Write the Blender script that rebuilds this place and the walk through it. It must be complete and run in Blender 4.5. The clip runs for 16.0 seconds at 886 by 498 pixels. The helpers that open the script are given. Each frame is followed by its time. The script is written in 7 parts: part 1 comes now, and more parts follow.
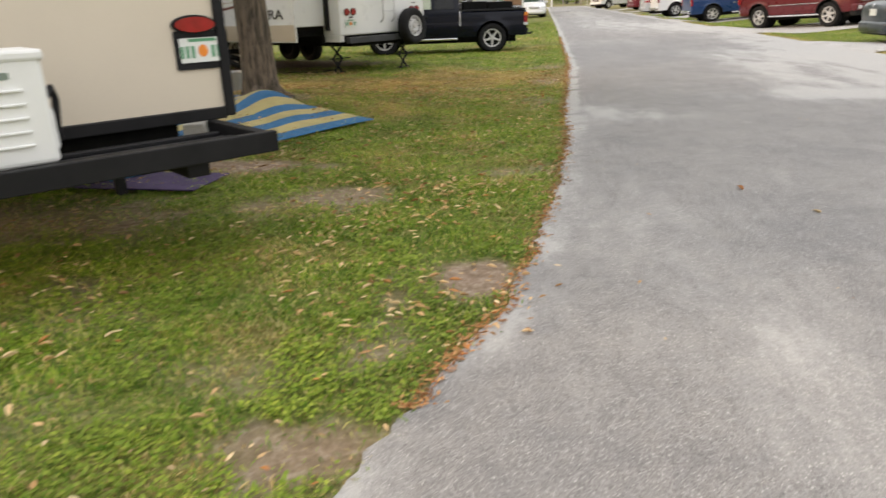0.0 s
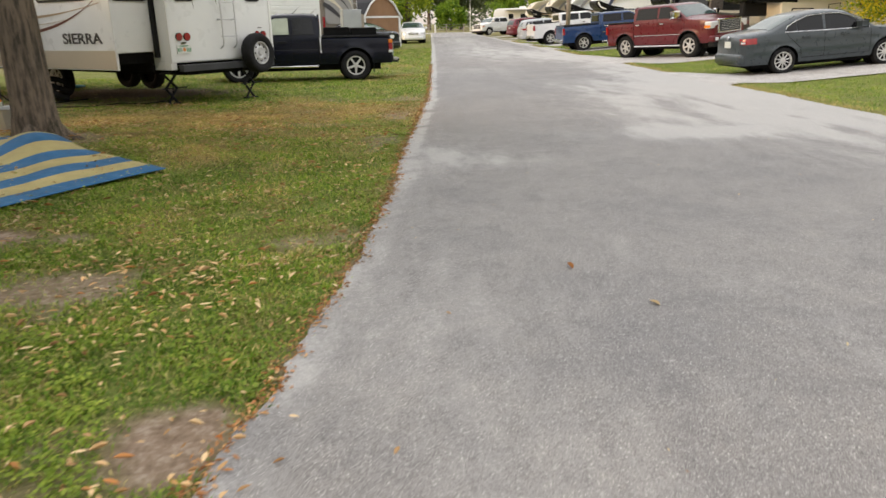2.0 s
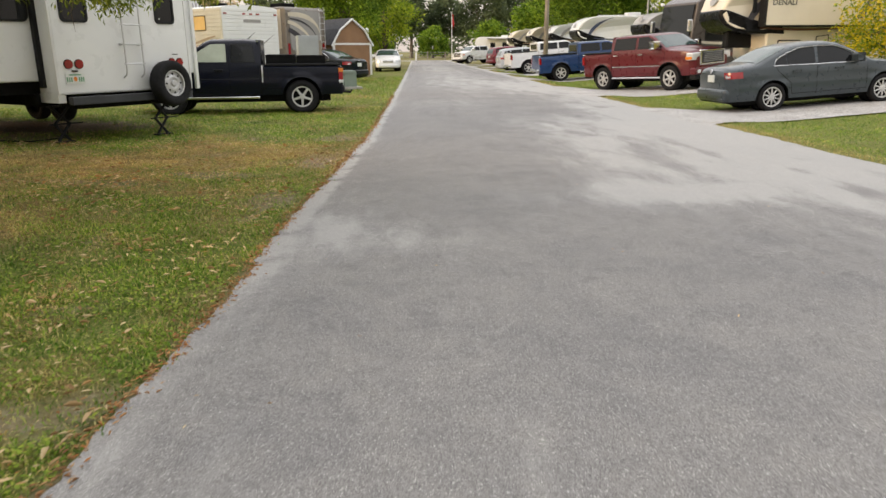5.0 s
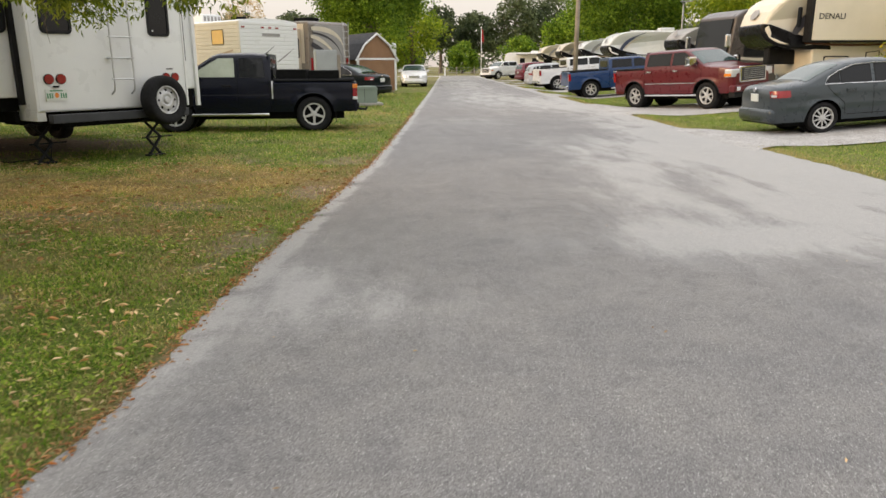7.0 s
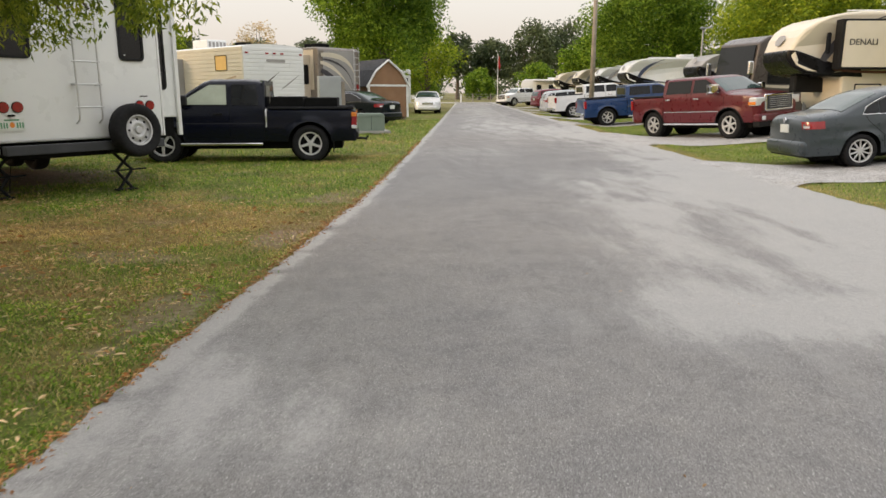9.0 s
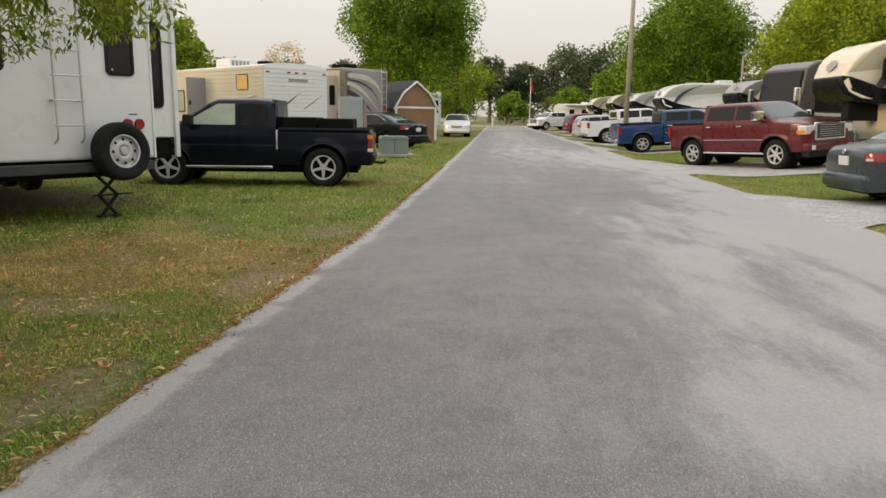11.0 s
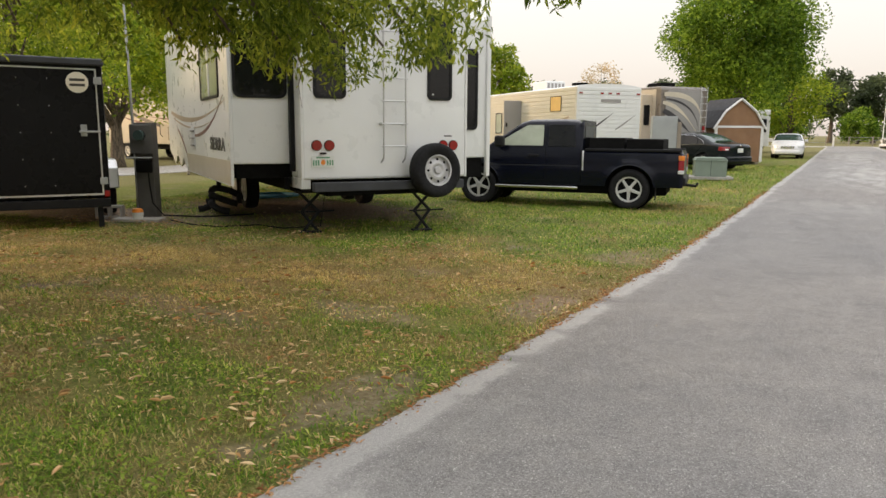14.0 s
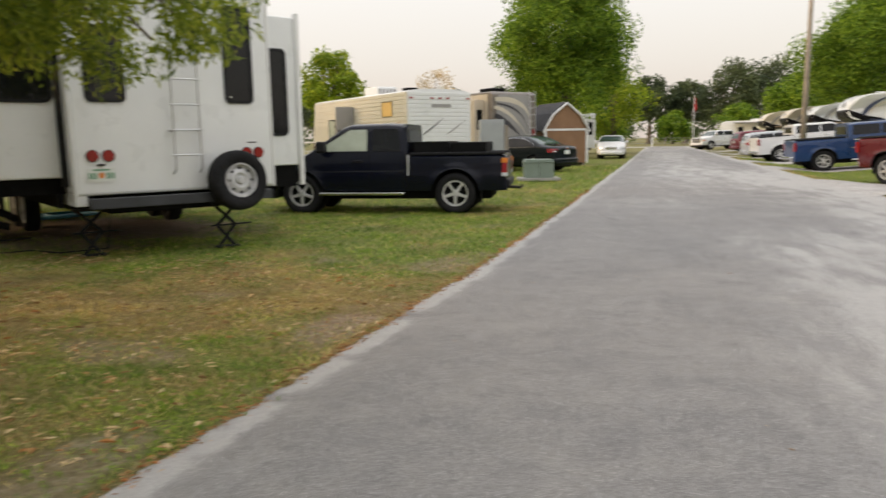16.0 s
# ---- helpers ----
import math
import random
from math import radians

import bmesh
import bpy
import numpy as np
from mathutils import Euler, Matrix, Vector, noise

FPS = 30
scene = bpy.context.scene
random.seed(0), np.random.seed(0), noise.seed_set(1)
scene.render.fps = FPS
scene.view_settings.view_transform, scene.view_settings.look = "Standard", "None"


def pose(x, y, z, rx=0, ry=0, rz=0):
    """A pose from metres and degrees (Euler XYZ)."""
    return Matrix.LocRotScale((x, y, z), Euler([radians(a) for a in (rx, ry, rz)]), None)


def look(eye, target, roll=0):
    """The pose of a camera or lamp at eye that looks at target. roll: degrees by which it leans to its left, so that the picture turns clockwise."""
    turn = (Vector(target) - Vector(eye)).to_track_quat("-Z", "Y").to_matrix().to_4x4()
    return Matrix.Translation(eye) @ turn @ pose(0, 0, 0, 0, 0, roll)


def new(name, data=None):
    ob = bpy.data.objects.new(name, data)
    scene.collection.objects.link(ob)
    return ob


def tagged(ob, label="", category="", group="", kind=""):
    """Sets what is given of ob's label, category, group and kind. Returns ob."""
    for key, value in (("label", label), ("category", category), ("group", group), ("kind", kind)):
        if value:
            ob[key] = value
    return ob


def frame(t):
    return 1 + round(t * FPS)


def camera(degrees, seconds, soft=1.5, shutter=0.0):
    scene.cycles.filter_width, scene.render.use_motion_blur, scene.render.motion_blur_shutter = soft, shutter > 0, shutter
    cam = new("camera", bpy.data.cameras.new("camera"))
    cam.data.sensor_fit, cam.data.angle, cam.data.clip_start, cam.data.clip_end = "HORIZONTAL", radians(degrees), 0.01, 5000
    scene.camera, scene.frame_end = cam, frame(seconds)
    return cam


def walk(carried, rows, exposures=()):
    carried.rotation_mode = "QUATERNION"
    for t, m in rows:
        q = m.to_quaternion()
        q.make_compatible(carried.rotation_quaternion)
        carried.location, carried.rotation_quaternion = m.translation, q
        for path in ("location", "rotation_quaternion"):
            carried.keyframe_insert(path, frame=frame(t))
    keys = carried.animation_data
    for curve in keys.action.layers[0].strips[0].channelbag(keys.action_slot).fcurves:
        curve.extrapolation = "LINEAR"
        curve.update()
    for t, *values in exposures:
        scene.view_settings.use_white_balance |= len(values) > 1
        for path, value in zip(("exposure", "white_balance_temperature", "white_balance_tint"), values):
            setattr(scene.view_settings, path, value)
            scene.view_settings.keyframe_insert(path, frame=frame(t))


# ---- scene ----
cam = camera(64.2, 16.0, shutter=0.5)
PATH = [
    (0, (0.943, -0.128, 1.339), (0.706, 1.744, 0.677), -2.1),
    (0.5, (1.09, 0.171, 1.36), (0.98, 2.059, 0.709), -1.8),
    (1, (1.255, 0.45, 1.342), (1.229, 2.346, 0.705), -1.5),
    (1.5, (1.444, 0.744, 1.354), (1.469, 2.644, 0.73), -1.2),
    (2, (1.587, 1.109, 1.361), (1.644, 3.013, 0.751), -1.0),
    (2.5, (1.771, 1.445, 1.339), (1.853, 3.352, 0.743), -0.9),
    (3, (1.913, 1.782, 1.361), (2.012, 3.693, 0.778), -0.7),
    (3.5, (1.996, 2.131, 1.389), (2.106, 4.045, 0.818), -0.5),
    (4, (2.168, 2.46, 1.355), (2.283, 4.377, 0.795), -0.4),
    (6.5, (2.546, 4.037, 1.396), (2.591, 5.97, 0.882), -0.1),
    (7, (2.666, 4.297, 1.368), (2.689, 6.233, 0.866), -0.1),
    (7.5, (2.808, 4.589, 1.402), (2.814, 6.529, 0.915), -0.1),
    (8, (2.843, 4.9, 1.417), (2.837, 6.845, 0.948), 0.0),
    (8.5, (2.896, 5.157, 1.396), (2.882, 7.105, 0.946), 0.0),
    (11, (3.14, 6.634, 1.386), (3.031, 8.596, 1.013), 0.9),
    (11.5, (3.024, 6.749, 1.403), (2.844, 8.708, 1.045), 1.1),
    (12, (3.027, 6.769, 1.416), (2.616, 8.695, 1.068), 1.1),
    (12.5, (3.032, 6.761, 1.418), (2.367, 8.616, 1.076), 0.9),
    (13, (3.048, 6.818, 1.393), (2.224, 8.61, 1.059), 0.7),
    (13.5, (3.082, 6.864, 1.389), (2.184, 8.621, 1.058), 0.5),
    (14, (3.186, 6.94, 1.38), (2.259, 8.682, 1.054), 0.4),
    (14.5, (3.217, 7.023, 1.371), (2.298, 8.77, 1.048), 0.2),
    (15, (3.175, 7.229, 1.371), (2.312, 9.004, 1.052), -0.1),
    (15.5, (3.189, 7.439, 1.358), (2.453, 9.273, 1.046), -0.5),
    (16, (3.39, 7.688, 1.32), (2.846, 9.588, 1.015), -0.9),
]

EXPOSURES = [(0.0, 0.3, 6900, 13), (1.5, 0.24, 6900, 13), (4.0, 0.12, 6900, 13), (8.5, 0.0, 6900, 13), (11.0, -0.18, 6900, 12), (12.0, -0.08, 6900, 13), (14.5, 0.14, 6900, 13), (16.0, -0.05, 6900, 13)]
walk(cam, [(t, look(eye, target, roll)) for t, eye, target, roll in PATH], EXPOSURES)
# ---- light ----
world = bpy.data.worlds.new("overcast_evening")
scene.world = world
world.use_nodes = True
wn, wl = world.node_tree.nodes, world.node_tree.links
wn.clear()
SUN_EL, SUN_AZ = 12.0, 258.0


def world_node(kind, **props):
    n = wn.new(kind)
    for k, v in props.items():
        n.inputs[k].default_value = v
    return n


sky = wn.new("ShaderNodeTexSky")
sky.sky_type = "NISHITA"
sky.sun_disc = False
sky.sun_elevation, sky.sun_rotation = radians(SUN_EL), radians(SUN_AZ)
sky.dust_density, sky.air_density = 4.0, 1.5
b_sky = world_node("ShaderNodeBackground", Strength=0.05)
wl.new(sky.outputs[0], b_sky.inputs[0])
# thin cloud veil: brighter overhead than at the horizon
tc = wn.new("ShaderNodeTexCoord")
sep = wn.new("ShaderNodeSeparateXYZ")
wl.new(tc.outputs["Generated"], sep.inputs[0])
ramp = wn.new("ShaderNodeValToRGB")
ramp.color_ramp.elements[0].position, ramp.color_ramp.elements[0].color = 0.0, (0.55, 0.505, 0.47, 1)
ramp.color_ramp.elements[1].position, ramp.color_ramp.elements[1].color = 0.9, (1.22, 1.26, 1.32, 1)
e = ramp.color_ramp.elements.new(0.10)
e.color = (0.61, 0.603, 0.597, 1)
e = ramp.color_ramp.elements.new(0.24)
e.color = (0.71, 0.72, 0.735, 1)
wl.new(sep.outputs[2], ramp.inputs[0])
b_veil = world_node("ShaderNodeBackground", Strength=1.28)
wl.new(ramp.outputs[0], b_veil.inputs[0])
add = wn.new("ShaderNodeAddShader")
wl.new(b_sky.outputs[0], add.inputs[0])
wl.new(b_veil.outputs[0], add.inputs[1])
w_out = wn.new("ShaderNodeOutputWorld")
wl.new(add.outputs[0], w_out.inputs[0])

sun = bpy.data.lights.new("sun", "SUN")
sun.energy, sun.angle, sun.color = 1.5, radians(16), (1.0, 0.74, 0.45)
sun_ob = new("sun", sun)
az = radians(SUN_AZ)
sun_dir = Vector((math.sin(az) * math.cos(radians(SUN_EL)), math.cos(az) * math.cos(radians(SUN_EL)), math.sin(radians(SUN_EL))))
sun_ob.matrix_world = look(tuple(sun_dir * 80), (0, 0, 0))


# ---- materials ----
class Nodes:
    def __init__(self, name):
        self.mat = bpy.data.materials.new(name)
        self.mat.use_nodes = True
        self.n, self.l = self.mat.node_tree.nodes, self.mat.node_tree.links
        self.bsdf = self.n["Principled BSDF"]
        self.out = self.n["Material Output"]
        self.coord = None

    def add(self, kind, **vals):
        n = self.n.new(kind)
        for k, v in vals.items():
            n.inputs[k].default_value = v
        return n

    def vec(self):
        if self.coord is None:
            g = self.n.new("ShaderNodeNewGeometry")
            self.coord = g.outputs["Position"]
        return self.coord

    def noise(self, scale, detail=4.0, rough=0.55):
        n = self.add("ShaderNodeTexNoise", Scale=scale, Detail=detail, Roughness=rough)
        self.l.new(self.vec(), n.inputs["Vector"])
        return n.outputs["Fac"]

    def ramp(self, fac, *stops):
        r = self.n.new("ShaderNodeValToRGB")
        els = r.color_ramp.elements
        while len(els) < len(stops):
            els.new(0.5)
        for el, (p, c) in zip(els, stops):
            el.position, el.color = p, (*c, 1) if len(c) == 3 else c
        self.l.new(fac, r.inputs[0])
        return r.outputs[0]

    def mix(self, fac, a, b, blend="MIX"):
        m = self.n.new("ShaderNodeMix")
        m.data_type, m.blend_type = "RGBA", blend
        for sock, val in ((m.inputs[0], fac), (m.inputs[6], a), (m.inputs[7], b)):
            if isinstance(val, (int, float)):
                sock.default_value = val
            elif isinstance(val, tuple):
                sock.default_value = (*val, 1)
            else:
                self.l.new(val, sock)
        return m.outputs[2]

    def bump(self, fac, strength, dist=0.01):
        b = self.add("ShaderNodeBump", Strength=strength, Distance=dist)
        self.l.new(fac, b.inputs["Height"])
        self.l.new(b.outputs[0], self.bsdf.inputs["Normal"])

    def color(self, sock):
        self.l.new(sock, self.bsdf.inputs["Base Color"])

    def attribute(self, name):
        a = self.n.new("ShaderNodeAttribute")
        a.attribute_name = name
        return a.outputs["Fac"]


def surface(name, col, rough=0.5, metal=0.0, vary=0.12, fine=60.0, coarse=2.5, bump=0.0, coat=0.0, spec=0.5):
    """Base colour with grime at a coarse scale and grain at a fine one."""
    m = Nodes(name)
    lo = tuple(c * (1 - vary) for c in col)
    hi = tuple(min(1, c * (1 + vary * 0.6)) for c in col)
    big = m.ramp(m.noise(coarse, 6), (0.3, lo), (0.7, hi))
    grain = m.ramp(m.noise(fine, 3), (0.3, (0.86, 0.86, 0.86)), (0.7, (1, 1, 1)))
    m.color(m.mix(min(1.0, vary * 3), big, grain, "MULTIPLY"))
    r = m.ramp(m.noise(coarse * 3, 4), (0.3, (rough * 0.85,) * 3), (0.7, (min(1, rough * 1.15),) * 3))
    m.l.new(r, m.bsdf.inputs["Roughness"])
    m.bsdf.inputs["Metallic"].default_value = metal
    m.bsdf.inputs["Coat Weight"].default_value = coat
    m.bsdf.inputs["Coat Roughness"].default_value = 0.06
    m.bsdf.inputs["Specular IOR Level"].default_value = spec
    if bump:
        m.bump(m.noise(fine, 4), bump, 0.004)
    return m.mat


def car_paint(name, col, rough=0.35):
    return surface(name, col, rough, 0.0, 0.08, 120.0, 3.0, 0.0, 0.45, 0.4)


# ground: grass floor, bare soil, sand
m = Nodes("grass_ground")
soil, dry = m.attribute("soil"), m.attribute("dry")
thatch = m.ramp(m.noise(34, 7, 0.75), (0.3, (0.045, 0.065, 0.015)), (0.48, (0.13, 0.165, 0.038)), (0.68, (0.33, 0.31, 0.12)))
straw = m.ramp(m.noise(38, 7, 0.75), (0.3, (0.09, 0.065, 0.027)), (0.5, (0.25, 0.185, 0.08)), (0.7, (0.46, 0.36, 0.19)))
earth = m.ramp(m.noise(18, 8, 0.7), (0.28, (0.12, 0.075, 0.055)), (0.5, (0.26, 0.185, 0.14)), (0.72, (0.47, 0.39, 0.32)))
base = m.mix(dry, thatch, straw)
base = m.mix(1.0, base, m.ramp(m.noise(150, 4, 0.7), (0.35, (0.55, 0.55, 0.5)), (0.65, (1.3, 1.3, 1.25))), "MULTIPLY")
m.color(m.mix(soil, base, earth))
m.bsdf.inputs["Roughness"].default_value = 0.95
m.bsdf.inputs["Specular IOR Level"].default_value = 0.1
m.bump(m.noise(45, 6, 0.7), 0.8, 0.02)
M_GROUND = m.mat

m = Nodes("weathered_asphalt")
sand = m.attribute("sand")
stone = m.n.new("ShaderNodeTexVoronoi")
stone.inputs["Scale"].default_value = 230
m.l.new(m.vec(), stone.inputs["Vector"])
chips = m.ramp(stone.outputs["Color"], (0.12, (0.15, 0.145, 0.141)), (0.45, (0.25, 0.243, 0.235)), (0.8, (0.305, 0.296, 0.286)), (0.94, (0.62, 0.6, 0.57)))
grit = m.ramp(m.noise(420, 3, 0.6), (0.35, (0.72, 0.72, 0.72)), (0.65, (1.22, 1.22, 1.22)))
tone = m.mix(1.0, chips, grit, "MULTIPLY")
worn = m.ramp(m.noise(0.9, 8, 0.68), (0.36, (0.9, 0.9, 0.91)), (0.64, (1.08, 1.065, 1.05)))
tone = m.mix(1.0, tone, worn, "MULTIPLY")
blot = m.ramp(m.noise(5.0, 7, 0.7), (0.32, (0.88, 0.88, 0.89)), (0.5, (1.0, 1.0, 1.0)), (0.72, (1.08, 1.07, 1.05)))
tone = m.mix(1.0, tone, blot, "MULTIPLY")
powder = m.ramp(m.noise(60, 6, 0.75), (0.3, (0.42, 0.41, 0.39)), (0.7, (0.66, 0.645, 0.615)))
# the dust lies in ragged, sharp-edged films
stretch = m.n.new("ShaderNodeMapping")
stretch.inputs["Scale"].default_value = (1.0, 0.3, 1.0)
m.l.new(m.vec(), stretch.inputs[0])
drift = m.add("ShaderNodeTexNoise", Scale=4.2, Detail=10.0, Roughness=0.78)
m.l.new(stretch.outputs[0], drift.inputs["Vector"])
film_a = m.ramp(drift.outputs["Fac"], (0.3, (0, 0, 0)), (0.7, (1, 1, 1)))
film_b = m.ramp(m.noise(26, 6, 0.75), (0.3, (0, 0, 0)), (0.7, (1, 1, 1)))
ragged = m.mix(0.32, film_a, film_b)
mul = m.n.new("ShaderNodeMath")
mul.operation = "MULTIPLY_ADD"
mul.inputs[1].default_value = 0.66
m.l.new(ragged, mul.inputs[0])
m.l.new(sand, mul.inputs[2])
cover = m.ramp(mul.outputs[0], (0.48, (0, 0, 0)), (0.72, (0.17, 0.17, 0.17)), (1.0, (0.56, 0.56, 0.56)))
m.color(m.mix(cover, tone, powder))
m.bsdf.inputs["Roughness"].default_value = 0.9
m.bsdf.inputs["Specular IOR Level"].default_value = 0.25
m.bump(stone.outputs["Distance"], 0.7, 0.006)
M_ROAD = m.mat

m = Nodes("pale_gravel")
stone = m.n.new("ShaderNodeTexVoronoi")
stone.inputs["Scale"].default_value = 40
m.l.new(m.vec(), stone.inputs["Vector"])
peb = m.ramp(stone.outputs["Color"], (0.2, (0.3, 0.29, 0.275)), (0.8, (0.6, 0.58, 0.56)))
dirt = m.ramp(m.noise(1.6, 7, 0.65), (0.35, (0.75, 0.73, 0.7)), (0.65, (1.0, 1.0, 1.0)))
m.color(m.mix(1.0, peb, dirt, "MULTIPLY"))
m.bsdf.inputs["Roughness"].default_value = 0.95
m.bump(stone.outputs["Distance"], 0.8, 0.012)
M_GRAVEL = m.mat


def leafy(name, *stops, rough=0.55, through_light=0.35, patch=0.35):
    """Foliage: a colour for each leaf, varied and shaded by broad patches, letting some light through."""
    k = Nodes(name)
    g = k.n.new("ShaderNodeNewGeometry")
    col = k.ramp(g.outputs["Random Per Island"], *stops)
    # patch contrast also puts the clump shading of crowns into the colour
    tint_shade = k.ramp(k.noise(patch, 4), (0.32, (0.58, 0.64, 0.55)), (0.68, (1.4, 1.3, 1.02)))
    col = k.mix(1.0, col, tint_shade, "MULTIPLY")
    k.color(col)
    k.bsdf.inputs["Roughness"].default_value = rough
    k.bsdf.inputs["Specular IOR Level"].default_value = 0.3
    tr = k.n.new("ShaderNodeBsdfTranslucent")
    k.l.new(col, tr.inputs[0])
    mx = k.n.new("ShaderNodeMixShader")
    mx.inputs[0].default_value = through_light
    k.l.new(k.bsdf.outputs[0], mx.inputs[1])
    k.l.new(tr.outputs[0], mx.inputs[2])
    k.l.new(mx.outputs[0], k.out.inputs[0])
    return k.mat


M_BLADE = leafy("grass_blade", (0.0, (0.05, 0.125, 0.01)), (0.4, (0.14, 0.275, 0.023)), (0.72, (0.27, 0.4, 0.048)), (0.85, (0.37, 0.43, 0.09)), (0.97, (0.62, 0.53, 0.26)), patch=1.1)
M_STRAW = leafy("dry_blade", (0.0, (0.28, 0.2, 0.075)), (0.5, (0.5, 0.39, 0.18)), (0.8, (0.66, 0.54, 0.3)), (1.0, (0.27, 0.33, 0.06)), patch=1.1)
M_WEED = leafy("weed_leaf", (0.0, (0.13, 0.21, 0.025)), (0.6, (0.23, 0.33, 0.045)), (1.0, (0.36, 0.43, 0.08)), patch=0.8)
M_DEAD = leafy("fallen_leaf", (0.0, (0.22, 0.11, 0.05)), (0.3, (0.5, 0.33, 0.19)), (0.7, (0.74, 0.58, 0.42)), (0.9, (0.5, 0.3, 0.15)), (1.0, (0.46, 0.19, 0.07)), rough=0.8, through_light=0.1)
M_EDGE = leafy("edge_litter", (0.0, (0.2, 0.09, 0.04)), (0.4, (0.4, 0.2, 0.1)), (0.75, (0.58, 0.36, 0.2)), (1.0, (0.5, 0.17, 0.05)), rough=0.8, through_light=0.1)
M_LEAF_NEAR = leafy("oak_leaf", (0.0, (0.09, 0.14, 0.018)), (0.5, (0.21, 0.28, 0.035)), (1.0, (0.44, 0.48, 0.07)), through_light=0.55, patch=0.9)
M_LEAF_MID = leafy("tree_leaf", (0.0, (0.06, 0.125, 0.014)), (0.5, (0.155, 0.27, 0.027)), (1.0, (0.32, 0.45, 0.055)), through_light=0.48, patch=0.75)
M_LEAF_YEL = leafy("spring_leaf", (0.0, (0.12, 0.2, 0.018)), (0.5, (0.26, 0.36, 0.03)), (1.0, (0.46, 0.52, 0.055)), through_light=0.5, patch=0.75)
M_LEAF_BUD = leafy("budding_leaf", (0.0, (0.42, 0.32, 0.19)), (1.0, (0.62, 0.5, 0.33)), through_light=0.3, patch=0.5)
M_FLOWER = leafy("yellow_flower_leaf", (0.0, (0.12, 0.2, 0.02)), (0.45, (0.28, 0.36, 0.03)), (0.6, (0.62, 0.5, 0.02)), (1.0, (0.75, 0.6, 0.04)), through_light=0.4, patch=1.2)
# greyed greens: distance haze is put into the leaf colour
M_LEAF_FAR = leafy("hazed_leaf", (0.0, (0.06, 0.08, 0.05)), (0.5, (0.1, 0.135, 0.075)), (1.0, (0.16, 0.2, 0.1)), patch=0.15)

m = Nodes("bark")
w = m.add("ShaderNodeTexNoise", Scale=9.0, Detail=8.0, Roughness=0.7)
mp = m.n.new("ShaderNodeMapping")
mp.inputs["Scale"].default_value = (2.6, 2.6, 0.4)
m.l.new(m.vec(), mp.inputs[0])
m.l.new(mp.outputs[0], w.inputs["Vector"])
m.color(m.mix(0.3, m.ramp(w.outputs["Fac"], (0.4, (0.03, 0.022, 0.017)), (0.58, (0.24, 0.18, 0.135))), m.ramp(m.noise(1.8, 5), (0.35, (0.06, 0.058, 0.04)), (0.65, (0.17, 0.135, 0.1)))))
m.bsdf.inputs["Roughness"].default_value = 0.95
m.bump(w.outputs["Fac"], 1.0, 0.03)
M_BARK = m.mat

M_WHITE = surface("white_gelcoat", (0.76, 0.77, 0.76), 0.3, 0, 0.06, 90, 1.2, 0, 0.2)
M_CREAM = surface("cream_gelcoat", (0.68, 0.62, 0.5), 0.35, 0, 0.07, 90, 1.2, 0, 0.2)
M_TAN = surface("tan_gelcoat", (0.55, 0.47, 0.36), 0.35, 0, 0.07, 90, 1.2, 0, 0.2)
M_BEIGE = surface("beige_panel", (0.62, 0.55, 0.44), 0.45, 0, 0.06, 90, 1.0)
M_GREYP = surface("grey_gelcoat", (0.3, 0.29, 0.28), 0.35, 0, 0.1, 90, 1.2, 0, 0.2)
M_BROWNP = surface("brown_gelcoat", (0.17, 0.145, 0.12), 0.3, 0, 0.1, 90, 1.2, 0, 0.3)
M_DARKBROWN = surface("dark_brown_gelcoat", (0.075, 0.06, 0.052), 0.3, 0, 0.1, 90, 1.2, 0, 0.3)
M_BLACK = surface("black_panel", (0.006, 0.006, 0.007), 0.28, 0, 0.3, 70, 1.6, 0, 0.0, 0.16)
M_FRAME = surface("black_steel", (0.011, 0.011, 0.012), 0.6, 0.2, 0.3, 80, 4, 0.1, 0, 0.3)
M_STEELGREY = surface("grey_painted_steel", (0.05, 0.053, 0.06), 0.5, 0.3, 0.2, 80, 4, 0.1)
M_RUBBER = surface("tyre_rubber", (0.014, 0.014, 0.015), 0.85, 0, 0.3, 120, 8, 0.2, 0, 0.25)
M_CHROME = surface("chrome", (0.75, 0.75, 0.76), 0.12, 1.0, 0.1, 90, 4)
M_ALLOY = surface("alloy", (0.66, 0.66, 0.66), 0.35, 0.5, 0.15, 90, 6)
M_ALU = surface("aluminium", (0.62, 0.62, 0.62), 0.35, 0.9, 0.12, 90, 4)
M_STEELRIM = surface("silver_steel_rim", (0.5, 0.5, 0.5), 0.45, 0.4, 0.18, 90, 6)
M_GALV = surface("galvanised_steel", (0.42, 0.43, 0.43), 0.5, 0.6, 0.2, 60, 5)
M_GREYBOX = surface("grey_enamel", (0.34, 0.36, 0.36), 0.5, 0, 0.12, 60, 2)
M_GREENBOX = surface("green_enamel", (0.19, 0.24, 0.2), 0.5, 0, 0.15, 60, 2)
M_CONCRETE = surface("concrete", (0.4, 0.385, 0.36), 0.9, 0, 0.25, 50, 3, 0.5)
M_WOODPOLE = surface("weathered_timber", (0.36, 0.31, 0.25), 0.9, 0, 0.25, 70, 2, 0.5)
M_POST = surface("grey_timber", (0.12, 0.117, 0.108), 0.9, 0, 0.25, 70, 3, 0.5)
M_RED = surface("red_plastic", (0.42, 0.015, 0.02), 0.25, 0, 0.15, 90, 6)
M_REDLENS = surface("red_lens", (0.3, 0.008, 0.012), 0.15, 0, 0.2, 140, 12, 0, 0.6)
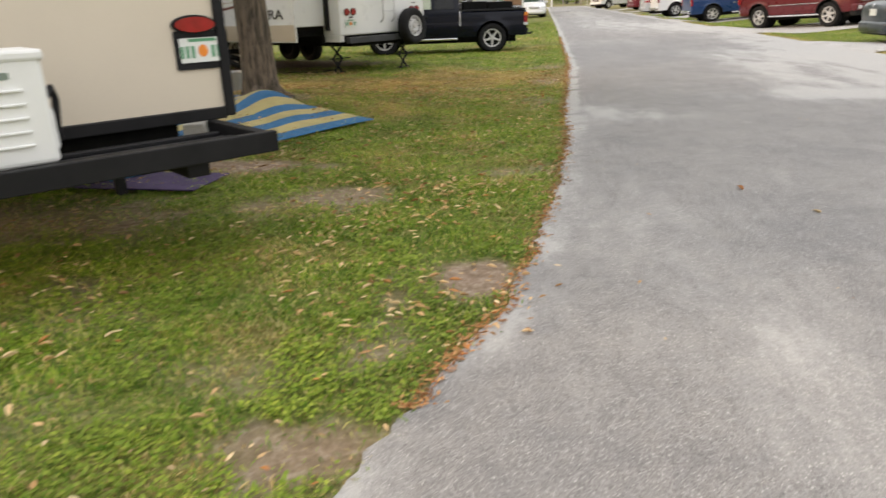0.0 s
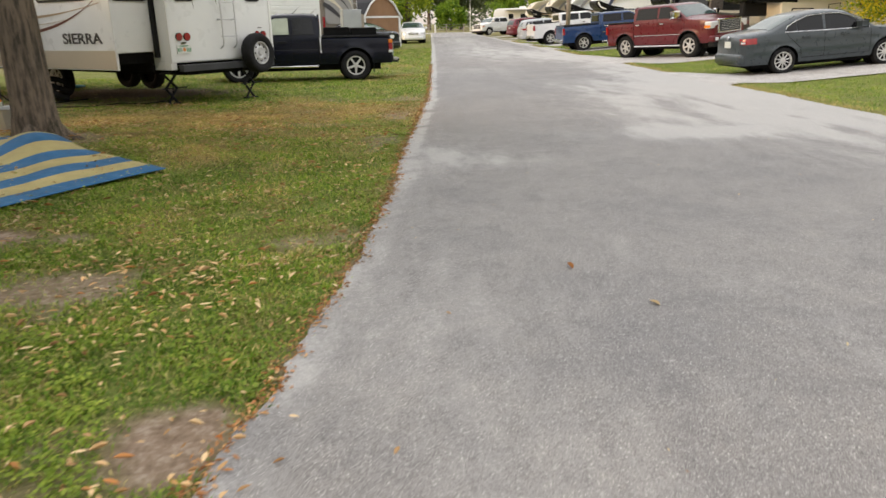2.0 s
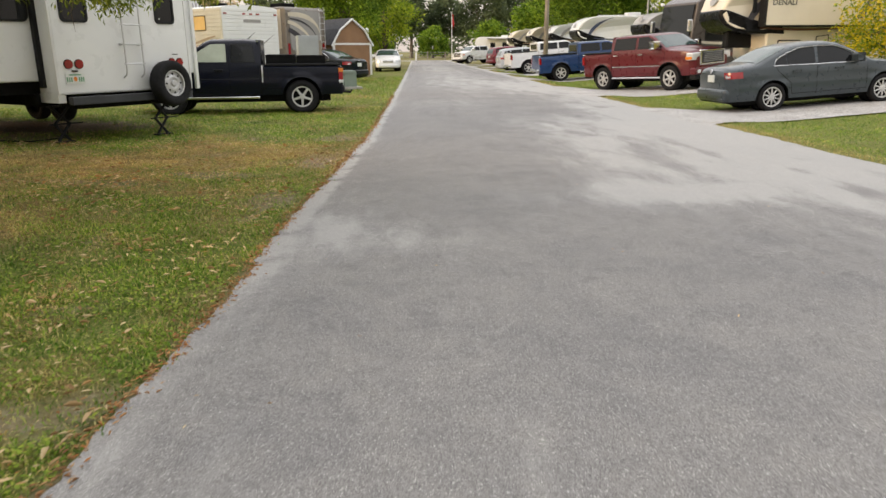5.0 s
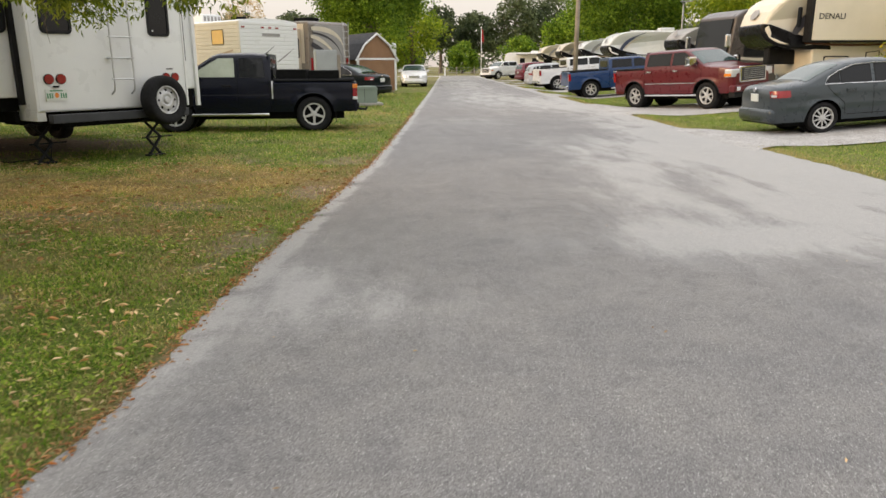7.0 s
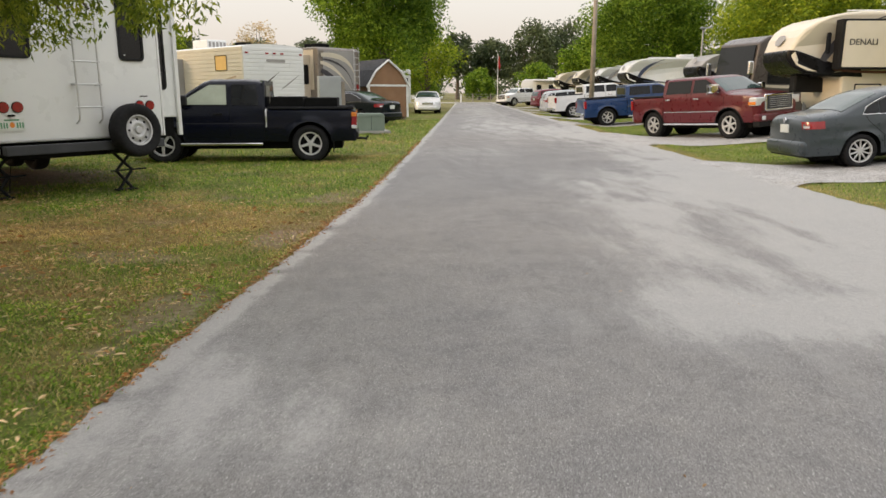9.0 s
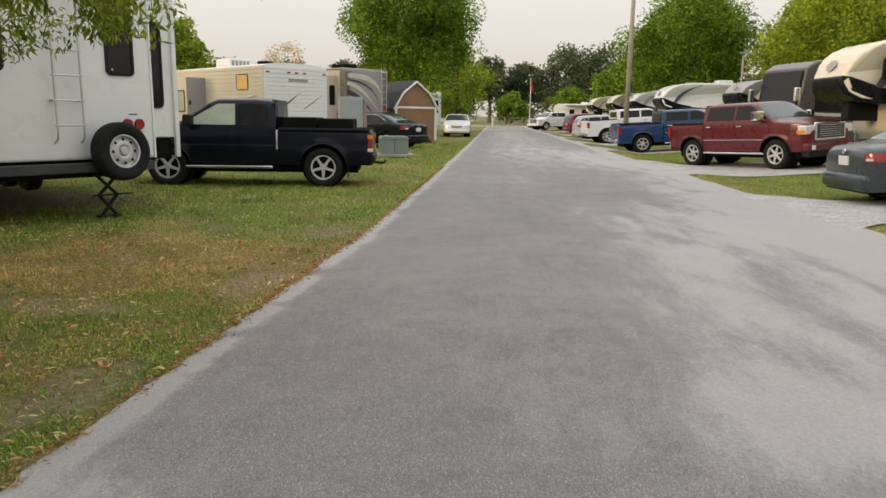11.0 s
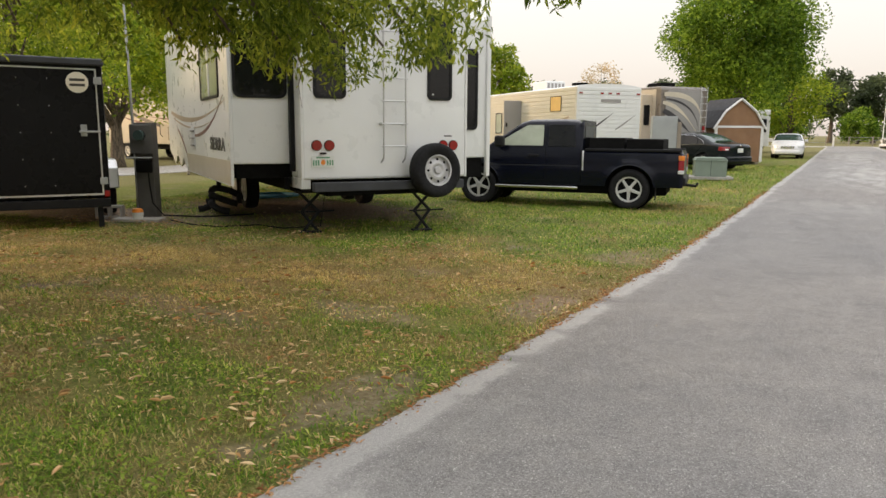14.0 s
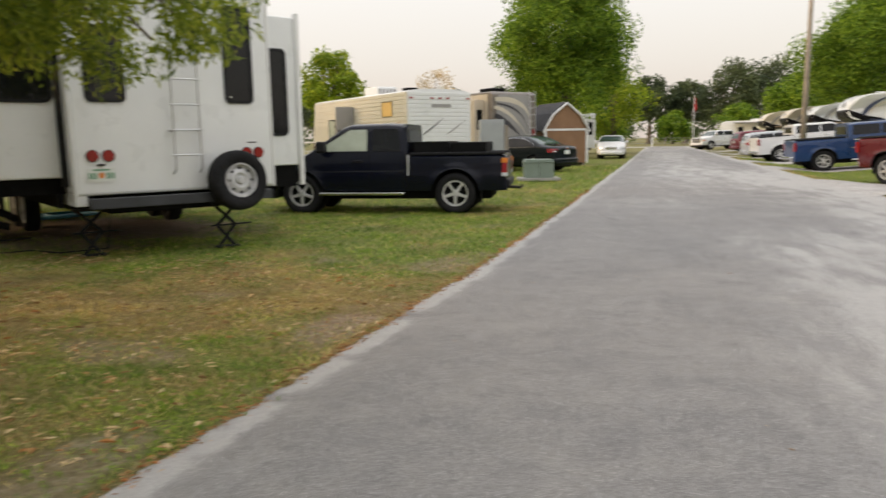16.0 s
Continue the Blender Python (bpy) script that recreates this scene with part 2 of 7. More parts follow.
M_AMBER = surface("amber_lens", (0.75, 0.22, 0.02), 0.2, 0, 0.15, 140, 12, 0, 0.5)
M_CLEAR = surface("clear_lens", (0.75, 0.76, 0.78), 0.12, 0.3, 0.1, 140, 12, 0, 0.6)
M_GLASS = surface("tinted_glass", (0.008, 0.009, 0.01), 0.05, 0, 0.2, 40, 3, 0, 0.0, 0.3)
M_GLASSLIGHT = surface("greenish_windscreen", (0.05, 0.08, 0.075), 0.06, 0, 0.15, 40, 3, 0, 0.15, 0.5)
# pale base colour stands in for reflected sky and a daylit cab
M_GLASSPALE = surface("sunlit_window", (0.42, 0.46, 0.36), 0.12, 0, 0.15, 40, 3, 0, 0.4)
# amber base colour carries the low sunlight on a pale blind
M_BLIND = surface("sunlit_blind", (0.8, 0.5, 0.16), 0.5, 0, 0.1, 40, 3)
M_PLATE = surface("plate_white", (0.72, 0.74, 0.7), 0.4, 0, 0.06, 90, 6)
M_PLATEGREEN = surface("plate_green", (0.1, 0.3, 0.16), 0.5, 0, 0.06, 90, 6)
M_ORANGE = surface("orange_plastic", (0.8, 0.25, 0.03), 0.4, 0, 0.1, 90, 6)
M_SHED = surface("brown_siding", (0.27, 0.15, 0.08), 0.8, 0, 0.14, 60, 1.5, 0.2)
M_ROOF = surface("dark_shingle", (0.035, 0.036, 0.04), 0.9, 0, 0.25, 30, 2, 0.5)
M_TRIM = surface("white_trim", (0.75, 0.75, 0.73), 0.5, 0, 0.06, 90, 2)
M_NAVY = surface("navy_paint", (0.003, 0.0045, 0.012), 0.22, 0.0, 0.08, 120.0, 3.0, 0.0, 0.0, 0.28)
M_CARGREY = car_paint("slate_grey_paint", (0.036, 0.048, 0.056), 0.3)
M_CARRED = car_paint("maroon_paint", (0.1, 0.006, 0.011), 0.3)
M_CARBLUE = car_paint("blue_paint", (0.008, 0.038, 0.13), 0.3)
M_CARWHITE = car_paint("white_paint", (0.72, 0.73, 0.74), 0.3)
M_CARSILVER = car_paint("silver_paint", (0.45, 0.47, 0.5), 0.3)
M_CARDARK = surface("black_green_paint", (0.004, 0.008, 0.01), 0.2, 0.0, 0.08, 120.0, 3.0, 0.0, 0.0, 0.3)
M_CARCRIMSON = car_paint("crimson_paint", (0.2, 0.015, 0.03), 0.3)
M_PURPLE = surface("purple_carpet", (0.07, 0.045, 0.115), 0.95, 0, 0.3, 120, 5, 0.5)
M_MATBLUE = surface("blue_woven", (0.02, 0.12, 0.26), 0.75, 0, 0.2, 200, 4, 0.3)
M_MATYEL = surface("straw_yellow_woven", (0.42, 0.35, 0.15), 0.75, 0, 0.2, 200, 4, 0.3)
M_ACWHITE = surface("white_plastic", (0.75, 0.76, 0.74), 0.4, 0, 0.05, 90, 3)
M_SWOOSH_TAN = surface("tan_stripe", (0.42, 0.31, 0.2), 0.4, 0, 0.08, 90, 3)
M_SWOOSH_RED = surface("russet_stripe", (0.17, 0.06, 0.045), 0.4, 0, 0.08, 90, 3)
M_SWOOSH_DARK = surface("charcoal_stripe", (0.04, 0.038, 0.045), 0.35, 0, 0.08, 90, 3)
M_SWOOSH_BLUE = surface("slate_stripe", (0.06, 0.075, 0.13), 0.35, 0, 0.08, 90, 3)
M_SWOOSH_CREAM = surface("cream_stripe", (0.6, 0.54, 0.43), 0.35, 0, 0.08, 90, 3)
M_LETTER = surface("dark_lettering", (0.05, 0.045, 0.04), 0.4, 0, 0.08, 90, 3)
M_UNDER = surface("underbody", (0.006, 0.006, 0.006), 0.9, 0, 0.3, 60, 4, 0, 0, 0.15)
M_HOSE = surface("blue_hose", (0.05, 0.3, 0.5), 0.5, 0, 0.1, 60, 4)


# ---- building helpers ----
def part(name, bm, mat, parent=None, label="", m=None, smooth=False):
    """A bmesh as one mesh object, under a thing or a part."""
    me = bpy.data.meshes.new(name)
    bmesh.ops.recalc_face_normals(bm, faces=bm.faces)
    bm.to_mesh(me)
    bm.free()
    for k in (mat if isinstance(mat, (list, tuple)) else [mat]):
        me.materials.append(k)
    if smooth:
        for p in me.polygons:
            p.use_smooth = True
    ob = new(name, me)
    if parent is not None:
        ob.parent = parent
    if m is not None:
        ob.matrix_local = m
    if label:
        ob["label"] = label
    return ob


def thing(name, label, category, m, group="", kind=""):
    ob = new(name)
    ob.empty_display_size = 0.2
    ob.matrix_basis = m
    return tagged(ob, label, category, group, kind)


def box(x0, x1, y0, y1, z0, z1, bev=0.0, seg=2, bm=None):
    own = bmesh.new()
    bmesh.ops.create_cube(own, size=1)
    for v in own.verts:
        v.co = Vector((x0 + (v.co.x + 0.5) * (x1 - x0), y0 + (v.co.y + 0.5) * (y1 - y0), z0 + (v.co.z + 0.5) * (z1 - z0)))
    if bev:
        bmesh.ops.bevel(own, geom=own.edges[:], offset=bev, segments=seg, profile=0.5, affect="EDGES")
    return join(bm, own)


def join(bm, own):
    if bm is None:
        return own
    me = bpy.data.meshes.new("tmp")
    own.to_mesh(me)
    own.free()
    bm.from_mesh(me)
    bpy.data.meshes.remove(me)
    return bm


def prism(pts, y0, y1, bev=0.0, seg=2, bm=None, angle=0.35):
    """A polygon in x, z drawn out from y0 to y1."""
    own = bmesh.new()
    a = [own.verts.new((x, y0, z)) for x, z in pts]
    b = [own.verts.new((x, y1, z)) for x, z in pts]
    n = len(pts)
    own.faces.new(a)
    own.faces.new(b[::-1])
    for i in range(n):
        own.faces.new((a[i], b[i], b[(i + 1) % n], a[(i + 1) % n]))
    bmesh.ops.recalc_face_normals(own, faces=own.faces)
    if bev:
        rim = [e for e in own.edges if len(e.link_faces) == 2 and e.calc_face_angle(0) > angle]
        bmesh.ops.bevel(own, geom=rim, offset=bev, segments=seg, profile=0.5, affect="EDGES", clamp_overlap=True)
    return join(bm, own)


def flat(pts, plane, depth, bm=None):
    """A thin raised shape. plane(u, v, d) gives its place."""
    own = bmesh.new()
    a = [own.verts.new(plane(u, v, depth)) for u, v in pts]
    b = [own.verts.new(plane(u, v, 0.0)) for u, v in pts]
    n = len(pts)
    own.faces.new(a)
    for i in range(n):
        own.faces.new((a[i], b[i], b[(i + 1) % n], a[(i + 1) % n]))
    bmesh.ops.triangulate(own, faces=[f for f in own.faces if len(f.verts) > 4])
    return join(bm, own)


def swoosh(p0, p1, p2, w0, w1, plane, depth=0.004, n=14, bm=None):
    """A tapering curved stripe through three points."""
    up, dn = [], []
    for i in range(n + 1):
        t = i / n
        q = [(1 - t) ** 2 * a + 2 * t * (1 - t) * b + t * t * c for a, b, c in zip(p0, p1, p2)]
        d = [2 * (1 - t) * (b - a) + 2 * t * (c - b) for a, b, c in zip(p0, p1, p2)]
        ln = math.hypot(*d) or 1
        w = (w0 + (w1 - w0) * t) * (0.25 + 0.75 * math.sin(math.pi * min(1, t + 0.15)))
        nx, ny = -d[1] / ln * w / 2, d[0] / ln * w / 2
        up.append((q[0] + nx, q[1] + ny))
        dn.append((q[0] - nx, q[1] - ny))
    own = bmesh.new()
    va = [own.verts.new(plane(u, v, depth)) for u, v in up]
    vb = [own.verts.new(plane(u, v, depth)) for u, v in dn]
    vc = [own.verts.new(plane(u, v, 0)) for u, v in up]
    vd = [own.verts.new(plane(u, v, 0)) for u, v in dn]
    for i in range(n):
        own.faces.new((va[i], va[i + 1], vb[i + 1], vb[i]))
        own.faces.new((va[i], vc[i], vc[i + 1], va[i + 1]))
        own.faces.new((vb[i], vb[i + 1], vd[i + 1], vd[i]))
    return join(bm, own)


def round_rect(w, h, r, n=5):
    pts = []
    for cx, cy, a0 in ((w / 2 - r, h / 2 - r, 0), (-w / 2 + r, h / 2 - r, 90), (-w / 2 + r, -h / 2 + r, 180), (w / 2 - r, -h / 2 + r, 270)):
        for i in range(n):
            a = radians(a0 + 90 * i / (n - 1))
            pts.append((cx + r * math.cos(a), cy + r * math.sin(a)))
    return pts


def lathe(profile, n=32, bm=None, axis="y"):
    """Turns (radius, height) pairs round an axis."""
    own = bmesh.new()
    rings = []
    for r, h in profile:
        ring = []
        for i in range(n):
            a = 2 * math.pi * i / n
            p = (r * math.cos(a), h, r * math.sin(a)) if axis == "y" else (r * math.cos(a), r * math.sin(a), h)
            ring.append(own.verts.new(p))
        rings.append(ring)
    for a, b in zip(rings, rings[1:]):
        for i in range(n):
            own.faces.new((a[i], a[(i + 1) % n], b[(i + 1) % n], b[i]))
    bmesh.ops.remove_doubles(own, verts=own.verts, dist=1e-5)
    return join(bm, own)


def tube(points, r0, r1=None, n=8, bm=None):
    """A round bar along points, tapering from r0 to r1."""
    r1 = r0 if r1 is None else r1
    own = bmesh.new()
    pts = [Vector(p) for p in points]
    rings = []
    for i, p in enumerate(pts):
        d = (pts[min(i + 1, len(pts) - 1)] - pts[max(i - 1, 0)]).normalized()
        side = d.cross(Vector((0, 0, 1)) if abs(d.z) < 0.9 else Vector((1, 0, 0))).normalized()
        up = side.cross(d)
        r = r0 + (r1 - r0) * i / max(1, len(pts) - 1)
        rings.append([own.verts.new(p + side * r * math.cos(2 * math.pi * k / n) + up * r * math.sin(2 * math.pi * k / n)) for k in range(n)])
    for a, b in zip(rings, rings[1:]):
        for k in range(n):
            own.faces.new((a[k], a[(k + 1) % n], b[(k + 1) % n], b[k]))
    own.faces.new(rings[0])
    own.faces.new(rings[-1])
    return join(bm, own)


def words(text, size, mat, parent, m, depth=0.004, bold=0.0, name="lettering", squeeze=1.0):
    cu = bpy.data.curves.new("letters", "FONT")
    cu.body, cu.size, cu.extrude, cu.offset = text, size, depth, bold
    cu.align_x, cu.align_y, cu.resolution_u = "CENTER", "CENTER", 3
    tmp = bpy.data.objects.new("letters", cu)
    me = bpy.data.meshes.new_from_object(tmp)
    bpy.data.objects.remove(tmp)
    me.materials.clear()
    me.materials.append(mat)
    for v in me.vertices:
        v.co.x *= squeeze
    ob = new(name, me)
    ob.parent = parent
    ob.matrix_local = m
    return ob


def bulk(name, verts, faces, mat, label, category, mats_index=None):
    """Many small pieces that nobody could count, as one object."""
    me = bpy.data.meshes.new(name)
    me.from_pydata(verts, [], faces)
    for k in (mat if isinstance(mat, (list, tuple)) else [mat]):
        me.materials.append(k)
    if mats_index is not None:
        me.polygons.foreach_set("material_index", mats_index)
    me.update()
    return tagged(new(name, me), label, category, "", "stuff")
# ---- ground, road ----
def smooth(a, b, x):
    t = min(1.0, max(0.0, (x - a) / (b - a)))
    return t * t * (3 - 2 * t)


def gh(x, y):
    """Height of the ground: a low mound round the near tree, lots rising away from the road."""
    z = 0.25 * math.exp(-((x + 2.7) ** 2 + (y - 8.7) ** 2) / 5.0)
    z -= 0.08 * math.exp(-((x + 1.6) / 3.0) ** 2 - ((y - 21.0) / 3.0) ** 2)
    s = smooth(8.4, 10.4, x)
    z += s * (0.07 * (min(x, 15.0) - 10.5) - 0.008 * min(12.0, max(0.0, y - 19)))
    return z - 0.02 * smooth(-0.6, 0.4, x) * (1 - smooth(1.0, 1.6, x))


EDGE_Y = [-40, 0.0, 1.56, 2.2, 2.9, 3.7, 5.2, 7.0, 9.7, 12, 15.3, 19, 26, 42, 83, 100]
EDGE_X = [-0.6, -0.1, 0.40, 0.6, 0.83, 0.98, 1.17, 1.33, 1.44, 1.59, 1.79, 1.87, 2.05, 2.38, 3.1, 3.4]


def edge_left(y):
    base = float(np.interp(y, EDGE_Y, EDGE_X))
    return base + 0.025 * noise.noise((y * 1.3, 3.1, 0)) + 0.035 * noise.noise((y * 4.1, 7.7, 0)) + 0.035 * noise.noise((y * 10.0, 5.0, 0))


def edge_right(y):
    return 8.12 + 0.004 * y + 0.06 * noise.noise((y * 1.1, 13.1, 0)) + 0.04 * noise.noise((y * 3.7, 17.7, 0))


# gaps in the verge where drives meet the road: start, end, reach into the lot
DRIVES = [(17.0, 19.7, 26.0), (25.4, 30.2, 26.0), (37.4, 40.4, 26.0), (45.5, 48.5, 26.0), (55.0, 57.5, 24.0), (65.0, 68.0, 24.0), (76.0, 79.0, 24.0)]
BARE = [(-0.44, 4.8, 0.4, 0.36, 0.8), (0.68, 3.25, 0.24, 0.3, 0.9), (-1.5, 5.75, 0.75, 0.22, 0.9), (-1.2, 2.7, 0.4, 0.25, 0.35), (-0.2, 2.2, 0.35, 0.15, 0.4), (0.2, 1.75, 0.3, 0.2, 0.8),
        (-0.9, 1.9, 0.3, 0.2, 0.3), (-2.4, 4.2, 1.1, 0.6, 0.7), (-5.2, 17.2, 2.6, 1.5, 0.9), (-7.6, 14.6, 2.4, 0.9, 0.9), (-4.6, 15.4, 1.6, 0.5, 0.7), (1.1, 9.9, 0.25, 0.5, 0.6),
        (1.25, 12.3, 0.25, 0.6, 0.7), (-2.5, 8.9, 0.7, 0.7, 0.7), (-1.0, 10.6, 0.8, 0.25, 0.5), (0.1, 11.4, 0.5, 0.25, 0.5), (1.3, 15.0, 0.35, 0.5, 0.5)]


def soil_at(x, y):
    s = max(0.0, 1.6 * noise.noise((x * 1.5, y * 1.5, 4.0)) - 0.62 + 0.2 * (1 - smooth(4.5, 7.0, y)) + 0.5 * noise.noise((x * 5.0, y * 5.0, 9.0)))
    for cx, cy, rx, ry, k in BARE:
        d = ((x - cx) / rx) ** 2 + ((y - cy) / ry) ** 2
        if d < 4:
            s = max(s, k * min(1, max(0.0, 1.5 - d + 0.9 * noise.noise((x * 4.5, y * 4.5, 1.0)))))
    e = edge_left(y) - x
    if -0.3 < e < 0.08:
        s = max(s, 0.55 - max(0, e) * 7 + 0.5 * noise.noise((y * 3.0, 2.0, 1.0)))
    return min(1.0, s)


def dry_at(x, y):
    band = math.exp(-((y - 12.6 - 0.25 * (x + 1)) / 1.5) ** 2) * (1.0 if x < 1.9 else 0.0)
    d = band * 0.75 + 0.6 * noise.noise((x * 0.8, y * 1.1, 2.0)) + 0.6 * noise.noise((x * 2.0, y * 2.6, 6.0)) + 0.06 + 0.12 * smooth(6.5, 9.0, y) - 0.14 * smooth(14.0, 16.0, y) + 0.42 * math.exp(-((x + 2.0) / 2.8) ** 2 - ((y - 9.8) / 2.0) ** 2)
    if x > 8:
        d = 1.1 * math.exp(-((x - edge_right(y)) / 0.35) ** 2) - 0.05 + 0.15 * noise.noise((x * 0.9, y * 0.9, 2.0))
    for c in (26.0, 21.5):
        d += 0.5 * math.exp(-((y - c) / 1.2) ** 2 - ((x - 1.0) / 1.4) ** 2)
    return min(1.0, max(0.0, d))


def spread(inner, outer, step, grow=1.25):
    a, b = inner
    out = list(np.arange(a, b + 1e-6, step))
    d, x = step, out[-1]
    while x < outer:
        d *= grow
        x += d
        out.append(x)
    d, x = step, a
    while x > -outer:
        d *= grow
        x -= d
        out.insert(0, x)
    return out


def sheet(name, xs, ys, mat, attrs, height=gh):
    verts = [(x, y, height(x, y)) for y in ys for x in xs]
    n = len(xs)
    faces = [(j * n + i, j * n + i + 1, (j + 1) * n + i + 1, (j + 1) * n + i) for j in range(len(ys) - 1) for i in range(n - 1)]
    me = bpy.data.meshes.new(name)
    me.from_pydata(verts, [], faces)
    me.materials.append(mat)
    for key, fn in attrs:
        at = me.attributes.new(key, "FLOAT", "POINT")
        at.data.foreach_set("value", [fn(v[0], v[1]) if -12 < v[0] < 22 and -2 < v[1] < 60 else 0.25 for v in verts])
    for p in me.polygons:
        p.use_smooth = True
    return new(name, me)


gx = spread((-9.0, 2.2), 900.0, 0.09, 1.2)
gy = spread((-1.0, 24.0), 900.0, 0.09, 1.12)
tagged(sheet("ground", gx, gy, M_GROUND, (("soil", soil_at), ("dry", dry_at)), lambda x, y: gh(x, y) - 0.012),
       "patchy green and brown lawn with bare sandy soil", "ground", "", "structure")

SANDY = [(4.7, 9.7, 0.9, 0.6, 0.7), (6.2, 10.6, 1.7, 1.8, 0.55), (7.2, 13.5, 1.2, 3.5, 0.75), (2.2, 8.1, 0.7, 0.5, 0.5), (1.9, 8.6, 0.5, 0.7, 0.5), (6.0, 16.0, 1.8, 2.5, 0.55), (7.4, 19, 1.0, 6.0, 0.7),
         (5.0, 13.0, 0.7, 2.4, 0.45), (7.3, 30, 1.2, 6.0, 0.7), (5.0, 34.0, 2.2, 10.0, 0.5), (4.8, 60.0, 2.5, 20.0, 0.6), (3.2, 22.0, 1.0, 2.0, 0.3), (1.7, 4.3, 0.5, 1.0, 0.35), (6.9, 7.5, 1.5, 2.3, 0.35), (2.0, 2.4, 0.8, 1.2, 0.35)]


def sand_at(x, y):
    s = 0.06 + 0.14 * noise.noise((x * 1.6, y * 0.3, 5.0)) + 0.12 * noise.noise((x * 4.0, y * 1.2, 8.0))
    for cx, cy, rx, ry, k in SANDY:
        d = ((x - cx) / rx) ** 2 + ((y - cy) / ry) ** 2
        if d < 5:
            s += k * max(0, math.exp(-d * 1.1) * (0.85 + 0.55 * noise.noise((x * 2.4, y * 0.55, 3.0)) + 0.3 * noise.noise((x * 6.0, y * 1.5, 7.0))))
    e = x - edge_left(y)
    s += (0.5 + 0.9 * smooth(7.0, 10.5, y)) * math.exp(-((e - 0.03) / 0.11) ** 2) * (0.7 + 1.1 * noise.noise((y * 1.7, 1.0, 2.0)) + 0.6 * noise.noise((y * 5.5, 1.0, 2.0))) + 0.12 * math.exp(-(e / 0.4) ** 2)
    s += 0.8 * math.exp(-((x - edge_right(y)) / 0.45) ** 2)
    return min(1.0, max(0.0, s))


def crown_height(x, y):
    return gh(x, y) + 0.006 + 0.02 * smooth(0, 0.5, x - edge_left(y)) * (1 - smooth(edge_right(y) - 0.6, edge_right(y), x))


def road():
    ys = [v for v in spread((0.0, 30.0), 104.0, 0.05, 1.06) if v > -30]
    cols = 64
    verts, faces, inside = [], [], []
    for y in ys:
        a, b = edge_left(y), edge_right(y)
        for i in range(cols + 1):
            u = i / cols
            x = a + (b - a) * u
            verts.append((x, y, crown_height(x, y)))
    for j in range(len(ys) - 1):
        for i in range(cols):
            k = j * (cols + 1) + i
            faces.append((k, k + 1, k + cols + 2, k + cols + 1))
    me = bpy.data.meshes.new("road")
    me.from_pydata(verts, [], faces)
    me.materials.append(M_ROAD)
    at = me.attributes.new("sand", "FLOAT", "POINT")
    at.data.foreach_set("value", [sand_at(v[0], v[1]) for v in verts])
    for p in me.polygons:
        p.use_smooth = True
    tagged(new("road", me), "worn grey asphalt lane dusted with pale sand", "road", "", "structure")


road()


def drive(y0, y1, reach, tail):
    """A pale gravel drive that flares where it meets the road."""
    bm = bmesh.new()
    nx, ny = 60, 14
    grid = []
    for i in range(nx + 1):
        x = 7.75 + (reach - 7.75) * (i / nx) ** 1.6
        flare = 1.1 * math.exp(-(x - 8.0) / 0.7)
        slip = tail * max(0, x - 8.6)
        row = []
        for j in range(ny + 1):
            u = j / ny
            w = 0.07 * noise.noise((x * 2.0, y0 + u, 4.0))
            y = (y0 - flare) * (1 - u) + (y1 + flare * 0.6) * u + slip + w * (1 if j in (0, ny) else 0)
            row.append(bm.verts.new((x, y, gh(x, y) + 0.016)))
        grid.append(row)
    for i in range(nx):
        for j in range(ny):
            bm.faces.new((grid[i][j], grid[i + 1][j], grid[i + 1][j + 1], grid[i][j + 1]))
    tagged(part("pavement", bm, M_GRAVEL, smooth=True), "pale gravel drive meeting the lane", "driveway", "gravel drives", "structure")


for y0, y1, reach in DRIVES:
    drive(y0, y1, reach, 0.02)

# cross lane at the far end
bm = box(-60, 60, 100, 106, -0.01, 0.012)
tagged(part("road_cross", bm, M_GRAVEL), "pale cross lane at the far end", "road", "", "structure")


# ---- grass and litter ----
def in_drive(x, y):
    return x > 7.9 and any(a - 0.4 * math.exp(-(x - 8.0)) < y - 0.02 * max(0, x - 8.6) < b + 0.2 for a, b, _ in DRIVES)


def lattice(fn, x0, x1, y0, y1, step):
    """A function of the ground read off a fine lattice, for many points at once."""
    xs, ys = np.arange(x0, x1 + step, step), np.arange(y0, y1 + step, step)
    grid = np.array([[fn(x, y) for x in xs] for y in ys])

    def read(x, y):
        u, v = (x - x0) / step, (y - y0) / step
        i, j = np.clip(u.astype(int), 0, len(xs) - 2), np.clip(v.astype(int), 0, len(ys) - 2)
        fu, fv = u - i, v - j
        return (grid[j, i] * (1 - fu) + grid[j, i + 1] * fu) * (1 - fv) + (grid[j + 1, i] * (1 - fu) + grid[j + 1, i + 1] * fu) * fv
    return read


def tufts(x, y):
    return 0.5 + 0.75 * noise.noise((x * 3.2, y * 3.2, 12.0)) + 0.5 * noise.noise((x * 9.0, y * 9.0, 15.0)) + 0.35 * noise.noise((x * 1.1, y * 1.1, 18.0))


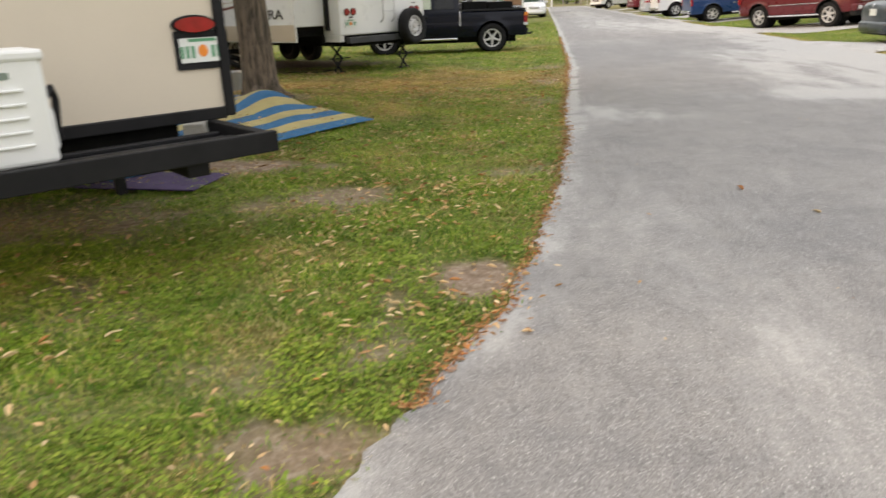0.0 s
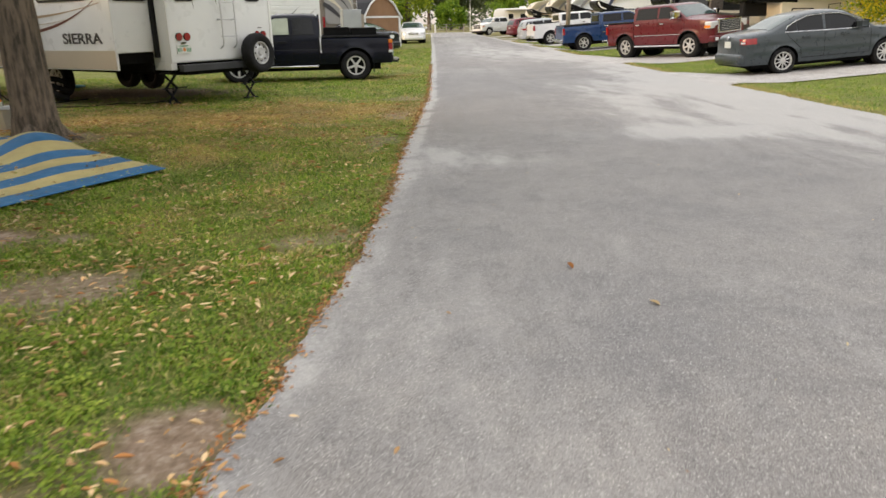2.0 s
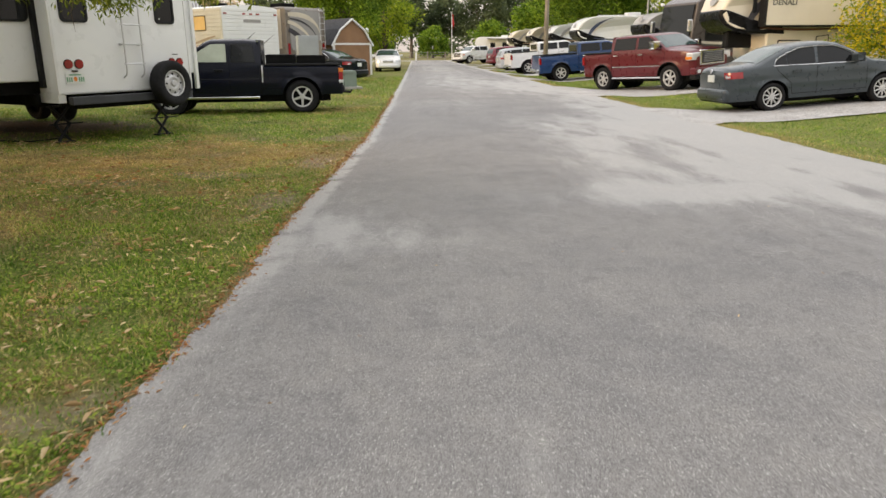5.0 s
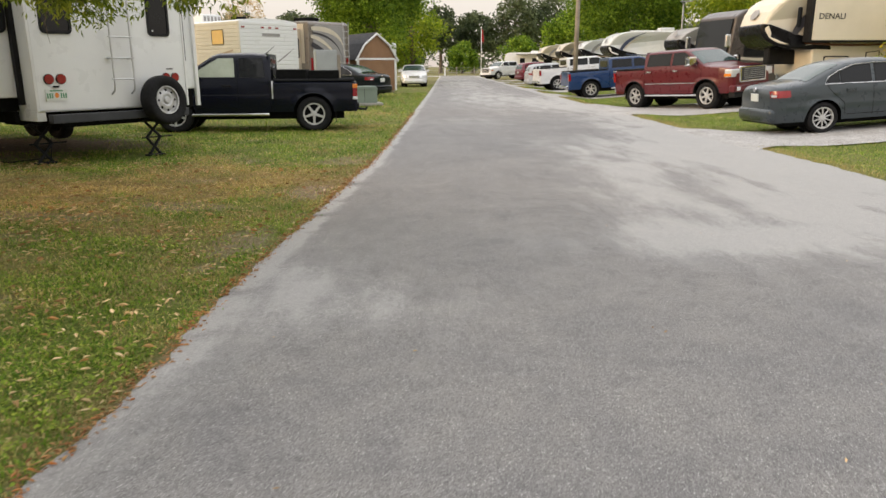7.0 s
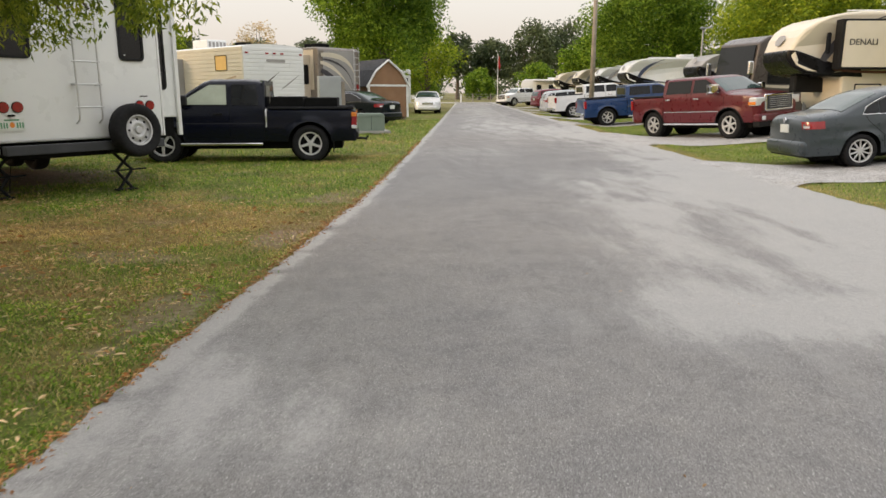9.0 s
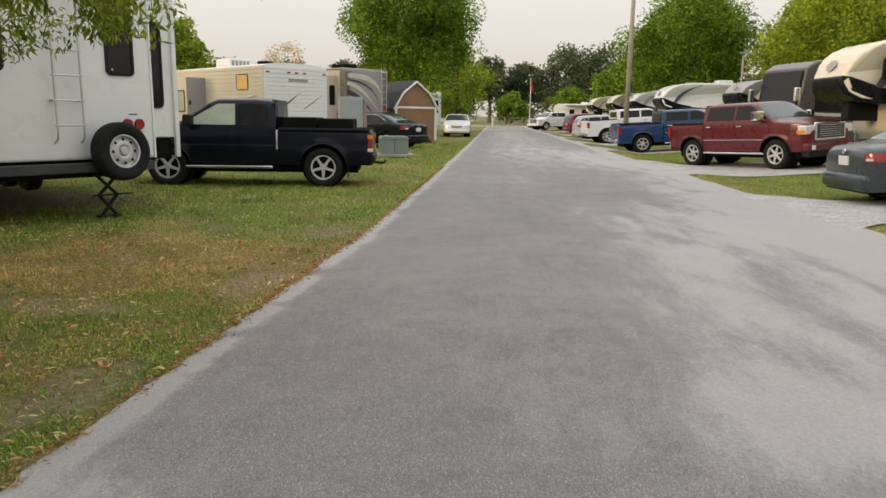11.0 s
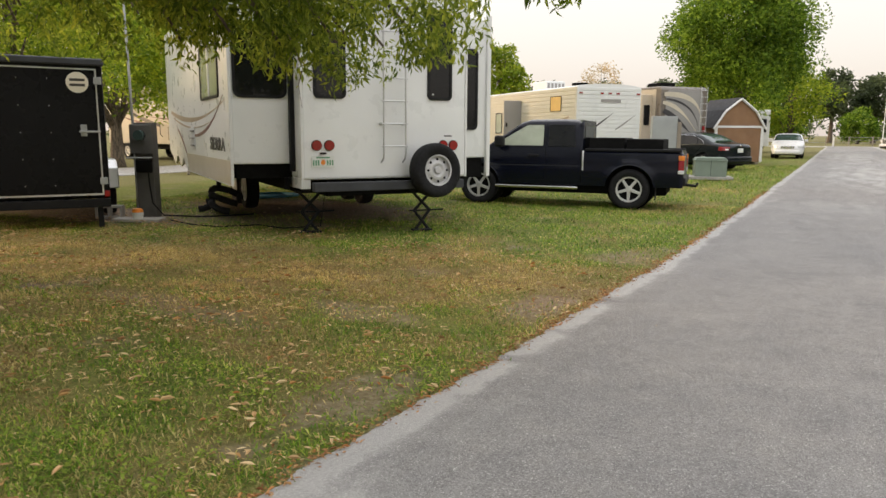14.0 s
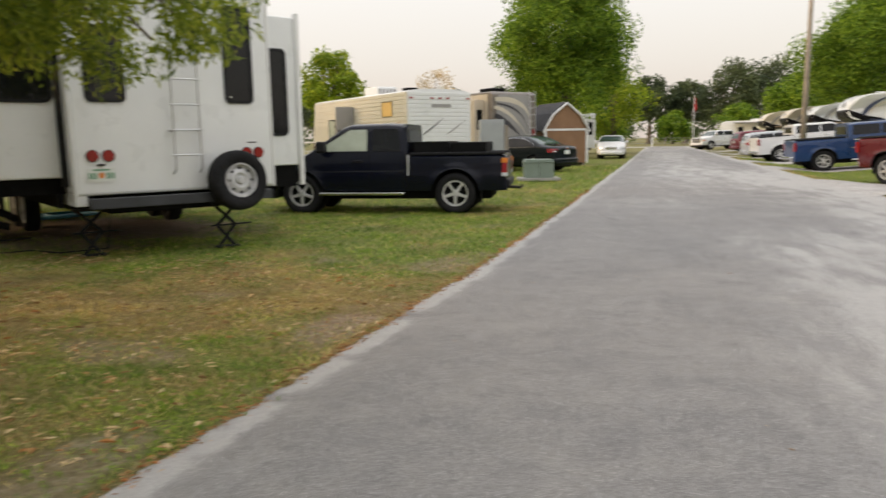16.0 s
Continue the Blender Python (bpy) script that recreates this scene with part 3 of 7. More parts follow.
def blade_field(name, zones, seed, label):
    rng = np.random.default_rng(seed)
    quads, mats = [], []
    for x0, x1, y0, y1, per, size in zones:
        n = int((x1 - x0) * (y1 - y0) * per)
        x, y = rng.uniform(x0, x1, n), rng.uniform(y0, y1, n)
        step = 0.07 if y1 < 15 else 0.16
        ey = np.arange(y0, y1 + 0.03, 0.02)
        ex = np.array([(edge_left if x0 < 5 else edge_right)(v) for v in ey])
        over = (np.interp(y, ey, ex) - x) * (1 if x0 < 5 else -1)
        keep = over > rng.normal(0.0, 0.035, n) - 0.015
        if x0 > 5:
            keep &= np.array([not in_drive(a, b) for a, b in zip(x, y)])
        x, y = x[keep], y[keep]
        soil = lattice(soil_at, x0, x1, y0, y1, step)(x, y)
        dry = lattice(dry_at, x0, x1, y0, y1, step)(x, y)
        thick = lattice(tufts, x0, x1, y0, y1, step)(x, y)
        keep = (rng.random(len(x)) > soil * 1.15) & (rng.random(len(x)) < 0.3 + thick)
        x, y, dry, thick = x[keep], y[keep], dry[keep], np.clip(thick[keep], 0, 1.2)
        z = lattice(gh, x0, x1, y0, y1, 0.25)(x, y) - 0.012
        n = len(x)
        turn, lean = rng.uniform(0, 6.283, n), rng.uniform(0.45, 1.42, n)
        tall = size * rng.uniform(0.55, 1.5, n) * (0.6 + 0.6 * thick)
        wide = size * rng.uniform(0.07, 0.15, n)
        ca, sa = np.cos(turn), np.sin(turn)
        out, up = tall * np.sin(lean), tall * np.cos(lean) + 0.004
        base = np.stack([x, y, z], 1)
        side = np.stack([-sa * wide, ca * wide, np.zeros(n)], 1)
        tip = base + np.stack([ca * out, sa * out, up], 1)
        mid = base + np.stack([ca * out * 0.5, sa * out * 0.5, up * 0.78], 1)
        quads.append(np.stack([base - side, mid - side * 0.9, tip, mid + side * 0.9], 1))
        mats.append((rng.random(n) < np.clip(dry * 0.95 + 0.06 + 0.35 * np.clip(0.35 - thick, 0, 1), 0, 1)).astype(int))
    verts = np.concatenate(quads).reshape(-1, 3)
    faces = np.arange(len(verts)).reshape(-1, 4)
    bulk(name, verts.tolist(), faces.tolist(), [M_BLADE, M_STRAW], label, "grass", np.concatenate(mats).tolist())


blade_field("grass", [(-3.4, 1.2, 0.9, 5.5, 7000, 0.034), (-5.5, 1.5, 5.5, 9.0, 5600, 0.032), (-8.5, 1.7, 9.0, 14.5, 3600, 0.034), (-9.0, 2.0, 14.5, 22.0, 1100, 0.05), (-6.0, 2.6, 22.0, 42.0, 240, 0.08)], 11, "short green and dry lawn grass")
blade_field("grass", [(8.0, 13.0, 8.0, 17.5, 1100, 0.04), (8.0, 14.0, 19.0, 26.0, 800, 0.045), (8.0, 13.0, 29.0, 38.0, 320, 0.06), (8.0, 12.0, 39.0, 56.0, 130, 0.08)], 12, "mown green verge grass beside the drives")


def weed_field(seed):
    """Low broad-leaved weeds among the grass."""
    rnd = random.Random(seed)
    verts, faces = [], []
    for x0, x1, y0, y1, per in ((-3.2, 1.1, 0.9, 4.2, 620), (-3.0, 1.3, 4.2, 7.5, 260), (-5, 1.5, 7.5, 10.5, 210), (-6, 1.5, 10.5, 12, 40)):
        for _ in range(int((x1 - x0) * (y1 - y0) * per)):
            x, y = rnd.uniform(x0, x1), rnd.uniform(y0, y1)
            if edge_left(y) - x < 0.04 or soil_at(x, y) > 0.45 or noise.noise((x * 1.8, y * 1.8, 20.0)) < -0.12:
                continue
            z = gh(x, y)
            for _ in range(rnd.randint(4, 8)):
                a, r = rnd.uniform(0, 6.283), rnd.uniform(0.008, 0.04)
                s, t = rnd.uniform(0.005, 0.012), rnd.uniform(-0.6, 0.6)
                px, py, pz = x + r * math.cos(a), y + r * math.sin(a), z + rnd.uniform(0.005, 0.04)
                k = len(verts)
                for b, q in ((0, 1.0), (1.2, 0.75), (2.4, 0.85), (3.6, 0.85), (4.9, 0.75)):
                    verts.append((px + s * q * math.cos(a + b), py + s * q * math.sin(a + b), pz + s * t * math.cos(b)))
                faces.append((k, k + 1, k + 2, k + 3, k + 4))
    bulk("weeds", verts, faces, M_WEED, "bright green low clover-like weeds in the lawn", "weeds")


weed_field(21)


def litter(seed):
    """Fallen leaves, curled, on the lawn and a few on the road."""
    rnd = random.Random(seed)
    verts, faces, mats = [], [], []
    spots = []
    for x0, x1, y0, y1, per in ((-3.0, 1.0, 0.8, 5.0, 90), (-5.0, 1.5, 5.0, 9.0, 210), (-8.0, 1.7, 9.0, 14.5, 260), (-8, 1.8, 14.5, 20, 12)):
        for _ in range(int((x1 - x0) * (y1 - y0) * per)):
            x, y = rnd.uniform(x0, x1), rnd.uniform(y0, y1)
            if edge_left(y) - x > 0 and noise.noise((x * 1.1, y * 1.1, 31.0)) + 0.6 * noise.noise((x * 4.0, y * 4.0, 33.0)) > rnd.uniform(-0.5, 0.3):
                spots.append((x, y, rnd.choice((0.009, 0.011, 0.013, 0.015, 0.018, 0.023, 0.031)) * rnd.uniform(0.85, 1.25), 0.034))
    for _ in range(4600):
        y = 2.0 + 24.0 * rnd.random() ** 1.2
        spots.append((edge_left(y) - rnd.gauss(0.012, 0.035), y, rnd.uniform(0.006, 0.02), 0.013))
    for _ in range(320):
        cx, cy = rnd.choice(((-0.1, 4.0), (0.35, 4.6), (0.2, 5.2), (0.5, 2.9)))
        spots.append((cx + rnd.gauss(0, 0.3), cy + rnd.gauss(0, 0.3), rnd.uniform(0.014, 0.034), 0.025))
    for _ in range(90):
        x, y = rnd.uniform(1.2, 7), rnd.uniform(1, 22)
        if x > edge_left(y) + 0.1:
            spots.append((x, y, rnd.uniform(0.006, 0.016), 0.028))
    spots += [(2.42, 4.87, 0.045, 0.032), (2.72, 4.3, 0.04, 0.032)]
    for x, y, s, dz in spots:
        if edge_left(y) - x < 0.12 and edge_left(y) - x > -0.1 and s > 0.04:
            continue
        z = gh(x, y) + dz
        a, tilt, curl = rnd.uniform(0, 6.283), rnd.uniform(-0.45, 0.45), rnd.uniform(0.1, 1.1)
        ca, sa = math.cos(a), math.sin(a)
        k = len(verts)
        for u, v, h in ((-1, 0, 0.3), (-0.3, 0.32, 1), (0.4, 0.26, 0.8), (1, 0, 0.2), (0.4, -0.26, 0.8), (-0.3, -0.32, 1), (-0.3, 0, 0), (0.4, 0, 0)):
            lx, ly = u * s, v * s
            verts.append((x + ca * lx - sa * ly, y + sa * lx + ca * ly, z + h * curl * s * 0.5 + tilt * lx * 0.5))
        faces += [(k, k + 1, k + 6), (k + 1, k + 2, k + 7, k + 6), (k + 2, k + 3, k + 7), (k + 3, k + 4, k + 7), (k + 4, k + 5, k + 6, k + 7), (k + 5, k, k + 6)]
        mats += [1 if dz == 0.013 else 0] * 6
    bulk("fallen_leaves", verts, faces, [M_DEAD, M_EDGE], "scattered dry tan and orange fallen leaves", "leaves", mats)


litter(31)
# ---- vehicles ----
def wheel(parent, x, y, r, w, side, rim_mat=None, spokes=5, steel=False, hub_scale=0.62):
    """A wheel standing on the ground, its face on the given side."""
    rim_mat = rim_mat or M_ALLOY
    hubr = r * hub_scale
    wh = part("wheel", lathe([(0.02, -w * 0.1), (hubr * 0.9, -w * 0.1), (hubr * 0.95, -w * 0.3), (hubr * 0.95, w * 0.14), (0.02, w * 0.14)], 28), M_UNDER, parent, "", pose(x, y, r, 0, 0, 0 if side > 0 else 180))
    h = w / 2
    part("tyre", lathe([(hubr, -h * 0.8), (r * 0.82, -h), (r * 0.94, -h * 0.95), (r * 0.985, -h * 0.7), (r, -h * 0.3), (r, h * 0.3), (r * 0.985, h * 0.7), (r * 0.94, h * 0.95), (r * 0.82, h), (hubr * 1.04, h * 0.86), (hubr, h * 0.7), (hubr, -h * 0.8)], 40), M_RUBBER, wh, "black rubber tyre", smooth=True)
    bm = lathe([(hubr * 1.02, h * 0.72), (hubr * 1.02, h * 0.86), (hubr * 0.92, h * 0.84), (hubr * 0.88, h * 0.4)], 36)
    lathe([(0.001, h * 0.8), (hubr * 0.2, h * 0.8), (hubr * 0.26, h * 0.7), (hubr * 0.26, h * 0.3), (0.001, h * 0.3)], 16, bm)
    if steel:
        lathe([(hubr * 0.2, h * 0.5), (hubr * 0.45, h * 0.7), (hubr * 0.6, h * 0.66), (hubr * 0.82, h * 0.45), (hubr * 0.92, h * 0.5)], 28, bm)
        # flat near-black discs paint the shade of holes that are not cut
        for i in range(8):
            a = 2 * math.pi * i / 8
            cx, cz = hubr * 0.72 * math.cos(a), hubr * 0.72 * math.sin(a)
            part("vent_hole", flat([(cx + hubr * 0.09 * math.cos(b), cz + hubr * 0.09 * math.sin(b)) for b in np.linspace(0, 6.283, 11)[:-1]], lambda u, v, d: (u, h * 0.585 + d, v), 0.004), M_UNDER, wh)
        spokes, wid = 0, 0.16
    else:
        wid = 0.13 if spokes <= 6 else 0.075
    for i in range(spokes):
        own = prism([(hubr * 0.15, -hubr * wid), (hubr * 0.93, -hubr * wid * 0.75), (hubr * 0.93, hubr * wid * 0.75), (hubr * 0.15, hubr * wid)], h * 0.45, h * 0.74, 0.006, 1)
        bmesh.ops.rotate(own, verts=own.verts, cent=(0, 0, 0), matrix=Matrix.Rotation(2 * math.pi * i / spokes + 0.3, 3, "Y"))
        join(bm, own)
    part("rim", bm, rim_mat, wh, "bright wheel rim", smooth=False)
    return wh


class Shell:
    """A car body lofted across stations along x from tables of top, belt, half width and underside."""

    def __init__(self, top, belt, half, sill, arches, lean=0.4, rim=0.09, flare=0.0):
        self.top_t, self.belt_t, self.half_t = top, belt, half
        self.sill, self.arches, self.lean, self.rim, self.flare = sill, arches, lean, rim, flare

    def read(self, table, x):
        return float(np.interp(x, [p[0] for p in table], [p[1] for p in table]))

    def top(self, x):
        return self.read(self.top_t, x)

    def belt(self, x):
        return min(self.read(self.belt_t, x), self.top(x) - 0.012)

    def low(self, x):
        z = self.sill
        for cx, cz, r in self.arches:
            if abs(x - cx) < r:
                z = max(z, cz + math.sqrt(r * r - (x - cx) ** 2))
        return z

    def flank(self, x, z):
        b, w = self.belt(x), self.read(self.half_t, x)
        mid = self.sill + 0.5 * (b - self.sill)
        if z <= b:
            k = (z - mid) / max(0.05, b - mid)
            y = w * (1 - (0.03 if k > 0 else 0.05) * k * k)
            y -= 0.012 * math.exp(-((z - mid - 0.2 * (b - mid)) / 0.05) ** 2)
            for cx, cz, r in self.arches:
                q = math.hypot(x - cx, z - cz) / r
                y += self.flare * math.exp(-((q - 1.0) / 0.16) ** 2)
            return y
        return w * 0.97 - (z - b) * self.lean

    def crown(self, x):
        t, b = self.top(x), self.belt(x)
        rc = min(self.rim, max(0.008, t - b))
        return t, rc, self.flank(x, t - rc)

    def over(self, x, y):
        """Height of the upper surface."""
        t, rc, ye = self.crown(x)
        c = min(1.0, abs(y) / max(0.05, ye))
        return t - rc + rc * max(0.0, 1 - c ** 5.0) ** 0.7

    def build(self, parent, mat, step=0.035):
        x0, x1 = self.top_t[0][0], self.top_t[-1][0]
        marks = sorted({round(v, 4) for v in list(np.arange(x0, x1, step)) + [p[0] for p in self.top_t] + [p[0] for p in self.half_t] + [x1]})
        marks = [v for v in marks if x0 <= v <= x1]
        bm = bmesh.new()
        rows = []
        for x in marks:
            lo, b = self.low(x), self.belt(x)
            lo = min(lo, b - 0.02)
            t, rc, ye = self.crown(x)
            half = [(self.flank(x, z), z) for z in np.linspace(lo, b, 9)] + [(self.flank(x, z), z) for z in np.linspace(b, t - rc, 6)[1:]]
            half += [(ye * c, self.over(x, ye * c)) for c in (0.985, 0.95, 0.88, 0.75, 0.5, 0.25)]
            ring = [(x, y, z) for y, z in half] + [(x, 0.0, self.over(x, 0.0))] + [(x, -y, z) for y, z in half[::-1]]
            rows.append([bm.verts.new(p) for p in ring])
        for p, q in zip(rows, rows[1:]):
            for i in range(len(p) - 1):
                bm.faces.new((p[i], q[i], q[i + 1], p[i + 1]))
        bm.faces.new(rows[0])
        bm.faces.new(rows[-1][::-1])
        bmesh.ops.remove_doubles(bm, verts=bm.verts, dist=0.0008)
        bmesh.ops.recalc_face_normals(bm, faces=bm.faces)
        for e in bm.edges:
            if e.calc_face_angle(0) > 0.6:
                e.smooth = False
        return part("body", bm, mat, parent, smooth=True)

    def side(self, sgn):
        return lambda u, v, d: (u, sgn * (self.flank(u, v) + d), v)

    def pane(self, parent, pts, sgn, mat=None, trim=None, name="side_window"):
        ob = part(name, flat(pts if sgn < 0 else pts[::-1], self.side(sgn), 0.006), mat or M_GLASS, parent, "dark side window")
        if trim:
            loop = [self.side(sgn)(u, v, 0.004) for u, v in pts]
            part("window_trim", tube(loop + loop[:2], 0.009, 0.009, 5), trim, ob, "thin bright window trim")
        return ob

    def seam(self, parent, pts, sgn, wide=0.009, mat=None, name="door_seam"):
        bm = bmesh.new()
        pl = self.side(sgn)
        for (u0, v0), (u1, v1) in zip(pts, pts[1:]):
            n = max(2, int(math.hypot(u1 - u0, v1 - v0) / 0.08))
            ln = math.hypot(u1 - u0, v1 - v0)
            du, dv = -(v1 - v0) / ln * wide / 2, (u1 - u0) / ln * wide / 2
            for i in range(n):
                a, b = i / n, (i + 1) / n
                q = [(u0 + (u1 - u0) * k + sg * du, v0 + (v1 - v0) * k + sg * dv) for k, sg in ((a, 1), (b, 1), (b, -1), (a, -1))]
                bm.faces.new([bm.verts.new(pl(u, v, 0.003)) for u, v in q])
        return part(name, bm, mat or M_UNDER, parent)

    def patch(self, parent, name, xa, xb, za, zb, sgn, mat, label="", proud=0.008, n=8, m=4):
        """A lamp or panel lying on the flank, wrapping round the corner where the body narrows."""
        bm = bmesh.new()
        pl = self.side(sgn)
        g = [[bm.verts.new(pl(xa + (xb - xa) * i / n, za + (zb - za) * j / m, proud)) for j in range(m + 1)] for i in range(n + 1)]
        for i in range(n):
            for j in range(m):
                bm.faces.new((g[i][j], g[i + 1][j], g[i + 1][j + 1], g[i][j + 1]))
        return part(name, bm, mat, parent, label, None, True)

    def glass_over(self, parent, name, xa, xb, ka, kb, mat, label):
        """Glass lying on the sloping upper surface from xa to xb."""
        bm = bmesh.new()
        n, m = 10, 12
        g = []
        for i in range(n + 1):
            x = xa + (xb - xa) * i / n
            ye = self.crown(x)[2] * (ka + (kb - ka) * i / n)
            g.append([bm.verts.new((x, -ye + 2 * ye * j / m, self.over(x, -ye + 2 * ye * j / m) + 0.007)) for j in range(m + 1)])
        for i in range(n):
            for j in range(m):
                bm.faces.new((g[i][j], g[i + 1][j], g[i + 1][j + 1], g[i][j + 1]))
        return part(name, bm, mat, parent, label, None, True)


def slab(parent, name, corners, thick, mat, label=""):
    """A thin quad panel through four corners."""
    bm = bmesh.new()
    c = [Vector(p) for p in corners]
    nrm = (c[1] - c[0]).cross(c[2] - c[0]).normalized() * thick
    a = [bm.verts.new(p + nrm) for p in c]
    b = [bm.verts.new(p - nrm) for p in c]
    bm.faces.new(a)
    bm.faces.new(b[::-1])
    for i in range(4):
        bm.faces.new((a[i], b[i], b[(i + 1) % 4], a[(i + 1) % 4]))
    return part(name, bm, mat, parent, label)


def pickup(name, label, m, paint, L=5.8, wb=3.6, w=1.95, tyre=0.4, roof=1.9, hood=1.2, bed=1.25, rear_over=1.1, cab_len=2.3, clear=0.42, crew=True, chrome=True, rim=None, spokes=6, toolbox=False, lamp_amber=False, group="", face=True, glass_side=None):
    """A pickup truck. x runs forward from the rear axle; the ground is z = 0."""
    th = thing(name, label, "pickup truck", m, group)
    x0, xf = -rear_over, L - rear_over
    bed_len = L - cab_len - (xf - wb) - 0.62
    cab0 = x0 + bed_len
    cowl = wb - 0.12
    rr = tyre * 1.2
    sill = clear
    zl, zh = max(hood, bed) - 0.06, roof
    hw = w / 2
    wst = cowl - 0.74
    top = [(x0, bed - 0.06), (x0 + 0.03, bed), (cab0 - 0.012, bed), (cab0, bed + 0.02), (cab0 + 0.035, zh - 0.1), (cab0 + 0.1, zh - 0.02), (cab0 + 0.4, zh), (wst - 0.15, zh - 0.01), (wst, zh - 0.06), (cowl, hood + 0.09), (cowl + 0.12, hood + 0.05), (xf - 0.5, hood + 0.02), (xf - 0.16, hood - 0.03), (xf - 0.05, hood - 0.1), (xf, hood - 0.24)]
    belt_t = [(x0, bed - 0.05), (cab0 - 0.02, bed - 0.045), (cab0, zl + 0.08), (cowl, hood + 0.0), (xf - 0.2, hood - 0.1), (xf, hood - 0.3)]
    half = [(x0, hw * 0.93), (x0 + 0.05, hw * 0.975), (x0 + 0.3, hw), (cowl, hw), (xf - 0.5, hw * 0.985), (xf - 0.2, hw * 0.94), (xf - 0.06, hw * 0.87), (xf, hw * 0.8)]
    sh = Shell(top, belt_t, half, sill, [(0, tyre, rr), (wb, tyre, rr)], 0.24, 0.07, 0.022)
    sh.build(th, paint)
    part("chassis", box(x0 + 0.3, xf - 0.35, -w * 0.36, w * 0.36, clear * 0.62, sill + 0.3, 0.02), M_UNDER, th)
    # near-black block let into the top stands for the shade in the bed
    part("bed_shade", box(x0 + 0.1, cab0 - 0.12, -w / 2 + 0.12, w / 2 - 0.12, bed - 0.25, bed + 0.006, 0.01), M_UNDER, th, "near-black block standing for the shaded open bed")
    for s in (-1, 1):
        part("bed_rail", box(x0 + 0.04, cab0 - 0.06, s * (w / 2 - 0.1) - 0.05, s * (w / 2 - 0.1) + 0.05, bed - 0.02, bed + 0.035, 0.015), M_FRAME, th)
    belt, tp = zl + 0.13, zh - 0.12
    a_top, a_low = wst - 0.14, cowl - 0.18
    mid = cab0 + (cowl - cab0) * (0.47 if crew else 0.36)
    for s in (-1, 1):
        sh.pane(th, [(mid + 0.05, belt), (a_low - 0.06, belt), (a_low - 0.12, belt + 0.08), (a_top, tp), (mid + 0.06, tp)], s, glass_side, M_FRAME, name="front_window")
        sh.pane(th, [(cab0 + 0.12, belt), (mid - 0.05, belt), (mid - 0.05, tp), (cab0 + 0.17, tp)], s, None, M_FRAME, name="rear_side_window")
        sh.seam(th, [(mid, sill + 0.1), (mid, tp + 0.02)], s)
        sh.seam(th, [(cab0 + 0.008, sill + 0.05), (cab0 + 0.012, bed - 0.01)], s, 0.02)
        sh.seam(th, [(a_low + 0.1, sill + 0.1), (a_low + 0.1, belt - 0.1)], s)
        sh.seam(th, [(mid + 0.02, sill + 0.09), (a_low + 0.08, sill + 0.09)], s)
        for cx in (0, wb):
            part("arch_lip", tube([(cx - rr * 1.01 * math.cos(q), s * (sh.flank(cx - rr * math.cos(q), tyre + rr * math.sin(q) + 0.01) + 0.004), tyre + rr * 1.01 * math.sin(q)) for q in np.linspace(0.1, 3.04, 18)], 0.016, 0.016, 6), M_FRAME if crew else paint, th, "dark wheel-arch lip")
        for hx in ((mid + 0.14, cab0 + 0.16) if crew else (mid + 0.14,)):
            part("door_handle", box(hx, hx + 0.2, s * (w / 2 + 0.0) - 0.02, s * (w / 2 + 0.03), belt - 0.2, belt - 0.16, 0.01), M_CHROME if chrome else M_FRAME, th)
        mir = part("mirror", box(a_low - 0.28, a_low - 0.1, s * (w / 2 + 0.03), s * (w / 2 + 0.24), belt - 0.02, belt + 0.2, 0.04), M_CHROME if chrome else M_FRAME, th, "side mirror")
        part("running_board", box(cab0 + 0.05, cowl - 0.25, s * (w / 2 - 0.04) - 0.07, s * (w / 2 - 0.04) + 0.07, clear - 0.08, clear - 0.02, 0.02), M_CHROME, th, "bright metal step bar")
        part("tail_lamp", box(x0 - 0.012, x0 + 0.09, s * (w / 2 - 0.09) - 0.1, s * (w / 2 - 0.09) + 0.105, bed - 0.42, bed - 0.1, 0.015), M_REDLENS, th, "red tail lamp")
        if lamp_amber:
            part("turn_lamp", box(x0 - 0.016, x0 + 0.094, s * (w / 2 - 0.09) - 0.1, s * (w / 2 - 0.09) + 0.108, bed - 0.17, bed - 0.08, 0.01), M_AMBER, th, "amber turn lamp")
            part("reverse_lamp", box(x0 - 0.016, x0 + 0.094, s * (w / 2 - 0.09) - 0.1, s * (w / 2 - 0.09) + 0.108, bed - 0.42, bed - 0.35, 0.01), M_CLEAR, th, "white reversing lamp")
        for xx in (0, wb):
            part("wheel_arch_liner", lathe([(0.001, -0.12), (rr * 0.99, -0.12), (rr * 0.99, 0.12), (0.001, 0.12)], 24), M_UNDER, th, "", pose(xx, s * (w / 2 - 0.36), rr * 0.92))
            wheel(th, xx, s * (w / 2 - tyre * 0.34), tyre, 0.26, s, rim, spokes)
        part("headlamp", box(xf - 0.28, xf - 0.005, s * (w / 2 - 0.2) - 0.19, s * (w / 2 - 0.2) + 0.19, hood - 0.36, hood - 0.12, 0.03), M_CLEAR, th, "clear headlamp")
        part("marker_lamp", box(xf - 0.3, xf - 0.03, s * (w / 2 - 0.03) - 0.03, s * (w / 2 - 0.03) + 0.035, hood - 0.34, hood - 0.24, 0.02), M_AMBER, th, "amber marker lamp")
    sh.glass_over(th, "windscreen", wst + 0.05, cowl - 0.05, 0.9, 0.94, M_GLASSLIGHT, "reflecting windscreen")
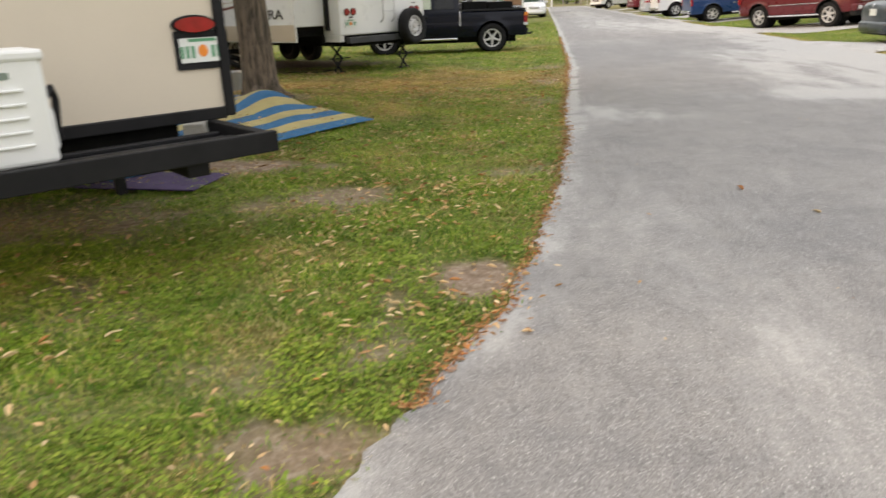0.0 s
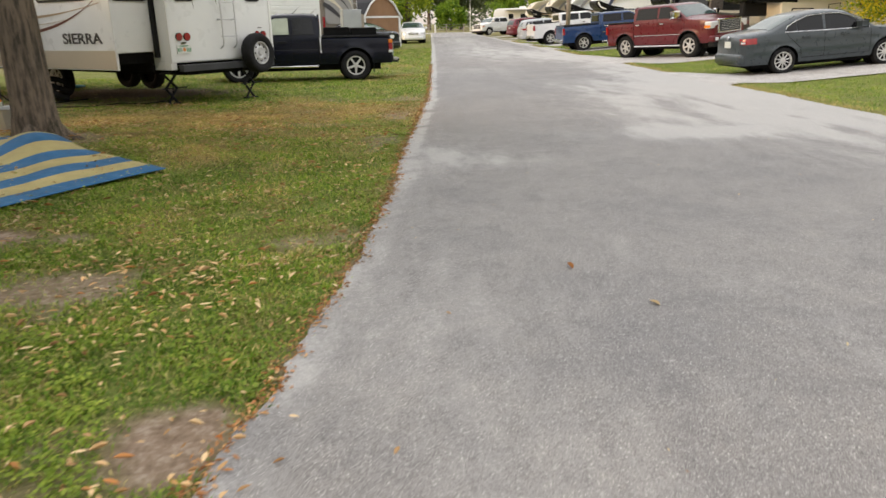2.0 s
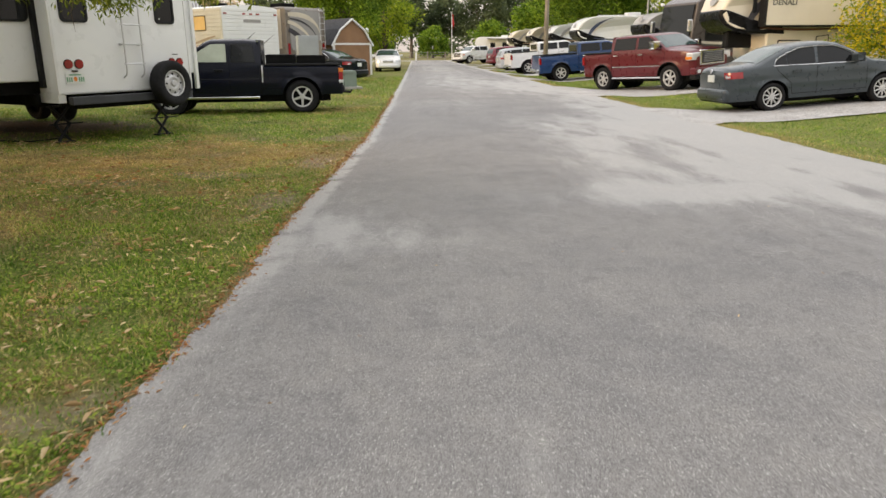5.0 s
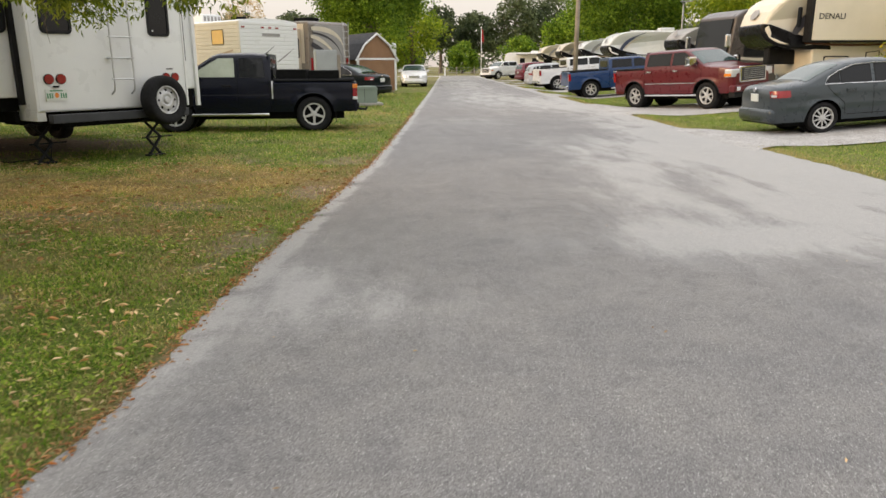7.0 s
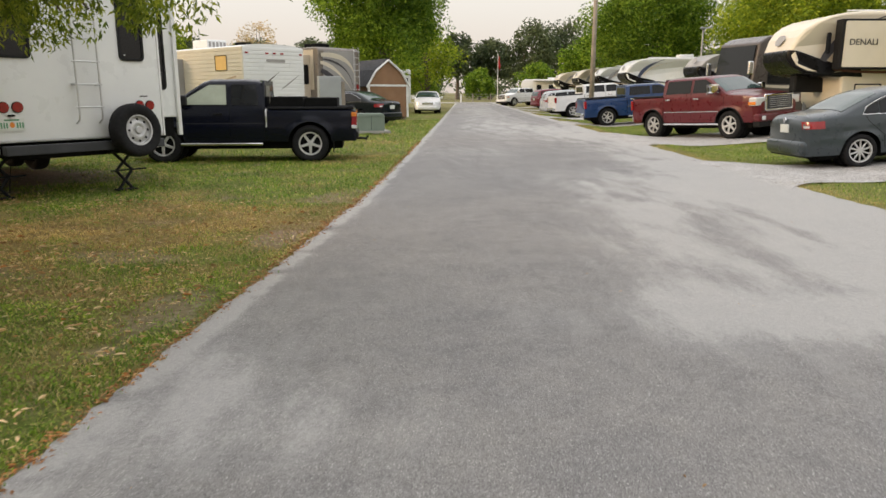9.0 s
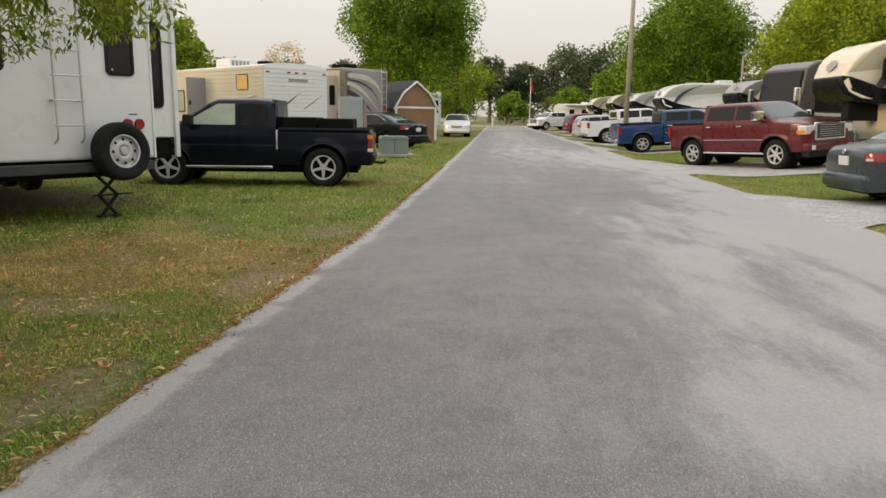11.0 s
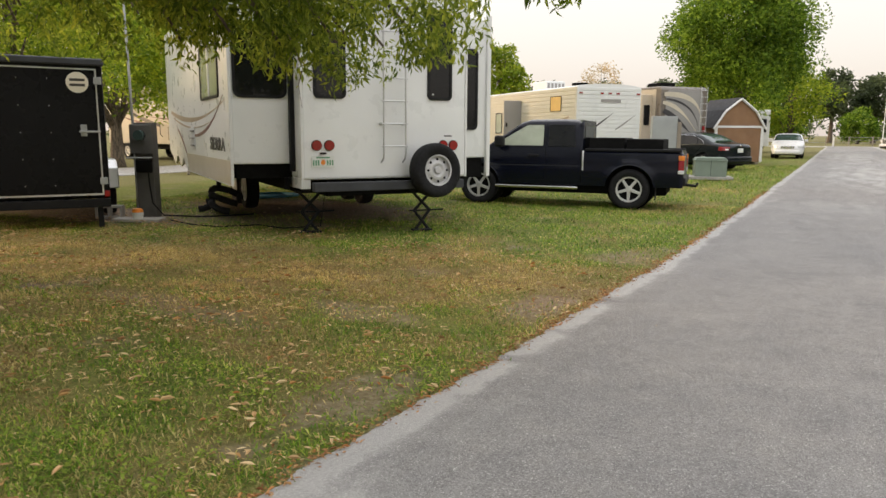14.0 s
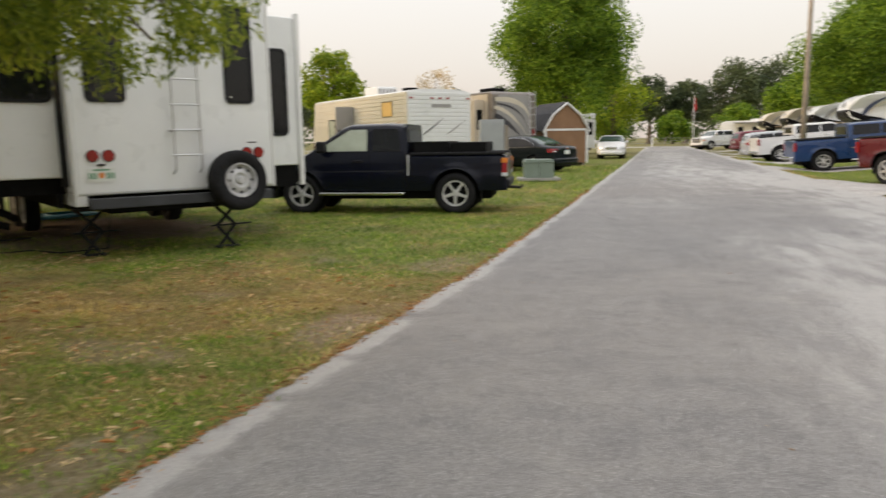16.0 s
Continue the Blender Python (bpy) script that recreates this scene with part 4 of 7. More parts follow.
    if chrome and crew:
        for s in (-1, 1):
            part("door_strip", box(cab0 + 0.06, cowl - 0.2, s * w / 2 - 0.01, s * (w / 2 + 0.012), 0.83, 0.86, 0.004, 1), M_CHROME, th, "bright door strip")
    bk = sh.flank(cab0 + 0.3, zh - 0.12)
    part("cab_back", flat([(-hw * 0.965, bed - 0.02), (hw * 0.965, bed - 0.02), (hw * 0.955, zl + 0.1), (bk + 0.004, zh - 0.11), (bk - 0.06, zh - 0.035), (-bk + 0.06, zh - 0.035), (-bk - 0.004, zh - 0.11), (-hw * 0.955, zl + 0.1)], lambda u, v, d: (cab0 + 0.03 - d, u, v), 0.045), paint, th)
    part("rear_window", box(cab0 - 0.022, cab0 + 0.03, -hw * 0.68, hw * 0.68, zl + 0.16, zh - 0.14, 0.004, 1), M_GLASS, th)
    bump_mat = M_CHROME if chrome else M_STEELGREY
    part("rear_bumper", box(x0 - (0.12 if chrome else 0.05), x0 + 0.06, -w / 2 + 0.14, w / 2 - 0.14, sill + 0.04, sill + 0.2, 0.04), bump_mat if chrome else M_FRAME, th, "rear bumper")
    part("front_bumper", box(xf - 0.14, xf + 0.1, -w / 2 + 0.03, w / 2 - 0.03, sill + 0.02, sill + 0.24, 0.05), paint, th)
    part("air_dam", box(xf - 0.2, xf + 0.05, -w / 2 + 0.1, w / 2 - 0.1, sill - 0.14, sill + 0.04, 0.03), M_FRAME, th)
    if face:
        g = part("grille", box(xf - 0.05, xf + 0.035, -0.6, 0.6, hood - 0.54, hood - 0.04, 0.03), M_CHROME, th, "chrome framed grille")
        part("mesh_insert", box(xf + 0.0, xf + 0.045, -0.53, 0.53, hood - 0.48, hood - 0.1, 0.01), M_STEELGREY, g, "dark mesh insert")
        for i in range(6):
            z = hood - 0.42 + i * 0.057
            part("grille_bar", box(xf + 0.03, xf + 0.056, -0.45, 0.45, z - 0.006, z + 0.006), M_ALLOY, g)
        part("fog_lamp", box(xf + 0.06, xf + 0.115, -0.82, -0.66, sill + 0.06, sill + 0.18, 0.02), M_CLEAR, th, "round fog lamp")
        part("fog_lamp", box(xf + 0.06, xf + 0.115, 0.66, 0.82, sill + 0.06, sill + 0.18, 0.02), M_CLEAR, th, "round fog lamp")
    part("tow_hitch", tube([(x0, 0, sill + 0.02), (x0 - 0.22, 0, sill), (x0 - 0.25, 0, sill + 0.06)], 0.03, 0.025, 8), M_FRAME, th, "tow hitch")
    if toolbox:
        for s in (-1, 1):
            sh.seam(th, [(cab0 - 0.03, sill + 0.3), (cab0 - 0.03, bed - 0.01)], s, 0.03, M_ALU, "bed_edge_strip")
            # near-black lines draw the shade of pressed creases on the bed side
            sh.seam(th, [(cab0 - 0.05, 0.72), (rr + 0.12, 0.72)], s, 0.012, M_UNDER, "bed_crease_shade")
            sh.seam(th, [(cab0 - 0.05, 0.6), (rr + 0.05, 0.6)], s, 0.012, M_UNDER, "bed_crease_shade")
            sh.seam(th, [(cab0 + 0.05, 0.82), (cowl + 0.35, 0.82)], s, 0.02, M_FRAME, "rub_strip")
            part("mud_flap", box(-rr - 0.03, -rr - 0.015, s * (hw - 0.16) - 0.12, s * (hw - 0.16) + 0.12, 0.2, 0.5, 0.004, 1), M_RUBBER, th, "black mud flap")
        for k in (0, 1):
            part("bed_box", box(cab0 - 0.8 + k * -0.72, cab0 - 0.12 + k * -0.72, -w / 2 + 0.14, w / 2 - 0.14, bed - 0.1, bed + 0.24 - 0.02 * k, 0.02), M_UNDER, th, "black bed box")
    return th


def sedan(name, label, m, paint, L=4.55, wb=2.58, w=1.78, tyre=0.315, roof=1.46, group="", suv=False, rim=None, spokes=10, category="car", plate=True):
    """A saloon or a taller car. x runs forward from the rear axle."""
    th = thing(name, label, category, m, group)
    ro = 1.02 if not suv else 0.95
    x0, xf = -ro, L - ro
    sill, rr = 0.26, tyre * 1.17
    deck = 1.03 if not suv else 1.12
    hood = 0.86 if not suv else 1.02
    belt = 0.96 if not suv else 1.08
    e, hw = L - 4.55, w / 2
    if suv:
        top = [(x0, 0.95), (x0 + 0.04, 1.08), (x0 + 0.14, roof - 0.3), (x0 + 0.34, roof - 0.06), (x0 + 0.6, roof - 0.01), (0.6, roof), (1.3, roof - 0.02), (1.62, roof - 0.1), (wb - 0.3, 1.13), (wb - 0.1, 1.08), (xf - 0.5, 1.0), (xf - 0.15, 0.92), (xf - 0.04, 0.82), (xf, 0.7)]
        belt_t = [(x0, 0.9), (x0 + 0.3, 1.06), (1, 1.04), (wb, 1.0), (xf - 0.3, 0.9), (xf, 0.66)]
    else:
        r = roof - 1.46
        top = [(x0, 0.86), (x0 + 0.03, 0.95), (x0 + 0.12, 1.015), (x0 + 0.4, 1.055), (-0.42, 1.075), (-0.3, 1.1), (0.0, 1.235 + r), (0.25, 1.345 + r), (0.5, 1.415 + r), (0.8, 1.452 + r), (1.05, 1.46 + r), (1.35, 1.445 + r), (1.6, 1.395 + r), (1.9, 1.25 + r), (wb - 0.36, 1.055), (wb - 0.24, 1.0), (wb + 0.1, 0.96), (xf - 0.45, 0.88), (xf - 0.15, 0.78), (xf - 0.04, 0.7), (xf, 0.6)]
        belt_t = [(x0, 0.8), (x0 + 0.2, 0.92), (-0.3, 0.97), (0.1, 0.985), (1.0, 0.96), (wb - 0.3, 0.93), (wb + 0.2, 0.88), (xf - 0.3, 0.77), (xf, 0.56)]
    half = [(x0, hw * 0.7), (x0 + 0.03, hw * 0.8), (x0 + 0.1, hw * 0.89), (x0 + 0.25, hw * 0.95), (x0 + 0.55, hw * 0.985), (0.1, hw), (wb - 0.1, hw), (wb + 0.3, hw * 0.97), (xf - 0.25, hw * 0.9), (xf - 0.08, hw * 0.76), (xf, hw * 0.6)]
    sh = Shell(top, belt_t, half, sill, [(0, tyre, rr), (wb, tyre, rr)], 0.4, 0.1, 0.012)
    sh.build(th, paint)
    part("chassis", box(x0 + 0.3, xf - 0.3, -w * 0.38, w * 0.38, 0.17, sill + 0.35, 0.02), M_UNDER, th)
    zh = roof
    if suv:
        panes = [[(-0.1, belt + 0.04), (0.72, belt + 0.03), (0.74, zh - 0.16), (-0.05, zh - 0.17)], [(0.8, belt + 0.03), (wb - 0.68, belt + 0.03), (wb - 1.1, zh - 0.16), (0.82, zh - 0.16)], [(x0 + 0.32, belt + 0.1), (-0.18, belt + 0.05), (-0.13, zh - 0.17), (x0 + 0.46, zh - 0.2)]]
        rear, front = (x0 + 0.06, x0 + 0.24), (1.68, wb - 0.36)
    else:
        panes = [[(0.02, 1.005), (0.3, 1.0), (0.31, 1.2), (0.22, 1.185), (0.1, 1.11)], [(0.33, 1.0), (0.96, 0.985), (0.97, zh - 0.135), (0.62, zh - 0.15), (0.34, 1.215)], [(1.04, 0.98), (wb - 0.5, 0.965), (wb - 0.62, 1.06), (1.62, zh - 0.22), (1.4, zh - 0.15), (1.05, zh - 0.13)]]
        rear, front = (-0.34, 0.36), (1.6, wb - 0.36)
    for s in (-1, 1):
        for p in panes:
            sh.pane(th, p, s, None, M_FRAME)
        line = [(0.0, 0.99), (0.5, 0.98), (1.0, 0.965), (1.6, 0.955), (wb - 0.46, 0.95), (wb - 0.59, 1.07), (1.84, 1.18), (1.63, zh - 0.195), (1.4, zh - 0.125), (1.05, zh - 0.108), (0.6, zh - 0.128), (0.31, 1.235), (0.08, 1.12)]
        if not suv:
            loop = [sh.side(s)(u, v, 0.006) for u, v in line]
            part("window_trim", tube(loop + loop[:2], 0.008, 0.008, 5), M_CHROME, th, "thin chrome line round the side windows")
        sh.seam(th, [(1.0, sill + 0.06), (1.0, belt + 0.04)], s)
        sh.seam(th, [(rr + 0.06, sill + 0.12), (rr + 0.04, 0.6), (0.12, 0.86), (0.04, belt + 0.03)], s)
        sh.seam(th, [(wb - rr - 0.06, sill + 0.08), (wb - 0.42, belt - 0.05)], s)
        sh.seam(th, [(rr + 0.06, sill + 0.1), (wb - rr - 0.06, sill + 0.1)], s)
        lamp = sh.patch(th, "tail_lamp", x0 + 0.012, x0 + 0.34, deck - 0.26, deck - 0.12, s, M_REDLENS, "red tail lamp wrapping round the corner")
        sh.patch(lamp, "reverse_lamp", x0 + 0.02, x0 + 0.09, deck - 0.24, deck - 0.2, s, M_CLEAR, "white reversing lamp", 0.011)
        sh.patch(th, "headlamp", xf - 0.45, xf - 0.02, hood - 0.26, hood - 0.12, s, M_CLEAR, "clear headlamp")
        part("mirror", box(wb - 0.78, wb - 0.62, s * (w / 2 - 0.02), s * (w / 2 + 0.16), belt + 0.02, belt + 0.15, 0.03), paint, th, "side mirror")
        for hx in (0.45, 1.42):
            part("door_handle", box(hx, hx + 0.17, s * (w / 2 - 0.03), s * (w / 2 + 0.012), belt - 0.13, belt - 0.1, 0.01), paint, th)
        for xx in (0, wb):
            part("wheel_arch_liner", lathe([(0.001, -0.1), (rr * 0.99, -0.1), (rr * 0.99, 0.1), (0.001, 0.1)], 24), M_UNDER, th, "", pose(xx, s * (w / 2 - 0.34), rr * 0.92))
            wheel(th, xx, s * (w / 2 - 0.12), tyre, 0.21, s, rim, spokes, hub_scale=0.68)
    sh.glass_over(th, "rear_window", rear[0], rear[1], 0.86, 0.86, M_GLASSLIGHT, "pale reflecting rear window")
    sh.glass_over(th, "windscreen", front[0], front[1], 0.9, 0.92, M_GLASSLIGHT, "pale reflecting windscreen")
    part("rear_bumper", box(x0 - 0.05, x0 + 0.25, -w / 2 + 0.14, w / 2 - 0.14, sill + 0.0, sill + 0.3, 0.1, 4), paint, th, "", None, True)
    part("front_bumper", box(xf - 0.3, xf + 0.05, -w / 2 + 0.2, w / 2 - 0.2, sill - 0.02, sill + 0.24, 0.09, 3), paint, th, "", None, True)
    part("diffuser", box(x0 + 0.02, x0 + 0.3, -w / 2 + 0.24, w / 2 - 0.24, sill - 0.03, sill + 0.1, 0.02), M_FRAME, th)
    part("grille", box(xf - 0.1, xf + 0.025, -0.36, 0.36, hood - 0.28, hood - 0.12, 0.02), M_CHROME, th, "chrome grille")
    if plate:
        part("number_plate", box(x0 - 0.022, x0 + 0.01, -0.16, 0.16, deck - 0.34, deck - 0.18, 0.004, 1), M_PLATE, th, "pale number plate")
    part("badge", lathe([(0.001, 0), (0.05, 0), (0.05, 0.02), (0.001, 0.02)], 16), M_CHROME, th, "", pose(x0 + 0.0, 0, deck - 0.1, 0, 0, 90))
    return th


def ground_pose(x, y, heading, half=1.6, shift=1.5):
    """Pose on the ground at the rear axle, following the slope under the wheels."""
    c, s = math.cos(radians(heading)), math.sin(radians(heading))
    f = Vector((x + c * half * 2, y + s * half * 2, 0))
    zr, zf = gh(x, y), gh(f.x, f.y)
    zl, zt = gh(x - s * 0.8 + c * half, y + c * 0.8 + s * half), gh(x + s * 0.8 + c * half, y - c * 0.8 + s * half)
    fwd = Vector((c * half * 2, s * half * 2, zf - zr)).normalized()
    left = Vector((-s * 1.6, c * 1.6, zl - zt)).normalized()
    up = fwd.cross(left).normalized()
    left = up.cross(fwd)
    mat = Matrix((fwd, left, up)).transposed().to_4x4()
    mat.translation = (x, y, (zr + zf) / 2 - (zf - zr) / 2)
    return mat
# ---- trailers and motorhomes ----
def window(parent, plane, u, v, w, h, r=0.07, glass=None, name="window", frame_w=0.035, label="dark tinted window in a black frame"):
    """A rounded window: rubber frame standing proud, glass let in."""
    outer = [(u + a, v + b) for a, b in round_rect(w, h, r)]
    inner = [(u + a, v + b) for a, b in round_rect(w - 2 * frame_w, h - 2 * frame_w, max(0.02, r - frame_w * 0.6))]
    bm = bmesh.new()
    o = [bm.verts.new(plane(a, b, 0.0)) for a, b in outer]
    o2 = [bm.verts.new(plane(a, b, 0.02)) for a, b in outer]
    i2 = [bm.verts.new(plane(a, b, 0.02)) for a, b in inner]
    i1 = [bm.verts.new(plane(a, b, 0.006)) for a, b in inner]
    n = len(outer)
    for k in range(n):
        j = (k + 1) % n
        bm.faces.new((o[k], o[j], o2[j], o2[k]))
        bm.faces.new((o2[k], o2[j], i2[j], i2[k]))
        bm.faces.new((i2[k], i2[j], i1[j], i1[k]))
    fr = part(name, bm, M_FRAME, parent, label)
    part("pane", flat(inner, plane, 0.008), glass or M_GLASS, fr, "dark reflecting glass")
    return fr


def on_rear(x):
    """u runs to the right as seen from behind; faces backward (-x)."""
    return lambda u, v, d: (x - d, -u, v)


def on_left(y):
    """u runs forward; faces left (+y)."""
    return lambda u, v, d: (u, y + d, v)


def on_right(y):
    return lambda u, v, d: (u, -y - d, v)


def round_lamp(parent, plane, u, v, r, mat=None, label="round red tail lamp"):
    lp = part("tail_lamp", flat([(u + r * 1.12 * math.cos(a), v + r * 1.12 * math.sin(a)) for a in np.linspace(0, 2 * math.pi, 20)[:-1]], plane, 0.015), M_FRAME, parent, label)
    part("lens", flat([(u + r * math.cos(a), v + r * math.sin(a)) for a in np.linspace(0, 2 * math.pi, 20)[:-1]], plane, 0.024), mat or M_REDLENS, lp, "red lens")


def number_plate(parent, plane, u, v, text="", w=0.305, h=0.155, surround=False):
    if surround:
        part("plate_holder", flat([(u + a, v + b) for a, b in round_rect(w + 0.05, h + 0.08, 0.01)], plane, 0.012), M_FRAME, parent, "black plate holder")
    pl = part("number_plate", flat([(u + a, v + b) for a, b in round_rect(w, h, 0.012)], plane, 0.016), M_PLATE, parent, "white number plate with orange motif")
    part("motif", flat([(u + 0.03 * math.cos(a), v - 0.005 + 0.036 * math.sin(a)) for a in np.linspace(0, 6.28, 14)[:-1]], plane, 0.018), M_ORANGE, pl, "orange motif")
    part("band", flat([(u + a * 1, v + 0.057 + b) for a, b in round_rect(w * 0.6, 0.018, 0.004)], plane, 0.0178), M_PLATEGREEN, pl, "green band")
    for k in (-1, 1):
        for j in range(3):
            part("character_bar", flat([(u + k * (0.062 + 0.033 * j) + a, v - 0.01 + b) for a, b in round_rect(0.02, 0.07, 0.005)], plane, 0.0179), M_PLATEGREEN, pl)
    return pl


def scissor_jack(parent, x, y, z_top):
    bm = bmesh.new()
    for a, b in (((-0.0, -0.17, z_top), (0, 0.12, z_top * 0.5)), ((0, 0.17, z_top), (0, -0.12, z_top * 0.5)), ((0, 0.12, z_top * 0.5), (0, -0.1, 0.02)), ((0, -0.12, z_top * 0.5), (0, 0.1, 0.02))):
        tube([a, b], 0.022, 0.022, 6, bm)
    tube([(0, -0.34, z_top * 0.5), (0, 0.2, z_top * 0.5)], 0.012, 0.012, 6, bm)
    box(-0.07, 0.07, -0.14, 0.14, 0.0, 0.025, 0.005, 1, bm)
    box(-0.05, 0.05, -0.2, 0.2, z_top - 0.03, z_top, 0.005, 1, bm)
    return part("jack", bm, M_FRAME, parent, "black scissor jack standing on the ground", pose(x, y, 0))


def ladder(parent, x, y0, y1, z0, z1, step=0.3):
    ld = part("ladder", join(tube([(x - 0.02, y0, z0), (x - 0.1, y0, z0 + 0.05), (x - 0.12, y0, z0 + 0.12), (x - 0.12, y0, z1 - 0.05), (x - 0.02, y0, z1)], 0.013, 0.013, 8),
                              tube([(x - 0.02, y1, z0), (x - 0.1, y1, z0 + 0.05), (x - 0.12, y1, z0 + 0.12), (x - 0.12, y1, z1 - 0.05), (x - 0.02, y1, z1)], 0.013, 0.013, 8)), M_ALU, parent, "aluminium roof ladder")
    z = z0 + 0.22
    while z < z1 - 0.05:
        part("rung", tube([(x - 0.12, y0 - 0.03, z), (x - 0.12, y1 + 0.03, z)], 0.011, 0.011, 8), M_ALU, ld)
        z += step
    for yy in (y0, y1):
        part("standoff", tube([(x, yy, z0 + 0.52), (x - 0.12, yy, z0 + 0.52)], 0.02, 0.014, 8), M_ALU, ld)
    return ld


def white_fifth_wheel():
    th = thing("fifth_wheel_trailer", "large white fifth-wheel trailer with slide-outs, parked on grass", "trailer", pose(-2.076, 15.21, 0, 0, 0, 145))
    W, zb, zr = 2.42, 0.75, 3.72
    h = W / 2
    part("body", prism([(0, zb), (7.4, zb), (7.75, 1.0), (7.9, 1.75), (9.9, 1.85), (10.2, 2.3), (9.9, 3.4), (9.2, zr), (0.12, zr), (0, zr - 0.1)], -h, h, 0.035, 2), M_WHITE, th)
    part("corner_trim", box(-0.012, 0.03, h - 0.02, h + 0.012, zb, zr - 0.1, 0.008), M_TRIM, th)
    part("corner_trim", box(-0.012, 0.03, -h - 0.012, -h + 0.02, zb, zr - 0.1, 0.008), M_TRIM, th)
    part("skirt", box(0.03, 7.3, h - 0.12, h + 0.006, zb - 0.12, zb + 0.02, 0.004, 1), M_WHITE, th, "white lower skirt")
    # slide-out on the far-from-road side, with its own windows and lettering
    sy = h + 0.84
    sl = part("slide_out", prism([(0.4, 0.95), (7.2, 0.95), (7.2, 3.3), (0.4, 3.3)], h + 0.0, sy - 0.04, 0.02), M_WHITE, th, "slide-out room in white gelcoat")
    pl = on_left(sy)
    part("side_skin", prism([(0.34, 0.67), (2.4, 0.66), (4.4, 0.66), (4.75, 0.74), (5.0, 0.88), (5.25, 0.74), (5.5, 0.7), (5.75, 0.88), (6.0, 0.88), (6.25, 0.72), (7.2, 0.97), (7.2, 3.32), (0.34, 3.32)], sy - 0.04, sy, 0.006, 1), M_WHITE, sl, "white side skin reaching below the floor")
    part("lower_band", prism([(0.36, 0.69), (2.4, 0.68), (4.3, 0.68), (4.5, 0.98), (0.36, 1.0)], sy, sy + 0.006), M_TAN, sl, "tan lower band")
    # near-black box put in for the shade below the slide-out
    part("underside", box(0.5, 7.0, h - 0.1, sy - 0.1, 0.76, 0.95), M_UNDER, sl)
    part("slide_rail", box(0.42, 7.0, h + 0.05, h + 0.12, 0.6, 0.76, 0.006, 1), M_UNDER, sl)
    rear = on_rear(0.4)
    window(sl, rear, -(h + 0.42), 2.28, 0.7, 0.95, 0.1)
    part("seal", box(0.3, 0.4, h - 0.01, h + 0.06, 0.85, 3.35, 0.01), M_FRAME, sl, "black rubber seal")
    wp = window(sl, pl, 1.75, 2.2, 1.55, 0.74, 0.08, M_GLASSPALE, label="window in a pale frame, reflected sky put into its glass")
    part("mullion", box(1.73, 1.77, sy, sy + 0.022, 1.86, 2.54), M_TRIM, wp, "pale mullion")
    words("SIERRA", 0.25, M_LETTER, sl, Matrix.Translation((1.28, sy + 0.004, 1.19)) @ pose(0, 0, 0, 90, 0, 180), 0.004, 0.004, squeeze=1.55)
    for k, (a, b, c, w, mt) in enumerate((((6.6, 1.75), (3.4, 1.35), (0.6, 1.78), 0.1, M_SWOOSH_TAN), ((3.4, 1.3), (1.9, 1.3), (0.7, 1.85), 0.06, M_SWOOSH_RED), ((5.6, 1.4), (4.6, 1.1), (4.2, 0.75), 0.07, M_SWOOSH_RED), ((6.2, 1.62), (3.6, 1.28), (1.4, 1.55), 0.035, M_SWOOSH_TAN))):
        part("swoosh", swoosh(a, b, c, w, w * 0.5, pl, 0.004 + k * 0.001), mt, sl, "curved decorative stripe")
    part("louver_plate", box(3.4, 3.85, sy, sy + 0.008, 1.06, 1.46, 0.004, 1), M_TRIM, sl, "white vent plate")
    for i in range(3):
        part("vent_louver", box(3.45, 3.8, sy + 0.006, sy + 0.03, 1.12 + i * 0.12, 1.15 + i * 0.12, 0.005, 1), M_GREYP, sl)
    for k, (a, b, c, w, mt) in enumerate((((8.0, 2.2), (8.8, 1.95), (9.7, 2.9), 0.12, M_SWOOSH_TAN), ((7.9, 2.5), (8.9, 2.2), (9.6, 3.2), 0.06, M_SWOOSH_RED))):
        part("swoosh", swoosh(a, b, c, w, w * 0.5, on_left(h), 0.004 + k * 0.001), mt, th, "curved decorative stripe")
    # slide-out on the road side
    s2 = part("slide_out", box(1.0, 5.2, -h - 0.93, -h, 0.98, 3.14, 0.02), M_WHITE, th, "white slide-out room")
    part("slide_flange", box(0.95, 1.02, -h - 0.97, -h - 0.9, 0.68, 3.2, 0.01), M_TRIM, s2, "white end flange")
    window(s2, on_rear(1.0), h + 0.52, 2.05, 0.46, 1.26, 0.08)
    # dark box again fills the shaded gap beneath this slide-out
    part("underside", box(1.05, 5.1, -h - 0.88, -h, 0.66, 0.98, 0.01), M_UNDER, s2)
    r0 = on_rear(0.0)
    window(th, r0, -h + 0.39, 2.23, 0.44, 0.85, 0.07)
    window(th, r0, h - 0.43, 2.42, 0.38, 1.2, 0.07)
    part("latch_dot", flat([(h - 0.54 + 0.012 * math.cos(a), 1.9 + 0.012 * math.sin(a)) for a in np.linspace(0, 6.28, 10)[:-1]], r0, 0.022), M_WHITE, th)
    for u in (-h + 0.2, -h + 0.37, h - 0.37, h - 0.21):
        round_lamp(th, r0, u, 1.2, 0.064)
    number_plate(th, r0, -h + 0.28, 0.985)
    part("plate_lamp", box(-0.05, 0, h - 0.32, h - 0.24, 1.085, 1.11, 0.008, 1), M_FRAME, th)
    part("maker_mark", flat([(h - 0.29 + a, 1.33 + b) for a, b in round_rect(0.12, 0.018, 0.003)], r0, 0.003), M_LETTER, th)
    ladder(th, 0.0, h - 1.42, h - 1.1, 0.97, 3.7)
